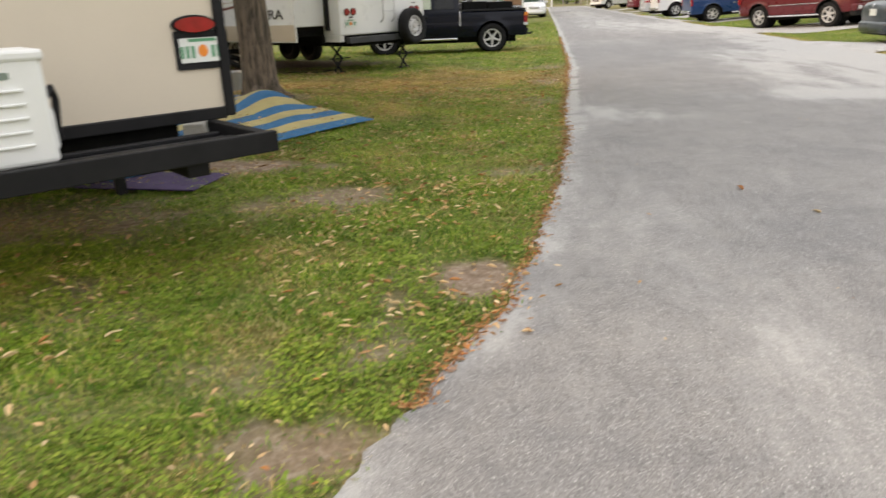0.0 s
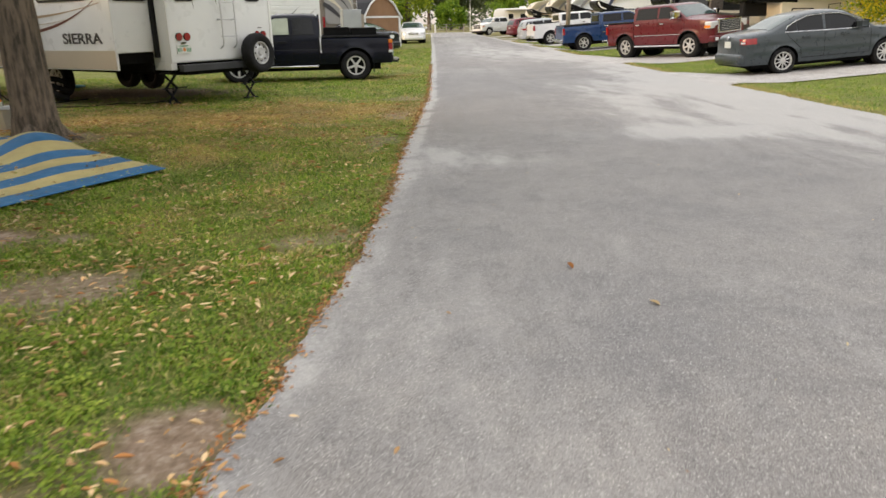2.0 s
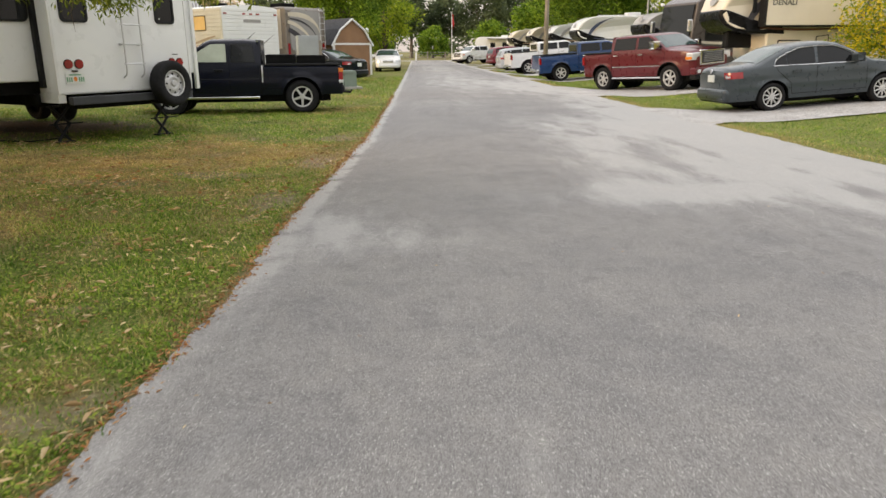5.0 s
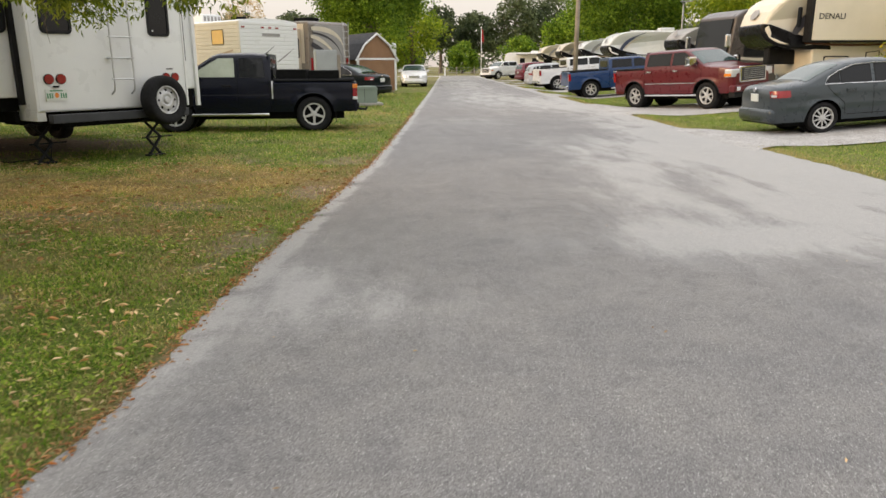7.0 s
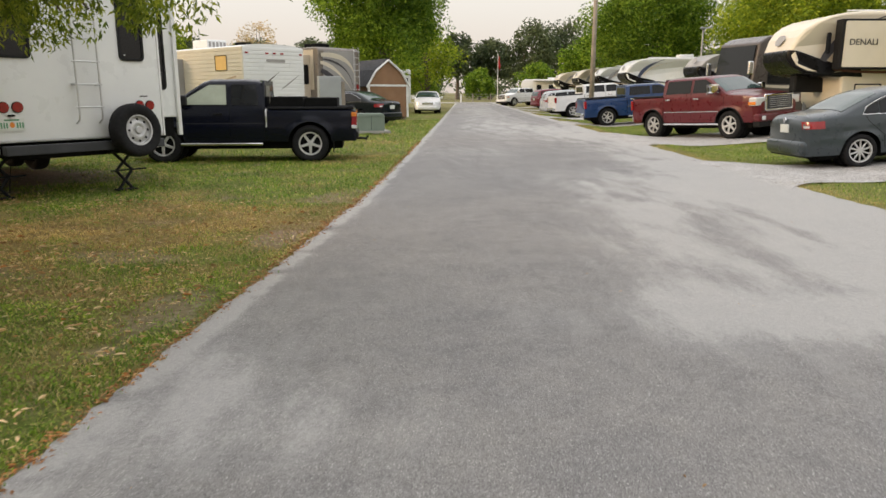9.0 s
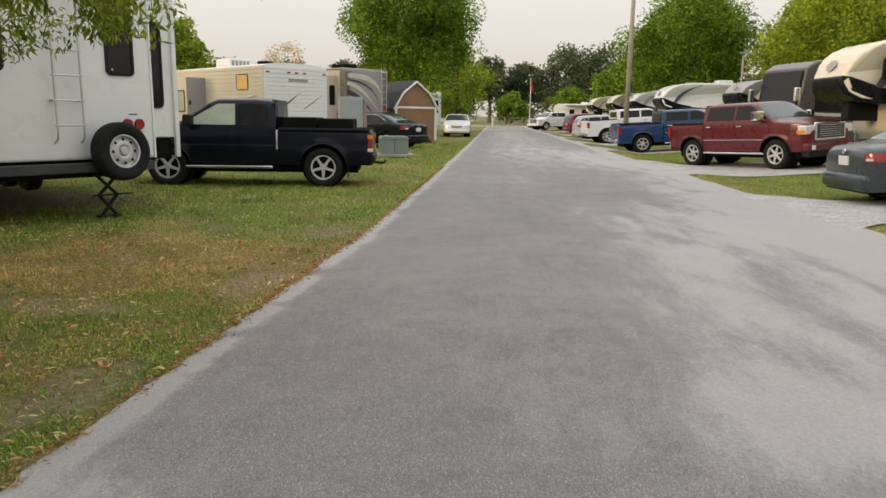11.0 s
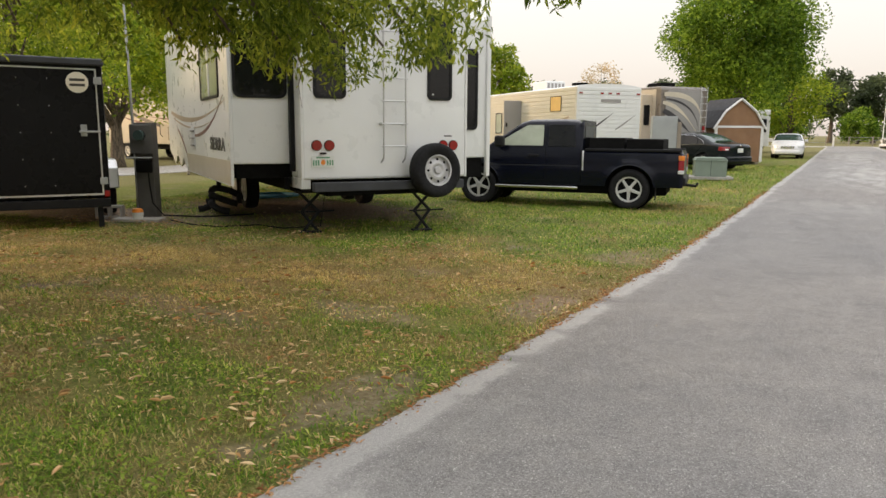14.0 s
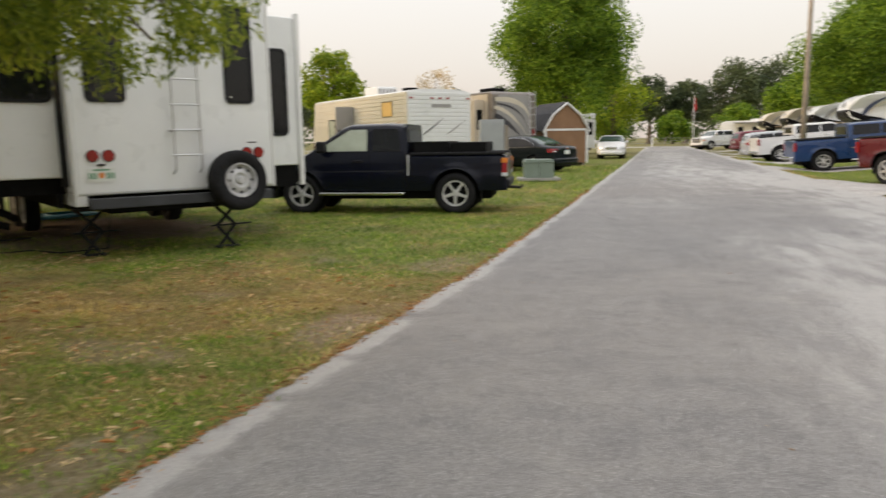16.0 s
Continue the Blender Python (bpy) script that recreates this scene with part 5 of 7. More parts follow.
    part("bumper", box(-0.14, -0.02, -h + 0.1, h - 0.12, 0.6, 0.72, 0.008), M_STEELGREY, th, "square grey steel bumper")
    part("hitch_arm", box(-0.36, 0.3, -0.56, -0.46, 0.53, 0.6, 0.008), M_FRAME, th)
    sp = wheel(th, 0, 0, 0.375, 0.22, 1, M_STEELRIM, 8, True, 0.56)
    sp.name = "spare_wheel"
    sp.matrix_local = Matrix.Translation((-0.24, -0.6, 0.86)) @ pose(0, 0, 0, 0, 0, 90) @ pose(0, 0, 0, 4, 0, 6)
    sp["label"] = "spare wheel with silver steel rim on the bumper"
    scissor_jack(th, -0.02, -0.5, 0.58)
    scissor_jack(th, 0.4, 1.0, 0.58)
    part("chassis", box(0.1, 7.5, -0.85, 0.85, 0.52, 0.76, 0.01), M_UNDER, th)
    for x in (3.9, 4.8):
        for s in (-1, 1):
            wheel(th, x, s * (h - 0.12), 0.37, 0.22, s, M_ALLOY, 8)
    part("power_inlet", lathe([(0.001, 0), (0.05, 0), (0.05, 0.03), (0.001, 0.03)], 14), M_HOSE, th, "blue power inlet", pose(0.35, h + 0.01, 1.08))
    part("rear_step", box(0.5, 1.1, h - 0.3, h - 0.04, 0.55, 0.75, 0.02), M_UNDER, th)
    part("landing_leg", box(7.9, 8.0, h - 0.3, h - 0.2, 0.0, 1.75, 0.01), M_FRAME, th)
    part("landing_leg", box(7.9, 8.0, -h + 0.2, -h + 0.3, 0.0, 1.75, 0.01), M_FRAME, th)
    part("marker_lamp", box(0.4, 0.46, h + 0.0, h + 0.02, 0.88, 0.92, 0.005, 1), M_REDLENS, th, "small red marker")


white_fifth_wheel()


def beige_trailer():
    th = thing("travel_trailer", "beige travel trailer with a black rear cargo rack", "trailer", pose(-1.73, 3.25, 0.0, 0, 0, 138))
    h, zb, zr = 1.22, 0.74, 3.1
    part("body", prism([(0, zb), (7.0, zb), (7.3, 1.5), (6.9, zr), (0.1, zr), (0, zr - 0.1)], -h, h, 0.02), M_BEIGE, th)
    for s in (-1, 1):
        part("corner_trim", box(-0.03, 0.05, s * h - 0.03, s * h + 0.03, zb - 0.03, zr, 0.008), M_FRAME, th, "black corner trim")
    part("bottom_trim", box(-0.035, 0.02, -h + 0.032, h - 0.032, zb - 0.04, zb + 0.03, 0.006), M_FRAME, th, "black bottom trim")
    r0 = on_rear(0)
    u = h - 0.16
    lamp = part("tail_lamp", flat([(u + 0.0 + 0.135 * math.cos(a), 1.26 + 0.054 * math.sin(a)) for a in np.linspace(0, 6.283, 28)[:-1]], r0, 0.02), M_FRAME, th, "oval red tail lamp")
    part("lens", flat([(u + 0.0 + 0.12 * math.cos(a), 1.26 + 0.043 * math.sin(a)) for a in np.linspace(0, 6.283, 28)[:-1]], r0, 0.035), M_REDLENS, lamp, "red lens")
    number_plate(th, r0, u + 0.035, 1.115, "", 0.28, 0.14, True)
    rack = part("cargo_rack", box(-0.78, -0.72, -h + 0.1, h, 0.6, 0.71, 0.006), M_FRAME, th, "black steel cargo rack")
    part("rack_side", box(-0.72, -0.02, h - 0.07, h, 0.6, 0.7, 0.006), M_FRAME, rack)
    part("rack_side", box(-0.72, -0.02, -h + 0.1, -h + 0.17, 0.6, 0.7, 0.006), M_FRAME, rack)
    part("rack_floor", box(-0.72, -0.02, -h + 0.17, h - 0.07, 0.605, 0.63), M_STEELGREY, rack, "ribbed black rack floor")
    for i in range(3):
        part("rack_rib", box(-0.62 + i * 0.2, -0.57 + i * 0.2, -h + 0.18, h - 0.08, 0.628, 0.655, 0.006, 1), M_FRAME, rack)
    part("rack_arm", box(-0.7, 0.6, -0.75, -0.63, 0.52, 0.602, 0.006), M_FRAME, rack)
    part("rack_arm", box(-0.7, 0.6, 0.63, 0.75, 0.52, 0.602, 0.006), M_FRAME, rack)
    part("chassis", box(0.05, 6.8, -0.9, 0.9, 0.5, zb, 0.01), M_UNDER, th)
    for x in (2.6, 3.5):
        for s in (-1, 1):
            wheel(th, x, s * (h - 0.12), 0.35, 0.21, s, M_STEELRIM, 8, True)
    for s in (-1, 1):
        part("stabiliser", box(1.4, 1.48, s * 0.9 - 0.04, s * 0.9 + 0.04, 0.0, 0.6, 0.01), M_FRAME, th)
    # condenser unit standing on the rack
    ac = thing("air_conditioner", "white outdoor air-conditioner unit standing on the cargo rack", "air conditioner", pose(-1.777, 3.198, -0.0, 0, 0, 138))
    part("casing", box(-0.68, -0.34, -0.14, 0.86, 0.7, 1.2, 0.025, 3), M_ACWHITE, ac)
    part("top_cover", box(-0.69, -0.33, -0.15, 0.87, 1.155, 1.205, 0.015), M_ACWHITE, ac)
    for i in range(5):
        part("louver", box(-0.694, -0.678, -0.04, 0.15, 0.79 + i * 0.06, 0.802 + i * 0.06, 0.003, 1), M_ACWHITE, ac)
    part("logo_bar", flat([(-0.1 + a, 1.1 + b) for a, b in round_rect(0.2, 0.03, 0.008)], on_rear(-0.68), 0.003), M_GREENBOX, ac, "faded green maker's mark")
    gr = part("fan_grille", box(-0.695, -0.675, 0.26, 0.82, 0.75, 1.13, 0.01), M_GREYBOX, ac, "ribbed fan grille")
    for i in range(22):
        part("fin", box(-0.706, -0.695, 0.28, 0.8, 0.765 + i * 0.016, 0.771 + i * 0.016), M_ACWHITE, gr)
    part("foot", box(-0.66, -0.36, -0.06, -0.01, 0.65, 0.705), M_FRAME, ac)
    part("foot", box(-0.66, -0.36, 0.54, 0.59, 0.65, 0.705), M_FRAME, ac)
    part("service_cover", box(-0.5, -0.36, -0.19, -0.13, 0.73, 0.93, 0.02), M_ACWHITE, ac)
    part("pipe", tube([(-0.42, -0.16, 0.95), (-0.38, -0.22, 1.01), (-0.34, -0.24, 0.95), (-0.33, -0.22, 0.75)], 0.018), M_FRAME, ac, "black pipe bend")


beige_trailer()


def cargo_trailer():
    th = thing("cargo_trailer", "black enclosed cargo trailer with a ramp door", "trailer", pose(-6.31, 12.74, 0, 0, 0, 147))
    h, zb, zr = 1.03, 0.42, 2.32
    part("body", box(0, 4.6, -h, h, zb, zr, 0.03), M_BLACK, th)
    part("roof_cap", box(-0.03, 4.63, -h - 0.02, h + 0.02, zr - 0.07, zr + 0.03, 0.02), M_STEELGREY, th, "grey roof cap")
    d = part("ramp_door", box(-0.03, 0.0, -h + 0.1, h - 0.1, zb + 0.06, zr - 0.12, 0.008), M_BLACK, th, "black ramp door")
    for a in ((-0.036, -0.028, -h + 0.08, -h + 0.1, zb + 0.05, zr - 0.11), (-0.036, -0.028, h - 0.1, h - 0.08, zb + 0.05, zr - 0.11), (-0.036, -0.028, -h + 0.1, h - 0.1, zb + 0.05, zb + 0.075), (-0.036, -0.028, -h + 0.1, h - 0.1, zr - 0.13, zr - 0.11)):
        part("door_trim", box(*a), M_ALU, d, "bright door trim")
    r0 = on_rear(-0.03)
    lg = part("round_logo", flat([(h - 0.32 + 0.14 * math.cos(a), 2.02 + 0.14 * math.sin(a)) for a in np.linspace(0, 6.283, 28)[:-1]], r0, 0.003), M_CREAM, th, "round cream maker's badge")
    for k in (-1, 1):
        part("logo_bar", flat([(h - 0.32 + a, 2.02 + k * 0.035 + b) for a, b in round_rect(0.19, 0.035, 0.005)], r0, 0.005), M_LETTER, lg)
    part("latch", box(-0.08, -0.03, -h + 0.07, -h + 0.34, 1.34, 1.37, 0.005, 1), M_GALV, th, "steel bar latch")
    part("latch_plate", box(-0.06, -0.03, -h + 0.24, -h + 0.32, 1.29, 1.45, 0.005, 1), M_GALV, th)
    for z in (0.62, 2.0):
        part("hinge", box(-0.055, -0.025, -h + 0.02, -h + 0.12, z, z + 0.1, 0.006, 1), M_GALV, th, "steel hinge")
    for i in range(5):
        for j in range(4):
            part("rivet", flat([(-h + 0.3 + 0.36 * j + 0.008 * math.cos(a), zb + 0.2 + 0.36 * i + 0.008 * math.sin(a)) for a in np.linspace(0, 6.28, 7)[:-1]], r0, 0.004), M_GALV, th)
    for s in (-1, 1):
        part("tail_lamp", box(-0.04, 0.0, s * (h - 0.04) - 0.035, s * (h - 0.04) + 0.035, zb + 0.02, zb + 0.11, 0.008, 1), M_REDLENS, th, "small red tail lamp")
        part("fender", prism([(1.5, 0.45), (1.55, 0.78), (1.8, 0.9), (2.9, 0.9), (3.15, 0.78), (3.2, 0.45)], s * h, s * (h + 0.24), 0.02), M_ALU, th, "aluminium fender")
        for x in (1.95, 2.75):
            wheel(th, x, s * (h + 0.1), 0.33, 0.2, s, M_STEELRIM, 8, True)
    part("chassis", box(0.0, 5.6, -0.5, 0.5, 0.3, zb, 0.01), M_FRAME, th)
    part("bumper", box(-0.06, 0.02, -h, h, zb - 0.12, zb, 0.01), M_FRAME, th)
    part("rear_leg", box(0.05, 0.12, -h + 0.1, -h + 0.17, 0.0, zb, 0.005), M_FRAME, th)
    part("rear_leg", box(0.05, 0.12, h - 0.17, h - 0.1, 0.0, zb, 0.005), M_FRAME, th)


cargo_trailer()

pickup("pickup_truck", "black extended-cab pickup with black bed boxes, parked on grass", pose(-0.17, 21.5, -0.075, 0, 0, 187), M_NAVY, 4.75, 3.05, 1.74, 0.39, 1.74, 1.1, 1.13, 0.98, 1.5, 0.44, False, False, M_ALLOY, 5, True, True, face=False, glass_side=M_GLASSPALE)
sedan("sedan", "slate grey saloon car parked on a gravel drive", ground_pose(10.63, 19.72, 1, 1.29), M_CARGREY)
pickup("pickup_truck", "maroon crew-cab pickup with chrome grille and mirrors", ground_pose(10.72, 30.6, -62, 1.65), M_CARRED, 5.25, 3.2, 1.9, 0.43, 1.94, 1.34, 1.36, 1.05, 2.1, 0.5, True, True, M_ALLOY, 6)
pickup("pickup_truck", "bright blue pickup backed towards the lane", ground_pose(10.05, 39.2, 2, 1.8), M_CARBLUE, 5.5, 3.4, 1.92, 0.4, 1.8, 1.2, 1.26, 1.05, 1.9, 0.44, True, True, M_ALLOY, 6)
pickup("pickup_truck", "white pickup parked with its tail to the lane", ground_pose(10.2, 49.8, 6, 1.8), M_CARWHITE, 5.8, 3.6, 1.98, 0.41, 1.92, 1.25, 1.36, 1.1, 2.3, 0.45, True, True, M_ALLOY, 6)
sedan("estate_car", "silver estate car with dark windows", ground_pose(10.4, 57.5, 5, 1.3), M_CARSILVER, 4.7, 2.75, 1.85, 0.34, 1.62, "", True)
sedan("suv", "crimson sport utility car beside the lane", ground_pose(11.4, 72.0, 20, 1.3), M_CARCRIMSON, 4.5, 2.65, 1.82, 0.35, 1.7, "", True)
pickup("pickup_truck", "white pickup far down the lane", ground_pose(12.0, 86.0, 215, 1.8), M_CARWHITE, 5.6, 3.5, 1.95, 0.4, 1.88, 1.22, 1.3, 1.1, 2.2, 0.45)
sedan("sedan", "black saloon car parked beside the shed", pose(-0.5, 36.9, 0, 0, 0, 150), M_CARDARK, 4.7, 2.7, 1.8, 0.32, 1.46, rim=M_ALLOY, spokes=7)
sedan("sedan", "white saloon car facing along the lane", pose(1.2, 57.0, 0, 0, 0, -88), M_CARWHITE, 4.7, 2.75, 1.8, 0.32, 1.46)


def ribbed_trailer():
    th = thing("travel_trailer", "ribbed cream and white travel trailer with roof air conditioner", "trailer", pose(-3.1, 30.2, 0, 0, 0, 138))
    h, zb, zr = 1.22, 0.62, 2.86
    part("body", prism([(0, zb), (7.6, zb), (7.9, 1.4), (7.6, zr), (0, zr)], -h, h, 0.02), M_CREAM, th)
    arcp = [(-h, zr - 0.02)] + [(h * math.sin(a), zr + 0.13 * math.cos(a) - 0.02) for a in np.linspace(-1.5, 1.5, 13)] + [(h, zr - 0.02)]
    bm = bmesh.new()
    ra = [bm.verts.new((0.0, y, z)) for y, z in arcp]
    rb = [bm.verts.new((7.55, y, z)) for y, z in arcp]
    bm.faces.new(ra)
    bm.faces.new(rb[::-1])
    for i in range(len(arcp) - 1):
        bm.faces.new((ra[i], rb[i], rb[i + 1], ra[i + 1]))
    part("roof", bm, M_WHITE, th, "arched white roof")
    wall = part("rear_wall", box(-0.02, 0.0, -h + 0.02, h - 0.02, zb, zr + 0.0), M_WHITE, th, "white ribbed rear wall")
    n = 17
    for i in range(n):
        z = zb + (zr - zb) * i / n
        part("siding_rib", box(-0.035, -0.018, -h + 0.02, h - 0.02, z + 0.012, z + (zr - zb) / n - 0.012, 0.006, 1), M_WHITE, wall)
        part("siding_rib", box(0.02, 7.5, h - 0.004, h + 0.016, z + 0.012, z + (zr - zb) / n - 0.012, 0.006, 1), M_CREAM, th)
    r0 = on_rear(-0.036)
    for u in (-h + 0.14, -0.3, 0.0, 0.3, h - 0.14):
        part("marker_lamp", flat([(u + a, zr - 0.2 + b) for a, b in round_rect(0.12, 0.05, 0.01)], r0, 0.02), M_REDLENS, th, "small red marker lamp")
    part("name_bar", flat([(0.05 + a, zr - 0.44 + b) for a, b in round_rect(0.75, 0.1, 0.02)], r0, 0.006), M_GREYP, th, "faded grey name bar")
    for k, (a, b) in enumerate((((-0.65, 1.5), (0.15, 2.05)), ((0.25, 1.5), (1.0, 1.98)))):
        part("slash_stripe", swoosh(a, ((a[0] + b[0]) / 2, (a[1] + b[1]) / 2 - 0.02), b, 0.05, 0.05, r0, 0.004), M_SWOOSH_DARK if k == 0 else M_GREYP, th, "diagonal grey stripe")
    l0 = on_left(h + 0.016)
    window(th, l0, 1.3, 2.35, 0.75, 0.5, 0.04, M_BLIND, frame_w=0.015, label="window with a pale blind, amber sunlight put into its colour")
    window(th, l0, 5.9, 1.75, 0.6, 0.8, 0.04, M_GLASSPALE, label="small pale window")
    for k, (a, b, c, mt) in enumerate((((0.4, 1.9), (1.8, 1.7), (4.2, 1.0), M_SWOOSH_TAN), ((0.9, 1.7), (2.2, 1.4), (4.6, 0.9), M_SWOOSH_RED))):
        part("swoosh", swoosh(a, b, c, 0.09, 0.05, l0, 0.004 + 0.001 * k), mt, th, "curved decorative stripe")
    door = part("door", box(3.9, 3.95, h + 0.02, h + 0.72, 0.95, 2.55, 0.01), M_GREYP, th, "grey entry door standing open")
    part("door_handle", box(3.86, 3.9, h + 0.6, h + 0.66, 1.6, 1.75, 0.005, 1), M_FRAME, door)
    ac = part("roof_unit", box(3.6, 4.7, -0.4, 0.4, zr + 0.06, zr + 0.42, 0.04), M_WHITE, th, "white roof air conditioner")
    for i in range(5):
        part("fin", box(3.59, 3.61, -0.35 + i * 0.15, -0.26 + i * 0.15, zr + 0.16, zr + 0.34), M_GREYP, ac)
    part("roof_vent", box(1.0, 1.4, 0.2, 0.6, zr + 0.1, zr + 0.2, 0.02), M_UNDER, th)
    part("chassis", box(0.1, 8.6, -0.7, 0.7, 0.42, zb, 0.01), M_UNDER, th)
    part("bumper", box(-0.14, -0.06, -h + 0.1, h - 0.1, 0.5, 0.6, 0.01), M_FRAME, th)
    for x in (3.2, 4.1):
        for s in (-1, 1):
            wheel(th, x, s * (h - 0.12), 0.34, 0.2, s, M_STEELRIM, 8, True)


ribbed_trailer()


def brown_motorhome():
    th = thing("motorhome", "brown and tan motorhome with cream swirls and rear ladder", "motorhome", pose(-2.45, 40.3, 0, 0, 0, 138))
    h, zb, zr = 1.25, 0.45, 3.45
    part("body", prism([(0, zb), (9.0, zb), (9.2, 1.6), (8.9, zr), (0.12, zr), (0, zr - 0.12)], -h, h, 0.06, 3), M_BROWNP, th)
    part("side_panel", box(0.35, 8.6, h - 0.01, h + 0.02, 1.5, zr - 0.12, 0.01), M_TAN, th, "tan upper side panel")
    sl = part("slide_out", box(0.6, 3.6, h, h + 0.55, 1.1, 3.1, 0.02), M_TAN, th, "tan slide-out")
    window(sl, on_rear(0.6), -(h + 0.28), 2.2, 0.3, 0.9, 0.06)
    r0 = on_rear(0)
    part("rear_cap", flat([(a, 2.35 + b) for a, b in round_rect(2.0, 1.9, 0.25)], r0, 0.03), M_GREYP, th, "grey moulded rear cap")
    for k, (a, b, c, w, mt) in enumerate((((-1.1, 3.1), (0.9, 3.2), (0.95, 1.9), 0.28, M_SWOOSH_CREAM), ((-1.0, 2.9), (0.5, 2.8), (0.8, 1.7), 0.12, M_SWOOSH_DARK), ((-1.15, 2.75), (-0.2, 2.65), (0.7, 1.5), 0.22, M_SWOOSH_CREAM), ((-1.1, 2.4), (-0.2, 2.0), (0.5, 1.3), 0.3, M_SWOOSH_DARK))):
        part("swoosh", swoosh(a, b, c, w, w * 0.4, r0, 0.034 + 0.002 * k), mt, th, "sweeping painted swirl")
    for s in (-1, 1):
        part("tail_lamp", box(-0.05, 0.02, s * (h - 0.14) - 0.06, s * (h - 0.14) + 0.06, 1.15, 1.75, 0.02), M_REDLENS, th, "tall red tail lamp")
    part("rear_grille", box(-0.04, 0, -0.7, 0.7, 0.7, 1.15, 0.01), M_FRAME, th)
    number_plate(th, r0, -0.75, 1.05)
    ladder(th, -0.02, -h + 0.12, -h + 0.45, 1.0, 3.5)
    part("roof_unit", box(1.2, 2.2, -0.4, 0.4, zr, zr + 0.25, 0.05), M_UNDER, th, "black roof air conditioner")
    part("roof_unit", box(5.0, 6.0, -0.4, 0.4, zr, zr + 0.25, 0.05), M_UNDER, th, "black roof air conditioner")
    part("bumper", box(-0.1, 0.1, -h + 0.05, h - 0.05, 0.4, 0.62, 0.04), M_BROWNP, th)
    for x in (2.4, 7.4):
        for s in (-1, 1):
            wheel(th, x, s * (h - 0.16), 0.45, 0.28, s, M_ALLOY, 8)
    part("chassis", box(0.2, 8.8, -0.9, 0.9, 0.25, zb, 0.01), M_UNDER, th)


brown_motorhome()


def fifth_wheel(m, label, mat, accent, L=9.5, h=1.22, zr=3.75, lettering="", slide=True, stripes=M_SWOOSH_DARK, group="fifth-wheel trailers in the lots", nose=2.4):
    """A fifth-wheel seen from its nose: x points forward, the raised nose in front, origin under the nose tip."""
    th = thing("fifth_wheel_trailer", label, "trailer", m, group)
    def slim(x):
        return 1 - 0.3 * max(0.0, (x + 1.0) / 1.0) ** 2

    def capped(bm):
        for v in bm.verts:
            v.co.y *= slim(v.co.x)
        return bm
    zs = zr / 3.75
    part("body", capped(prism([(-L, 0.75), (-nose - 0.2, 0.75), (-nose, 1.0), (-nose + 0.05, 1.75), (-1.2, 1.8), (-0.8, 1.83), (-0.45, 1.9), (-0.15, 2.08), (0.0, 2.3), (0.0, 2.5), (-0.06, 2.75 * zs), (-0.17, 3.02 * zs), (-0.35, 3.26 * zs), (-0.62, 3.46 * zs), (-0.98, 3.62 * zs), (-1.4, 3.71 * zs), (-1.9, zr), (-L + 0.1, zr), (-L, zr - 0.1)], -h, h, 0.07, 3)), mat, th)
    part("nose_mask", capped(prism([(-2.1, 1.71), (-1.2, 1.75), (-0.8, 1.78), (-0.43, 1.85), (-0.11, 2.04), (0.02, 2.24), (0.035, 2.4), (0.02, 2.53), (-0.1, 2.55), (-0.32, 2.46), (-0.7, 2.3), (-1.2, 2.14), (-2.0, 2.0)], -h - 0.012, h + 0.012, 0.06, 3)), M_BLACK, th, "glossy black painted mask under the nose")
    for s, pl in ((1, lambda u, v, d: (u, (h + 0.004) * slim(u) + d, v)), (-1, lambda u, v, d: (u, -(h + 0.004) * slim(u) - d, v))):
        for k, (a, b, c, w, mt) in enumerate((((-0.85, 2.2), (-1.2, 3.0), (-2.6, zr - 0.12), 0.3, stripes), ((-1.15, 2.35), (-1.6, 3.0), (-3.2, zr - 0.3), 0.09, M_SWOOSH_CREAM), ((-1.2, 1.95), (-3.2, 1.75), (-5.8, 2.1), 0.09, accent), ((-4.2, 1.6), (-6.2, 1.9), (-8.6, 2.9), 0.22, stripes), ((-5.2, 1.7), (-7.0, 1.8), (-8.9, 2.4), 0.1, accent))):
            part("swoosh", swoosh(a, b, c, w, w * 0.4, pl, 0.006 + 0.002 * k), mt, th, "sweeping painted stripe")
        if slide:
            sl = part("slide_out", box(-5.0, -1.12, s * h if s > 0 else -h - 0.4, h + 0.4 if s > 0 else -h, 1.95, 3.35, 0.02), M_FRAME, th, "slide-out framed in dark trim")
            pp = on_left(h + 0.4) if s > 0 else on_right(h + 0.4)
            part("slide_panel", flat([(-3.06 + a, 2.65 + b) for a, b in round_rect(3.72, 1.28, 0.03)], pp, 0.012), mat, sl, "cream slide panel")
            part("swoosh", swoosh((-4.3, 2.2), (-4.5, 2.6), (-4.8, 3.1), 0.3, 0.1, pp, 0.016), M_SWOOSH_BLUE, sl, "dark painted flourish")
            if lettering:
                words(lettering, 0.24, M_LETTER, sl, Matrix.Translation((-1.75, s * (h + 0.415), 2.7)) @ pose(0, 0, 0, 90, 0, 180 if s > 0 else 0), 0.004, 0.003)
            window(th, pl, -0.95, 2.7, 0.13, 0.6, 0.05)
        part("storage_door", flat([(-nose - 0.75 + a, 1.25 + b) for a, b in round_rect(0.8, 0.6, 0.05)], pl, 0.012), M_FRAME, th, "storage door")
        part("storage_panel", flat([(-nose - 0.75 + a, 1.25 + b) for a, b in round_rect(0.72, 0.52, 0.04)], pl, 0.018), mat, th)
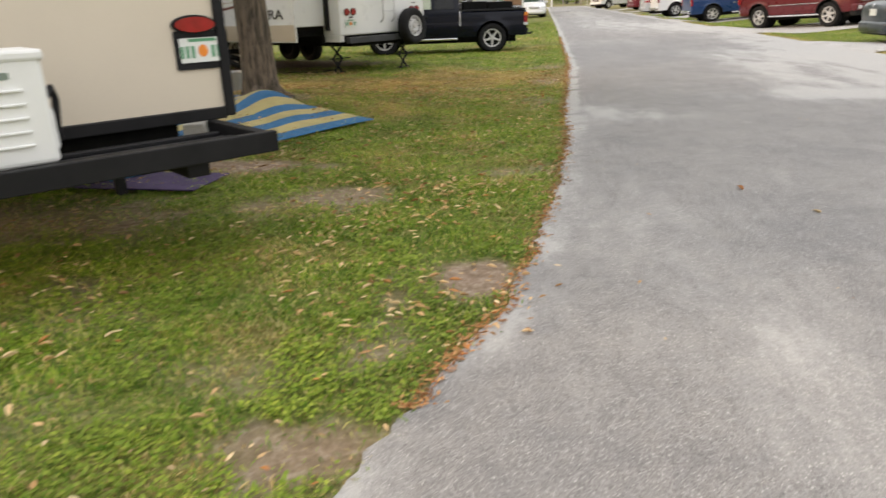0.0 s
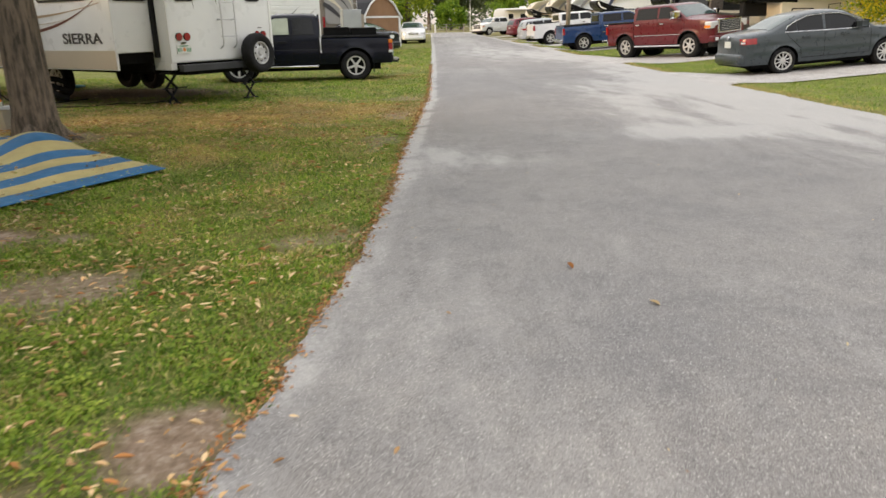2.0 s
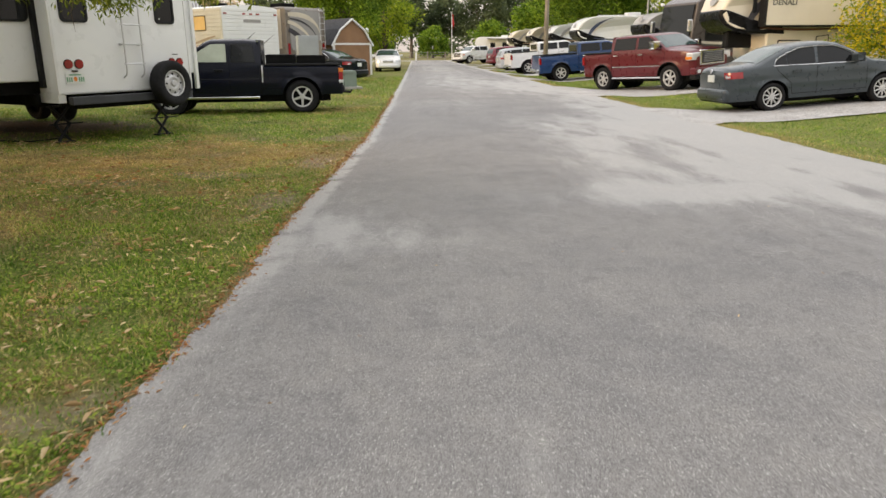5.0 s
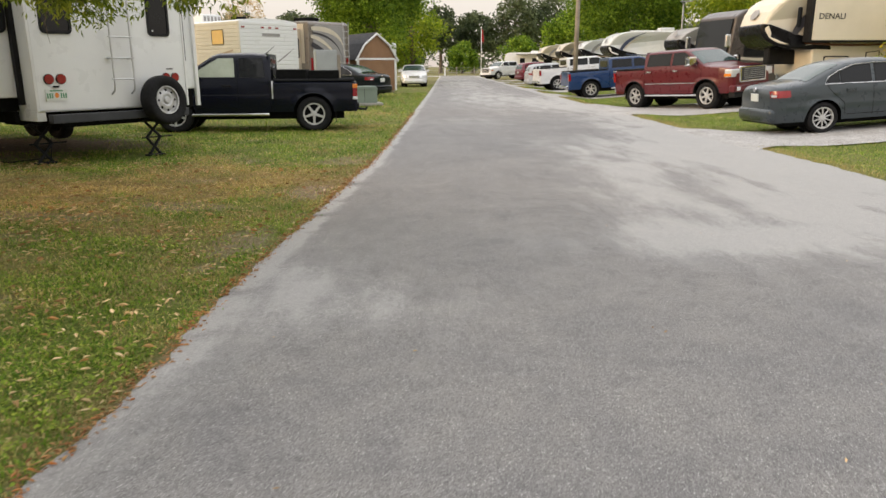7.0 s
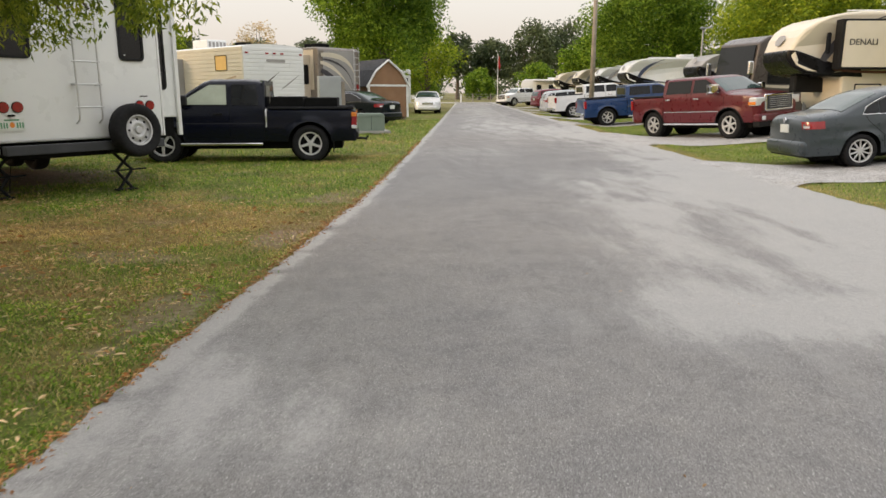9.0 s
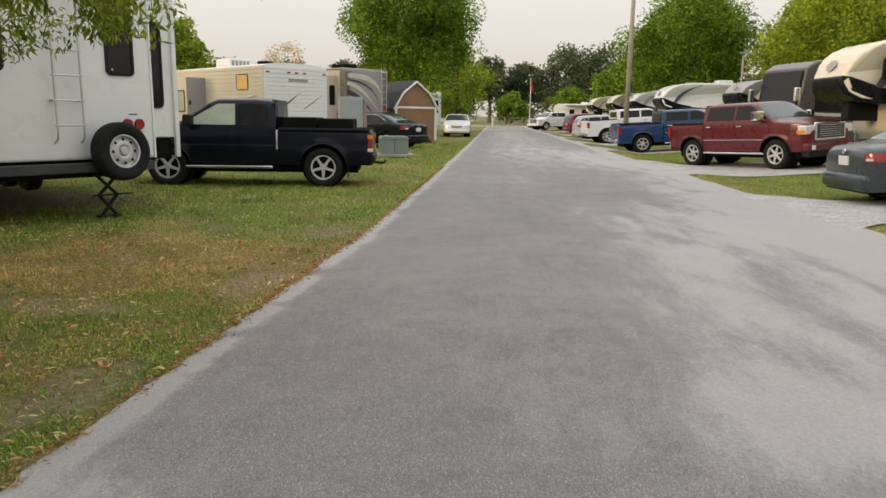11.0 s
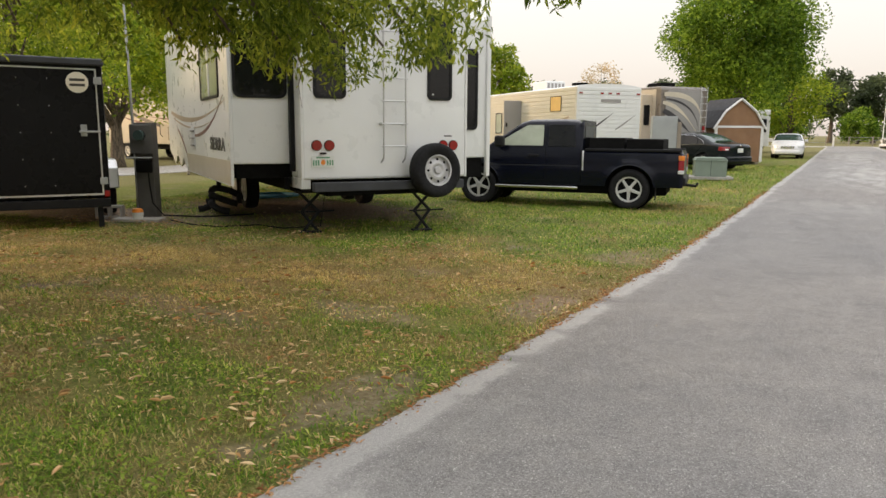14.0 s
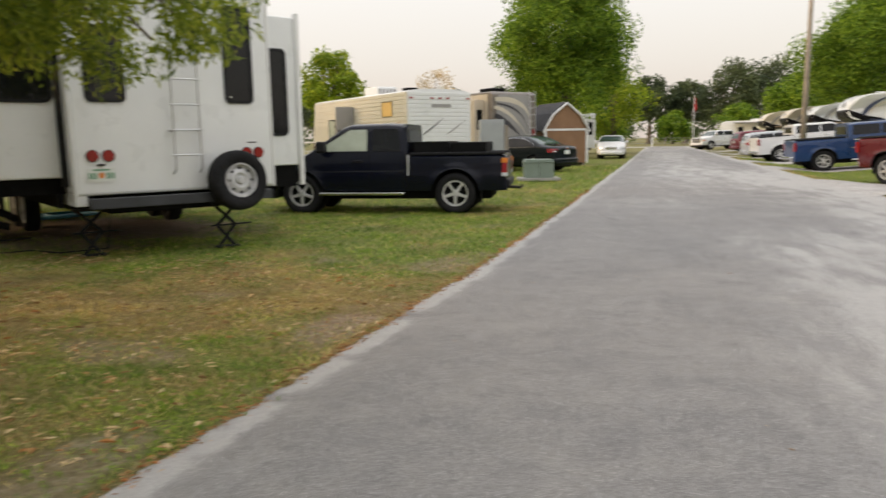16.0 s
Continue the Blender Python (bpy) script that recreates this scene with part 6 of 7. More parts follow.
        part("entry_rail", tube([(-nose - 1.6, s * (h + 0.04), 1.1), (-nose - 1.6, s * (h + 0.14), 1.2), (-nose - 1.6, s * (h + 0.14), 1.65), (-nose - 2.0, s * (h + 0.14), 1.7), (-nose - 2.1, s * (h + 0.04), 1.2)], 0.018), M_FRAME, th)
        part("landing_leg", box(-nose - 0.12, -nose - 0.02, s * (h - 0.2) - 0.05, s * (h - 0.2) + 0.05, -0.3, 1.2, 0.01), M_GALV, th, "grey landing leg")
        for x in (-6.4, -7.3):
            wheel(th, x, s * (h - 0.1), 0.38, 0.22, s, M_ALLOY, 6)
    part("emblem", flat([(0.12 * math.cos(a) * 2.0, 2.85 + 0.17 * math.sin(a)) for a in np.linspace(0, 6.28, 7)[:-1]], lambda u, v, d: (-0.06 - (v - 2.75 * zs) * 0.42 + 0.04 + d, u * 1.2, v), 0.02), M_GREYP, th, "grey emblem")
    part("pin_box", box(-1.5, -0.6, -0.2, 0.2, 1.3, 1.85, 0.05), M_FRAME, th, "black hitch pin box")
    part("roof_unit", box(-5.0, -4.0, -0.4, 0.4, zr, zr + 0.28, 0.06), M_WHITE, th, "white roof air conditioner")
    part("roof_rail", tube([(-L + 0.3, h - 0.2, zr + 0.03), (-1.5, h - 0.2, zr + 0.03)], 0.025), M_TRIM, th)
    part("chassis", box(-L + 0.1, -nose - 0.2, -0.9, 0.9, 0.5, 0.76, 0.01), M_UNDER, th)
    return th


def motorhome(m, label, mat, low, L=9.5):
    th = thing("motorhome", label, "motorhome", m)
    h, zr = 1.25, 3.4
    part("body", prism([(-L, 0.4), (-0.1, 0.4), (0.05, 0.9), (0.0, 1.3), (-0.25, 3.1), (-0.6, zr - 0.08), (-1.0, zr), (-L + 0.1, zr), (-L, zr - 0.1)], -h, h, 0.09, 3), mat, th)
    slab(th, "windscreen", [(0.03, -h + 0.14, 1.42), (0.03, h - 0.14, 1.42), (-0.2, h - 0.14, 3.0), (-0.2, -h + 0.14, 3.0)], 0.02, M_GLASS, "large dark windscreen")
    for s, pl in ((1, on_left(h)), (-1, on_right(h))):
        window(th, pl, -1.35, 2.25, 1.3, 1.4, 0.08)
        part("lower_band", flat([(-L / 2 + a, 1.0 + b) for a, b in round_rect(L - 0.4, 0.16, 0.05)], pl, 0.01), low, th, "maroon lower band")
        part("swoosh", swoosh((-0.5, 1.5), (-2.5, 1.3), (-6.0, 1.9), 0.14, 0.06, pl, 0.014), M_SWOOSH_CREAM, th, "pale stripe")
        part("mirror", box(0.05, 0.25, s * (h + 0.1) - 0.07, s * (h + 0.1) + 0.07, 1.9, 2.4, 0.04), M_CHROME, th, "tall chrome mirror")
        part("headlamp", box(-0.08, 0.08, s * (h - 0.3) - 0.2, s * (h - 0.3) + 0.2, 0.85, 1.1, 0.04), M_CLEAR, th, "headlamp")
        for x in (-1.6, -6.6):
            wheel(th, x, s * (h - 0.16), 0.46, 0.28, s, M_ALLOY, 8)
    part("roof_unit", box(-4.0, -3.0, -0.4, 0.4, zr, zr + 0.28, 0.06), M_GREYP, th, "roof air conditioner")
    part("roof_unit", box(-7.5, -6.5, -0.4, 0.4, zr, zr + 0.28, 0.06), M_GREYP, th, "roof air conditioner")
    part("dish", lathe([(0.001, 0), (0.22, 0.02), (0.3, 0.1), (0.28, 0.2), (0.001, 0.26)], 20, None, "z"), M_WHITE, th, "white antenna dome", pose(-2.2, 0.3, zr))
    part("chassis", box(-L + 0.2, -0.4, -0.9, 0.9, 0.15, 0.4, 0.01), M_UNDER, th)


def lot(x, y, a):
    return pose(x, y, gh(x, y), 0, 0, a)


fifth_wheel(lot(13.0, 28.3, 180), "cream fifth-wheel trailer with dark swirls and raised nose", M_CREAM, M_SWOOSH_RED, 9.5, 1.25, 3.6, "DENALI", nose=1.5)
motorhome(lot(14.1, 34.6, 194), "dark brown motorhome with a big black windscreen", M_DARKBROWN, M_SWOOSH_RED)
fifth_wheel(lot(16.0, 45.5, 188), "grey-nosed fifth-wheel trailer with pale stripes", M_GREYP, M_SWOOSH_TAN, 8.5, 1.22, 3.25, "", False, M_SWOOSH_CREAM)
fifth_wheel(lot(14.9, 57.0, 184), "cream fifth-wheel trailer with a dark blue sweep", M_WHITE, M_SWOOSH_BLUE, 9.5, 1.25, 3.5, "", False, M_SWOOSH_BLUE)
fifth_wheel(lot(15.0, 67.0, 186), "white fifth-wheel trailer with raised nose", M_WHITE, M_SWOOSH_TAN, 9.0, 1.22, 3.3, "", False, M_GREYP)
fifth_wheel(lot(14.8, 76.0, 186), "cream fifth-wheel trailer with raised nose", M_CREAM, M_SWOOSH_TAN, 9.0, 1.22, 3.4, "", False, M_GREYP)
fifth_wheel(lot(14.4, 86.0, 186), "pale fifth-wheel trailer with raised nose", M_CREAM, M_SWOOSH_TAN, 9.0, 1.22, 3.4, "", False, M_GREYP)
# ---- trees ----
def leaf_cloud(rnd, clumps, per, size, spread_r, droop=0.0, slim=0.45):
    verts, faces = [], []
    for cx, cy, cz, cr in clumps:
        for _ in range(per):
            v = Vector((rnd.gauss(0, 1), rnd.gauss(0, 1), rnd.gauss(0, 0.8)))
            v *= cr * 0.62 * spread_r * min(1.0, 1.5 / max(0.1, v.length))
            p = Vector((cx, cy, cz)) + v
            d = Vector((rnd.uniform(-1, 1), rnd.uniform(-1, 1), rnd.uniform(-1, 0.6) - droop)).normalized()
            s = d.cross(Vector((rnd.uniform(-1, 1), rnd.uniform(-1, 1), rnd.uniform(-0.3, 1)))).normalized()
            up = s.cross(d) * size * 0.08
            ln = size * rnd.uniform(0.7, 1.3)
            w = ln * slim * 0.5
            k = len(verts)
            verts += [tuple(p), tuple(p + d * ln * 0.45 + s * w + up), tuple(p + d * ln), tuple(p + d * ln * 0.45 - s * w + up)]
            faces.append((k, k + 1, k + 2, k + 3))
    return verts, faces


def crown_part(name, verts, faces, mat, parent, label):
    me = bpy.data.meshes.new(name)
    me.from_pydata(verts, [], faces)
    me.materials.append(mat)
    ob = new(name, me)
    ob.parent = parent
    ob["label"] = label
    return ob


def tree(x, y, height, radius, low, mat, seed, label, clumps=160, per=60, size=0.3, trunk=0.25, taper=0.75, group=""):
    """A trunk with limbs and a crown of leaf clumps with an uneven outline."""
    rnd = random.Random(seed)
    z0 = gh(x, y)
    th = thing("tree", label, "tree", pose(x, y, z0 - 0.05), group)
    bm = tube([(0, 0, 0), (0.02, 0.0, 0.35), (0.05, 0.03, low), (0.1, 0.0, height * 0.75)], trunk * 1.35, trunk * 0.35, 12)
    part("trunk", bm, M_BARK, th, "grey-brown bark", None, True)
    cl = []
    mid = (height + low) / 2
    half = (height - low) / 2
    for _ in range(clumps):
        a, t = rnd.uniform(0, 6.283), rnd.uniform(-1, 1)
        ring = math.sqrt(max(0, 1 - t * t)) if t > -0.3 else (0.95 - 0.25 * (-0.3 - t))
        lump = 0.82 + 0.35 * noise.noise((math.cos(a) * 1.6 + seed, math.sin(a) * 1.6, t * 2.0))
        r = radius * ring * lump * math.sqrt(rnd.uniform(0.25, 1.0)) * (1 - (1 - taper) * max(0, t))
        cl.append((r * math.cos(a), r * math.sin(a), mid + half * t * lump + 0.2, radius * rnd.uniform(0.16, 0.3)))
    for k in range(9):
        c = cl[rnd.randrange(len(cl))]
        z = low + rnd.uniform(-0.2, 0.5) * half * 0.5
        part("limb", tube([(0.05, 0.03, max(1.2, z - 0.5)), (c[0] * 0.4, c[1] * 0.4, (z + c[2]) / 2), (c[0] * 0.95, c[1] * 0.95, c[2])], trunk * 0.4, trunk * 0.06, 7), M_BARK, th, "", None, True)
    v, f = leaf_cloud(rnd, cl, per, size, 1.0)
    crown_part("crown", v, f, mat, th, "dense leafy crown")
    return th


def near_tree():
    rnd = random.Random(5)
    x, y = -2.46, 8.8
    th = thing("tree", "oak tree with ridged grey bark and low hanging boughs", "tree", pose(x, y, gh(x, y) - 0.06))
    bm = bmesh.new()
    n, rings = 28, []
    for z, r in ((0, 0.27), (0.06, 0.25), (0.16, 0.23), (0.35, 0.212), (0.7, 0.205), (1.2, 0.195), (1.8, 0.19), (2.4, 0.185), (3.0, 0.15), (4.5, 0.09)):
        ring = []
        for i in range(n):
            a = 2 * math.pi * i / n
            lob = 1 + (0.22 * max(0, 1 - z / 0.5)) * math.cos(3 * a + 0.6) + 0.05 * noise.noise((math.cos(a) * 4, math.sin(a) * 4, z * 2)) + 0.03 * math.sin(9 * a + z * 2)
            ring.append(bm.verts.new((r * lob * math.cos(a) - 0.02 * z, r * lob * math.sin(a), z)))
        rings.append(ring)
    for a, b in zip(rings, rings[1:]):
        for i in range(n):
            bm.faces.new((a[i], a[(i + 1) % n], b[(i + 1) % n], b[i]))
    bm.faces.new(rings[-1])
    part("trunk", bm, M_BARK, th, "ridged grey-brown bark", None, True)
    for i in range(3):
        a = 0.3 + i * 2.2
        part("root", tube([(0.1 * math.cos(a), 0.1 * math.sin(a), 0.22), (0.25 * math.cos(a), 0.25 * math.sin(a), 0.08), (0.42 * math.cos(a), 0.42 * math.sin(a), 0.0)], 0.1, 0.04, 10), M_BARK, th, "", None, True)
    clumps, tips = [], []
    for k in range(38):
        a = rnd.uniform(1.12, 1.55) if k >= 31 else 2 * math.pi * k / 17 + rnd.uniform(-0.2, 0.2) if k < 17 else (rnd.uniform(0.95, 1.55) if k < 24 else (rnd.uniform(1.5, 2.3) if k < 27 else 0.16 + 0.13 * (k - 27)))
        reach = rnd.uniform(3.6, 5.0)
        drop = rnd.uniform(-0.2, 0.5)
        low = 2.75 - drop * 0.2
        if 0.4 < a < 2.5 or k >= 27:
            reach = rnd.uniform(2.7, 5.1)
            low = rnd.uniform(1.92, 2.2) + (0.35 if a > 1.6 else 0.0)
        if k >= 31:
            reach, low = rnd.uniform(3.6, 5.2), rnd.uniform(1.92, 2.12)
        elif k >= 27:
            reach, low = rnd.uniform(4.2, 4.7), rnd.uniform(2.3, 2.5)
        p_z = 2.3 + 0.05 * (k % 17)
        p = [(0, 0, p_z), (reach * 0.3 * math.cos(a), reach * 0.3 * math.sin(a), 3.6), (reach * 0.65 * math.cos(a), reach * 0.65 * math.sin(a), 3.5), (reach * math.cos(a), reach * math.sin(a), low)]
        part("limb", tube(p, 0.085, 0.012, 8), M_BARK, th, "", None, True)
        for _ in range(10 if 2.5 < a < 6.0 and k < 17 else 27):
            t = rnd.uniform(0.3, 1.0)
            b = a + rnd.gauss(0, 0.16)
            r = reach * t
            zc = (3.55 - 0.25 * t if t < 0.65 else 3.45 + (low - 3.45) * (t - 0.65) / 0.35) + rnd.gauss(0, 0.25)
            clumps.append((r * math.cos(b), r * math.sin(b), max(zc, low - 0.12), rnd.uniform(0.3, 0.55)))
            if rnd.random() < 0.4:
                tips.append((r * math.cos(b), r * math.sin(b), zc))
    for _ in range(14):
        a, r = rnd.uniform(0, 6.283), 4.4 * math.sqrt(rnd.random())
        clumps.append((r * math.cos(a), r * math.sin(a), rnd.uniform(3.6, 6.8 - 0.25 * r), rnd.uniform(0.6, 1.0)))
    v, f = leaf_cloud(rnd, clumps, 140, 0.086, 0.58, 0.6, 0.3)
    crown_part("crown", v, f, M_LEAF_NEAR, th, "narrow green oak leaves, backlit yellow-green")
    bm = bmesh.new()
    for px, py, pz in tips[:150]:
        tube([(px, py, pz + 0.15), (px + rnd.uniform(-0.1, 0.1), py + rnd.uniform(-0.1, 0.1), pz), (px + rnd.uniform(-0.25, 0.25), py + rnd.uniform(-0.25, 0.25), pz - 0.25)], 0.008, 0.002, 5, bm)
    tagged(part("twigs", bm, M_BARK, th), "thin hanging twigs", "", "", "stuff")


near_tree()
tree(-2.0, 58.0, 13.5, 4.9, 2.6, M_LEAF_MID, 41, "broad green shade tree behind the shed", 330, 250, 0.24)
tree(0.6, 70.0, 7.0, 3.2, 1.6, M_LEAF_YEL, 42, "smaller yellow-green tree beside the lane", 90, 60, 0.3)
tree(20.4, 70.0, 11.8, 6.0, 3.0, M_LEAF_MID, 43, "large dark green tree behind the trailers", 280, 230, 0.26)
tree(31.0, 66.0, 13.5, 6.5, 2.0, M_LEAF_YEL, 44, "large yellow-green tree behind the trailers", 260, 220, 0.26)
tree(24.0, 50.0, 9.5, 5.0, 1.5, M_LEAF_YEL, 45, "yellow-green tree behind the motorhome", 210, 230, 0.22)
tree(33.0, 46.0, 13.0, 6.5, 2.0, M_LEAF_YEL, 46, "tall spring-green tree behind the lots", 240, 200, 0.26)
tree(20.0, 88.0, 7.5, 5.0, 2.0, M_LEAF_MID, 47, "green tree behind the far trailers", 150, 70, 0.42)
tree(17.6, 24.4, 3.3, 2.1, 0.3, M_FLOWER, 48, "bush full of yellow flowers beside the trailer", 110, 110, 0.13, 0.1)
tree(-7.9, 46.0, 5.3, 1.5, 2.6, M_LEAF_BUD, 53, "budding tree with thin reddish crown behind the trailer", 40, 40, 0.12, 0.1)
tree(-11.4, 40.0, 5.6, 1.7, 2.0, M_LEAF_YEL, 49, "young yellow-green tree behind the trailers", 90, 60, 0.24)
tree(-20.5, 25.0, 7.0, 4.2, 1.9, M_LEAF_YEL, 50, "backlit yellow-green tree beyond the second lane", 180, 150, 0.18)
tree(-13.5, 17.0, 6.0, 2.9, 1.9, M_LEAF_YEL, 51, "backlit yellow-green tree beside the cargo trailer", 140, 150, 0.12)
tree(-26.0, 34.0, 8.0, 4.5, 2.0, M_LEAF_MID, 52, "green tree beyond the second lane", 150, 70, 0.28)
FAR = [(4, 150, 12.5, 4), (11, 158, 12, 5), (18.5, 150, 14.5, 6.5), (27, 156, 15, 7), (38, 155, 10, 6), (-4, 155, 12, 5), (-14, 160, 12, 6), (-25, 156, 12, 6), (-38, 160, 12, 7), (-52, 158, 12, 7), (-66, 150, 12, 7), (47, 160, 11, 7), (60, 155, 11, 7), (75, 150, 12, 8)]
for i, (x, y, hgt, r) in enumerate(FAR):
    tree(x, y, hgt, r, 4.0, M_LEAF_FAR, 60 + i, "tall hazy tree at the edge of the field", 80, 70, 0.7, 0.4, 0.9, "trees beyond the field")
for i, (x, y) in enumerate(((24, 132), (17, 128), (-3, 140), (8, 141), (30, 140))):
    tree(x, y, 5.5, 3.6, 0.6, M_LEAF_MID if i else M_LEAF_YEL, 90 + i, "low round tree at the field's edge", 60, 70, 0.5, 0.2, 0.9, "low trees at the field's edge")


def far_wood():
    """Undergrowth and woods that close the place all round, well away from the lots. The unseen stretch behind the
    camera is added to darken reflections.
    """
    rnd = random.Random(77)
    cl = []
    for _ in range(900):
        a = rnd.uniform(0, 6.283)
        r = rnd.uniform(165, 185)
        cl.append((r * math.cos(a), 20 + r * math.sin(a), rnd.uniform(0.3, 5.5), rnd.uniform(2, 3.5)))
    v, f = leaf_cloud(rnd, cl, 45, 1.2, 1.0)
    bulk("far_woods", v, f, M_LEAF_FAR, "distant hazy woods round the park, unseen stretch added", "woods")


far_wood()


# ---- fixed things along the lane ----
def light_pole():
    x, y = 10.3, 43.6
    th = thing("utility_pole", "tall slim concrete utility pole beside the lane", "pole", pose(x, y, gh(x, y) - 0.05))
    part("shaft", tube([(0, 0, 0), (0, 0, 5), (0, 0, 10.5)], 0.135, 0.085, 14), M_WOODPOLE, th, "", None, True)
    part("cap", lathe([(0.001, 10.5), (0.12, 10.5), (0.1, 10.56), (0.001, 10.58)], 14, None, "z"), M_GALV, th)


light_pole()


def lamp_post(x, y):
    th = thing("lamp_post", "slim grey lamp post with a small head", "lamp post", pose(x, y, gh(x, y) - 0.05))
    part("post", tube([(0, 0, 0), (0, 0, 5.0)], 0.07, 0.05, 10), M_GALV, th)
    part("arm", tube([(0, 0, 4.95), (-0.2, -0.1, 5.08), (0.5, -0.2, 5.08)], 0.04, 0.03, 8), M_GALV, th)
    part("head", box(-0.28, 0.35, -0.28, -0.12, 5.05, 5.12, 0.03), M_GREYBOX, th, "flat grey lamp head")


lamp_post(18.4, 51.0)


def flagpole():
    th = thing("flagpole", "white flagpole with a limp red flag", "flagpole", pose(10.0, 118.0, 0))
    part("pole", tube([(0, 0, 0), (0, 0, 7.2)], 0.06, 0.04, 10), M_TRIM, th)
    bm = bmesh.new()
    rows = []
    for i in range(9):
        z = 6.9 - i * 0.22
        rows.append([bm.verts.new((0.06 + 0.07 * j + 0.06 * math.sin(i * 0.8 + j), 0.1 * math.sin(j * 1.7 + i * 0.3), z - 0.12 * j)) for j in range(5)])
    for a, b in zip(rows, rows[1:]):
        for j in range(4):
            bm.faces.new((a[j], a[j + 1], b[j + 1], b[j]))
    part("flag", bm, M_RED, th, "limp red flag", None, True)


flagpole()


def field_fence():
    th = thing("fence", "low wire fence with timber posts along the field", "fence", pose(-20, 112, 0))
    post = None
    for i in range(16):
        ob = part("post", box(-0.07, 0.07, -0.07, 0.07, 0, 1.2, 0.01, 1), M_WOODPOLE, th, "", pose(i * 2.6, 0, 0))
    for z in (0.4, 0.75, 1.1):
        part("wire", tube([(0, 0, z), (39, 0, z)], 0.012, 0.012, 5), M_GALV, th)
    sg = thing("marker_post", "short white marker post at the lane's end", "post", pose(4.2, 107.5, 0))
    part("post", box(-0.1, 0.1, -0.1, 0.1, 0, 1.1, 0.02), M_TRIM, sg)


field_fence()


def shed():
    th = thing("shed", "brown gambrel-roofed shed with white trim", "shed", pose(-0.35, 42.9, 0, 0, 0, 122))
    w, dpt, zw, zk, zt = 2.3, 3.2, 1.75, 2.45, 3.0
    h = w / 2
    gable = [(-h, 0.12), (h, 0.12), (h, zw), (h * 0.62, zk), (0, zt), (-h * 0.62, zk), (-h, zw)]
    bm = bmesh.new()
    a = [bm.verts.new((0, y, z)) for y, z in gable]
    b = [bm.verts.new((dpt, y, z)) for y, z in gable]
    bm.faces.new(a)
    bm.faces.new(b[::-1])
    for i in range(len(gable)):
        bm.faces.new((a[i], b[i], b[(i + 1) % len(gable)], a[(i + 1) % len(gable)]))
    part("wall", bm, M_SHED, th, "brown painted siding")
    rf = [(-h - 0.1, zw - 0.08), (-h * 0.64, zk + 0.03), (0, zt + 0.05), (h * 0.64, zk + 0.03), (h + 0.1, zw - 0.08)]
    for i in range(4):
        (y0, z0), (y1, z1) = rf[i], rf[i + 1]
        slab(th, "roof", [(-0.06, y0, z0), (dpt + 0.06, y0, z0), (dpt + 0.06, y1, z1), (-0.06, y1, z1)], 0.025, M_ROOF, "dark shingle roof slope")
        c0, c1 = Vector((-0.075, y0, z0)), Vector((-0.075, y1, z1))
        part("barge_board", tube([tuple(c0 - Vector((0, 0, 0.05))), tuple(c1 - Vector((0, 0, 0.05)))], 0.055, 0.055, 4), M_TRIM, th, "white barge board")
    part("band", box(-0.03, 0.0, -h + 0.06, h - 0.06, zw - 0.07, zw + 0.03), M_TRIM, th, "white band")
    for y in (-h + 0.04, h - 0.04):
        part("corner_board", box(-0.035, 0.06, y - 0.06, y + 0.06, 0.1, zw), M_TRIM, th, "white corner board")
    d = part("door", box(-0.02, 0.0, -0.7, 0.7, 0.2, zw - 0.1), M_SHED, th, "brown double door")
    part("skid", box(0.05, dpt - 0.05, -h + 0.1, -h + 0.25, 0, 0.13), M_WOODPOLE, th)
    part("skid", box(0.05, dpt - 0.05, h - 0.25, h - 0.1, 0, 0.13), M_WOODPOLE, th)


shed()


def transformer():
    th = thing("transformer_box", "low green electrical box on a concrete pad", "electrical box", pose(0.1, 30.4, 0, 0, 0, 14))
    part("pad", box(-0.65, 0.65, -0.5, 0.5, 0, 0.09, 0.01), M_CONCRETE, th, "concrete pad")
    part("cabinet", prism([(-0.46, 0.09), (0.46, 0.09), (0.46, 0.6), (0.42, 0.67), (-0.42, 0.67), (-0.46, 0.6)], -0.38, 0.38, 0.015), M_GREENBOX, th)
    part("lid", box(-0.48, 0.48, -0.4, 0.4, 0.57, 0.6, 0.01), M_GREENBOX, th)
    part("door_seam", box(-0.005, 0.005, -0.385, -0.379, 0.12, 0.57), M_UNDER, th)
    cb = thing("utility_cabinet", "tall pale grey utility cabinet standing on grass", "electrical box", pose(-0.7, 27.0, 0, 0, 0, 20))
    part("cabinet", box(-0.33, 0.33, -0.18, 0.18, 0.06, 1.85, 0.015), M_GREYBOX, cb)
    part("door", box(-0.3, 0.3, -0.195, -0.18, 0.12, 1.78, 0.006), M_GREYBOX, cb)
    part("post", box(0.36, 0.46, -0.05, 0.05, 0, 1.7, 0.008), M_WOODPOLE, cb, "timber post")
    part("base", box(-0.36, 0.36, -0.2, 0.2, 0, 0.06), M_CONCRETE, cb)


transformer()


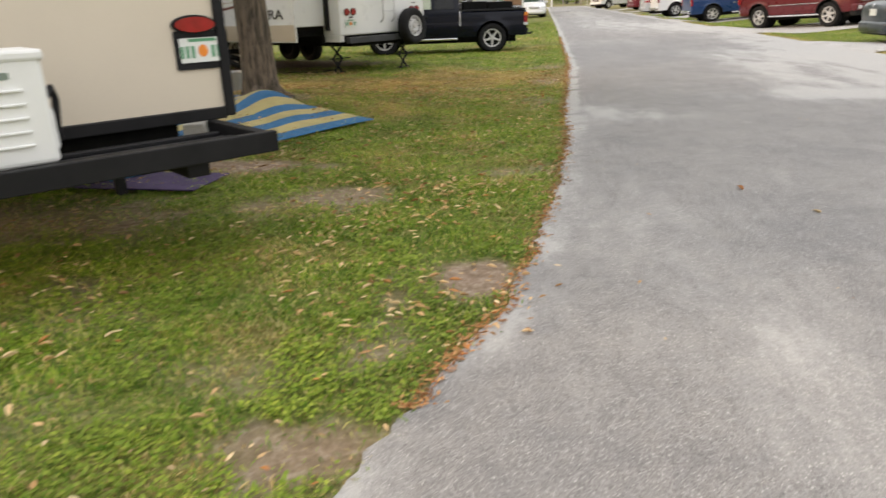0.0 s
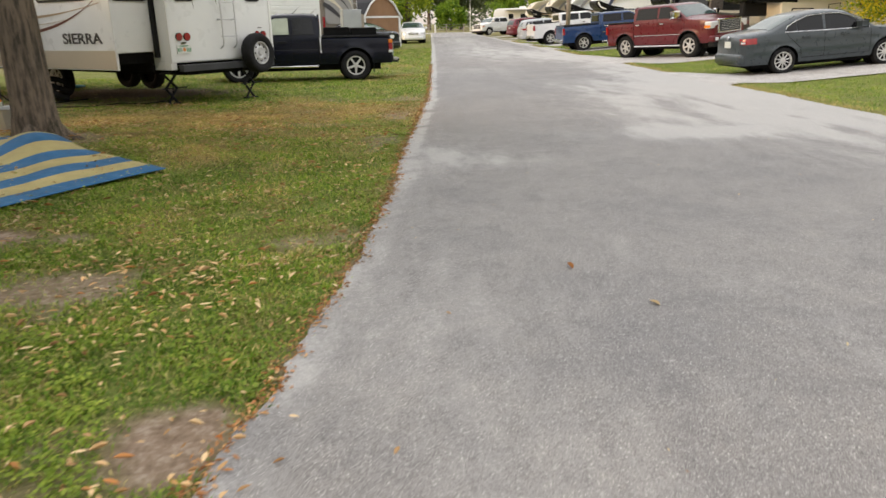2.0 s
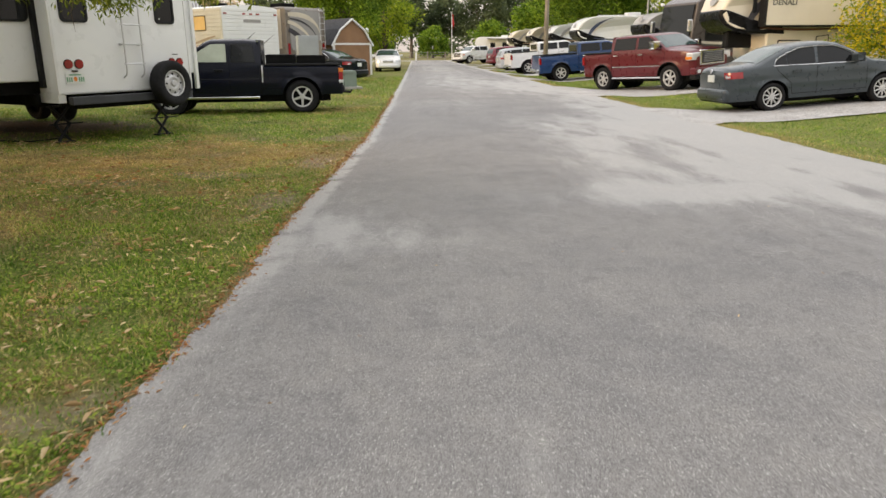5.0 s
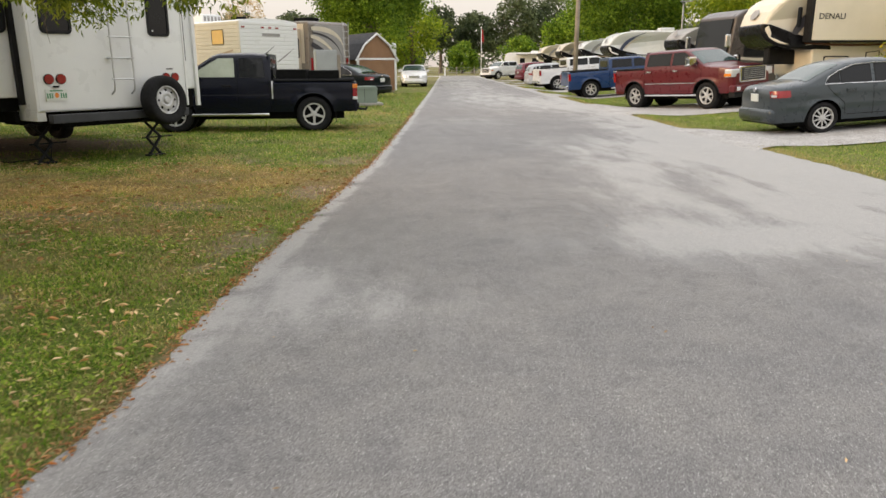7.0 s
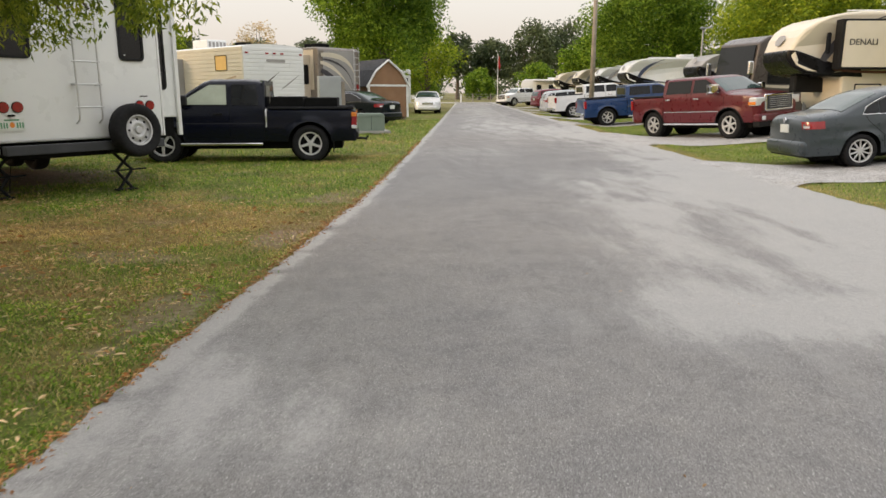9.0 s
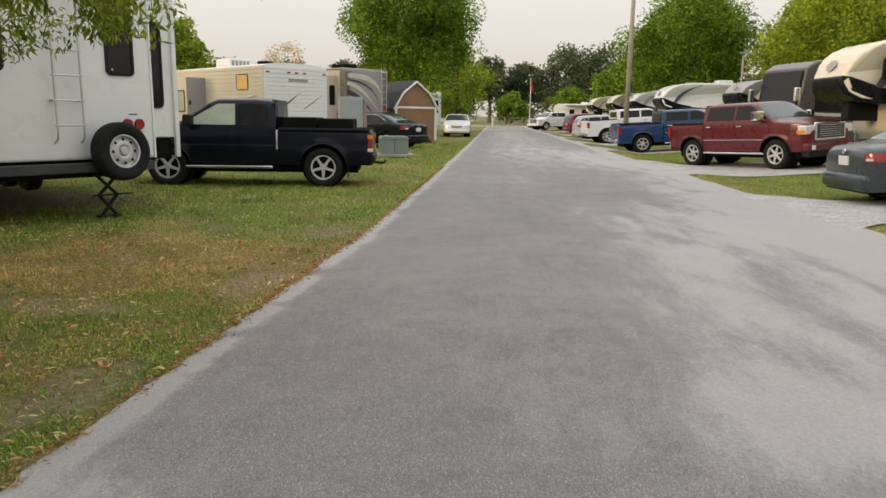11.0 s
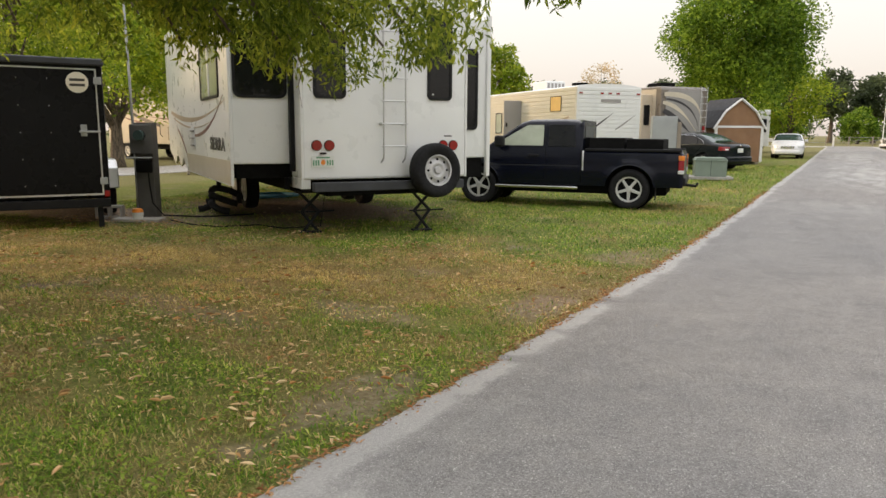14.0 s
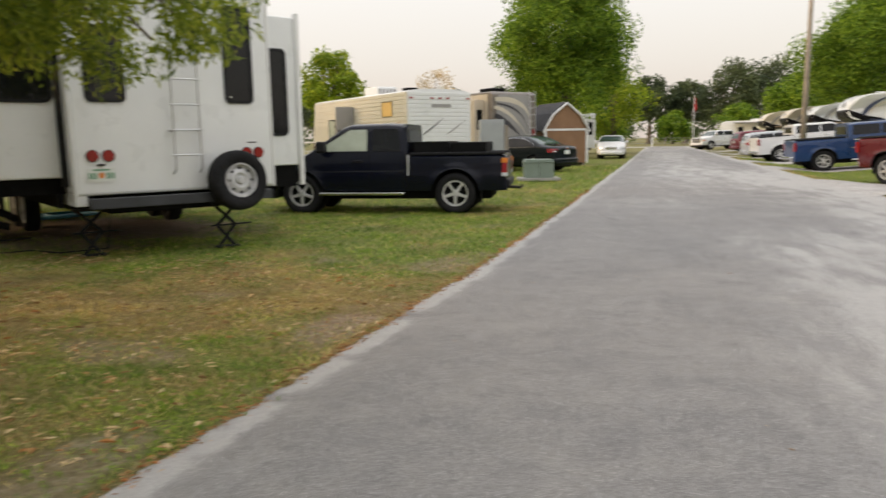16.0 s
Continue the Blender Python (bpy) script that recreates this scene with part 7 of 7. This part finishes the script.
def pedestal():
    x, y = -6.3, 14.72
    th = thing("power_pedestal", "grey timber power pedestal with meter and cables", "pedestal", pose(x, y, 0.0, 0, 0, 30))
    part("post", box(-0.14, 0.14, -0.12, 0.12, 0, 1.5, 0.012), M_POST, th)
    mb = part("meter_box", box(-0.17, 0.17, -0.24, -0.12, 1.02, 1.47, 0.015), M_POST, th, "grey meter box")
    part("meter", lathe([(0.001, -0.1), (0.075, -0.1), (0.085, -0.06), (0.085, 0.0), (0.001, 0.0)], 20), M_GLASSLIGHT, mb, "round glass meter", pose(0, -0.24, 1.3))
    part("outlet_cover", box(-0.17, 0.17, -0.42, -0.24, 0.95, 0.97, 0.005, 1), M_GREYBOX, mb, "raised outlet cover")
    part("outlet", box(-0.13, 0.13, -0.16, -0.12, 0.72, 0.92, 0.01), M_FRAME, th, "black outlet panel")
    part("conduit", tube([(0.06, -0.15, 0.75), (0.1, -0.22, 0.5), (0.12, -0.2, 0.25), (0.3, -0.25, 0.06), (0.9, -0.2, 0.03), (1.6, 0.2, 0.03)], 0.012, 0.012, 8), M_RUBBER, th, "black power cable")
    part("mast", tube([(-0.28, 0.25, 0), (-0.3, 0.25, 2.2), (-0.32, 0.25, 3.6)], 0.025, 0.018, 8), M_GALV, th, "thin steel mast")
    pv = thing("paving_slab", "flat grey paving slab under the pedestal", "slab", pose(-6.0, 14.25, 0, 0, 0, 30))
    part("slab", box(-0.36, 0.36, -0.15, 0.15, 0, 0.05, 0.008), M_CONCRETE, pv)
    cup = thing("cup", "white and orange plastic cup on a slab", "cup", pose(-5.95, 14.2, 0.05))
    part("base", lathe([(0.001, 0), (0.075, 0), (0.085, 0.1), (0.001, 0.1)], 16, None, "z"), M_ACWHITE, cup)
    part("lid", lathe([(0.001, 0.1), (0.088, 0.1), (0.07, 0.15), (0.001, 0.16)], 16, None, "z"), M_ORANGE, cup, "orange lid")
    rd = thing("fence_stake", "thin dark steel stake in the grass", "stake", pose(-6.95, 15.0, 0))
    part("stake", tube([(0, 0, 0), (0, 0, 0.72)], 0.014, 0.012, 6), M_FRAME, rd)


pedestal()


def cinder_block(x, y, z, a, label="hollow grey concrete block beside the trailer"):
    th = thing("concrete_block", label, "concrete block", pose(x, y, z, 0, 0, a), "concrete blocks")
    bm = box(-0.095, 0.095, -0.2, 0.2, 0, 0.035, 0.005, 1)
    box(-0.095, 0.095, -0.2, 0.2, 0.165, 0.2, 0.005, 1, bm)
    for c in (-0.182, 0.0, 0.182):
        box(-0.095, 0.095, c - 0.018, c + 0.018, 0.034, 0.166, 0, 1, bm)
    part("block", bm, M_CONCRETE, th)


cinder_block(-6.72, 14.3, 0.0, 130)
cinder_block(-2.28, 6.45, gh(-2.28, 6.45) + 0.03, 20, "pale grey concrete block holding down the mat")


def hose_bundle():
    th = thing("sewer_hose", "black corrugated hose coiled under the trailer", "hose", pose(-5.55, 15.35, 0))
    bm = bmesh.new()
    for k in range(3):
        pts = [(-0.35 + 0.06 * i, 0.12 * math.sin(i * 0.6 + k) + 0.1 * k, 0.09 + 0.11 * k + 0.14 * math.sin(i * 0.28) ** 2) for i in range(12)]
        tube(pts, 0.055, 0.055, 9, bm)
    part("hose", bm, M_RUBBER, th)
    bl = thing("garden_hose", "light blue hose lying in loops on grass", "hose", pose(-7.3, 18.2, 0))
    bm = bmesh.new()
    for k in range(4):
        tube([(0.5 * math.cos(i * 0.5 + k) + 0.2 * k, 0.35 * math.sin(i * 0.5 + k), 0.03 + 0.02 * k) for i in range(13)], 0.022, 0.022, 6, bm)
    part("hose", bm, M_HOSE, bl)
    cb = thing("power_cable", "black cable trailing over the grass", "cable", pose(-4.4, 14.6, 0.02))
    part("cable", tube([(-1.2, -0.1, 0.0), (-0.5, -0.35, 0.01), (0.0, -0.3, 0.0), (0.4, 0.1, 0.01), (0.9, 0.05, 0.0), (1.3, 0.4, 0.02), (1.35, 0.55, 0.9)], 0.01, 0.01, 6), M_RUBBER, cb)


hose_bundle()


def striped_mat():
    A, e2, e1 = Vector((-0.76, 7.62)), Vector((-0.55, -0.835)), Vector((-0.86, 0.51))
    th = thing("outdoor_mat", "blue and straw-yellow striped outdoor mat, rumpled by a tree", "mat", pose(0, 0, 0))
    nu, nv = 78, 40
    L1, L2 = 3.4, 3.0
    verts, faces, idx = [], [], []
    for i in range(nu + 1):
        for j in range(nv + 1):
            p = A + e1 * (L1 * i / nu) + e2 * (L2 * j / nv)
            rump = 0.13 * math.exp(-((p.x + 2.25) / 0.32) ** 2 - ((p.y - 8.15) / 0.42) ** 2) + 0.02 * math.sin(p.x * 5 + p.y * 3) * smooth(0.1, 0.6, L1 * i / nu)
            verts.append((p.x, p.y, gh(p.x, p.y) + 0.028 + max(0, rump)))
    for i in range(nu):
        for j in range(nv):
            k = i * (nv + 1) + j
            faces.append((k, k + 1, k + nv + 2, k + nv + 1))
            idx.append(0 if (i // 5) % 2 == 0 else 1)
    me = bpy.data.meshes.new("weave")
    me.from_pydata(verts, [], faces)
    me.materials.append(M_MATBLUE)
    me.materials.append(M_MATYEL)
    me.polygons.foreach_set("material_index", idx)
    for p in me.polygons:
        p.use_smooth = True
    ob = new("weave", me)
    ob.parent = th
    md = ob.modifiers.new("thickness", "SOLIDIFY")
    md.thickness = 0.008
    pm = thing("carpet", "dark purple carpet piece lying under the cargo rack", "carpet", pose(-2.2, 5.22, gh(-2.2, 5.2) + 0.012, 0, 0, -6))
    bm = box(-1.1, 0.64, -0.3, 0.27, 0, 0.012, 0.004, 1)
    part("carpet_sheet", bm, M_PURPLE, pm)


striped_mat()


def kettle_grill():
    x, y = -4.0, 10.0
    th = thing("kettle_grill", "small black kettle grill on thin legs", "grill", pose(x, y, gh(x, y)) @ Matrix.Scale(0.75, 4))
    prof = [(0.001, 0.28)] + [(0.2 * math.sin(a), 0.48 - 0.2 * math.cos(a)) for a in np.linspace(0.3, 1.5, 7)] + [(0.215, 0.48), (0.215, 0.5)] + [(0.2 * math.sin(a), 0.5 - 0.17 * math.cos(a)) for a in np.linspace(1.7, 2.9, 7)] + [(0.001, 0.67)]
    part("bowl", lathe(prof, 24, None, "z"), M_BLACK, th, "", None, True)
    for i in range(3):
        a = i * 2.09
        part("leg", tube([(0.1 * math.cos(a), 0.1 * math.sin(a), 0.33), (0.24 * math.cos(a), 0.24 * math.sin(a), 0)], 0.012, 0.012, 6), M_GALV, th)
    part("ring", lathe([(0.222, 0.485), (0.226, 0.492), (0.222, 0.5)], 24, None, "z"), M_CHROME, th, "bright rim")
    hx, hy = -5.0, 11.1
    hk = thing("hook_stand", "steel hook stand with a red lantern and hanging red straps", "stand", pose(hx, hy, gh(hx, hy)))
    part("pole", tube([(0, 0, 0), (0, 0, 1.75), (0.05, 0, 1.86), (0.16, 0, 1.86), (0.2, 0, 1.76)], 0.014, 0.012, 8), M_FRAME, hk)
    part("lantern", lathe([(0.001, 1.42), (0.09, 1.46), (0.13, 1.56), (0.1, 1.68), (0.001, 1.74)], 18, None, "z"), M_RED, hk, "round red lantern", pose(0.2, 0, 0))
    for k in range(3):
        part("strap", tube([(0.16 + 0.03 * k, 0.01 * k, 1.45), (0.14 + 0.05 * k, 0.03 * k, 1.0), (0.12 + 0.06 * k, 0.0, 0.55)], 0.009, 0.008, 5), M_RED, hk, "red strap")
    tb = thing("steel_tub", "round galvanised tub by the grill", "tub", pose(-3.45, 10.2, gh(-3.45, 10.2)))
    part("tub", lathe([(0.001, 0), (0.24, 0), (0.28, 0.3), (0.295, 0.31), (0.27, 0.3), (0.23, 0.02), (0.001, 0.02)], 24, None, "z"), M_GALV, tb)


kettle_grill()

# ---- beyond: second lane and the lots across it ----
bm = box(-19.5, -15.8, 0, 60, -0.02, 0.01)
tagged(part("road_second", bm, M_GRAVEL), "pale second lane beyond the trailers", "road", "", "structure")
fifth_wheel(pose(-19.6, 30.5, 0, 0, 0, -10), "tan fifth-wheel trailer beyond the second lane", M_TAN, M_SWOOSH_RED, 9.0, 1.22, 3.4, "", False, M_SWOOSH_DARK)
fifth_wheel(pose(-21.5, 41.0, 0, 0, 0, -20), "cream trailer beyond the second lane", M_CREAM, M_SWOOSH_TAN, 9.0, 1.22, 3.6, "", False, M_GREYP)
fifth_wheel(pose(-23.0, 20.0, 0, 0, 0, 10), "tan trailer in the shade beyond the second lane", M_TAN, M_SWOOSH_TAN, 9.0, 1.22, 3.4, "", False, M_GREYP)


def picnic_table(x, y, a):
    th = thing("picnic_table", "weathered timber picnic table beyond the second lane", "table", pose(x, y, 0, 0, 0, a))
    for i in range(5):
        part("table_plank", box(-0.9, 0.9, -0.36 + i * 0.15, -0.23 + i * 0.15, 0.72, 0.76, 0.006, 1), M_WOODPOLE, th)
    for s in (-1, 1):
        part("bench", box(-0.9, 0.9, s * 0.7 - 0.13, s * 0.7 + 0.13, 0.42, 0.46, 0.006, 1), M_WOODPOLE, th)
        part("leg", tube([(s * 0.65, -0.7, 0), (s * 0.65, -0.15, 0.72)], 0.05, 0.05, 4), M_WOODPOLE, th)
        part("leg", tube([(s * 0.65, 0.7, 0), (s * 0.65, 0.15, 0.72)], 0.05, 0.05, 4), M_WOODPOLE, th)
        part("crossbar", box(s * 0.65 - 0.03, s * 0.65 + 0.03, -0.75, 0.75, 0.36, 0.42), M_WOODPOLE, th)


picnic_table(-14.4, 24.0, 30)


def white_motorhome(m, label):
    th = thing("motorhome", label, "motorhome", m)
    part("body", prism([(0, 0.5), (7.4, 0.5), (7.6, 1.2), (7.0, 1.6), (7.9, 2.2), (7.7, 3.0), (7.2, 3.25), (0.1, 3.25), (0, 3.1)], -1.2, 1.2, 0.06), M_WHITE, th)
    for s, pl in ((1, on_left(1.2)), (-1, on_right(1.2))):
        for u, w in ((1.2, 0.9), (3.2, 1.2), (5.2, 0.7)):
            window(th, pl, u, 2.1, w, 0.7, 0.06)
        part("stripe", swoosh((0.2, 1.3), (3.5, 1.1), (7.0, 1.5), 0.12, 0.08, pl, 0.006), M_SWOOSH_BLUE, th, "dark stripe")
        for x in (1.8, 6.2):
            wheel(th, x, s * 1.05, 0.4, 0.24, s, M_STEELRIM, 8, True)
    for u in (-0.75, -0.25, 0.25, 0.75):
        window(th, on_rear(0), u, 2.05, 0.34, 1.0, 0.04)
    part("awning", prism([(1.0, 2.95), (6.0, 2.95), (6.0, 3.05), (1.0, 3.05)], 1.2, 2.9, 0.02), M_GREYP, th, "grey awning standing open")
    part("chassis", box(0.2, 7.3, -0.9, 0.9, 0.3, 0.5), M_UNDER, th)
    part("roof_unit", box(3, 4, -0.4, 0.4, 3.25, 3.5, 0.05), M_WHITE, th, "roof air conditioner")


white_motorhome(pose(-1.6, 66.0, 0, 0, 0, 115), "white motorhome with tall rear windows behind the shed")
white_motorhome(pose(21.0, 112.0, 0, 0, 0, 170), "white motorhome with open awning far down the lane")
white_motorhome(pose(24.0, 101.0, 0, 0, 0, 195), "pale motorhome with awning in a far lot")
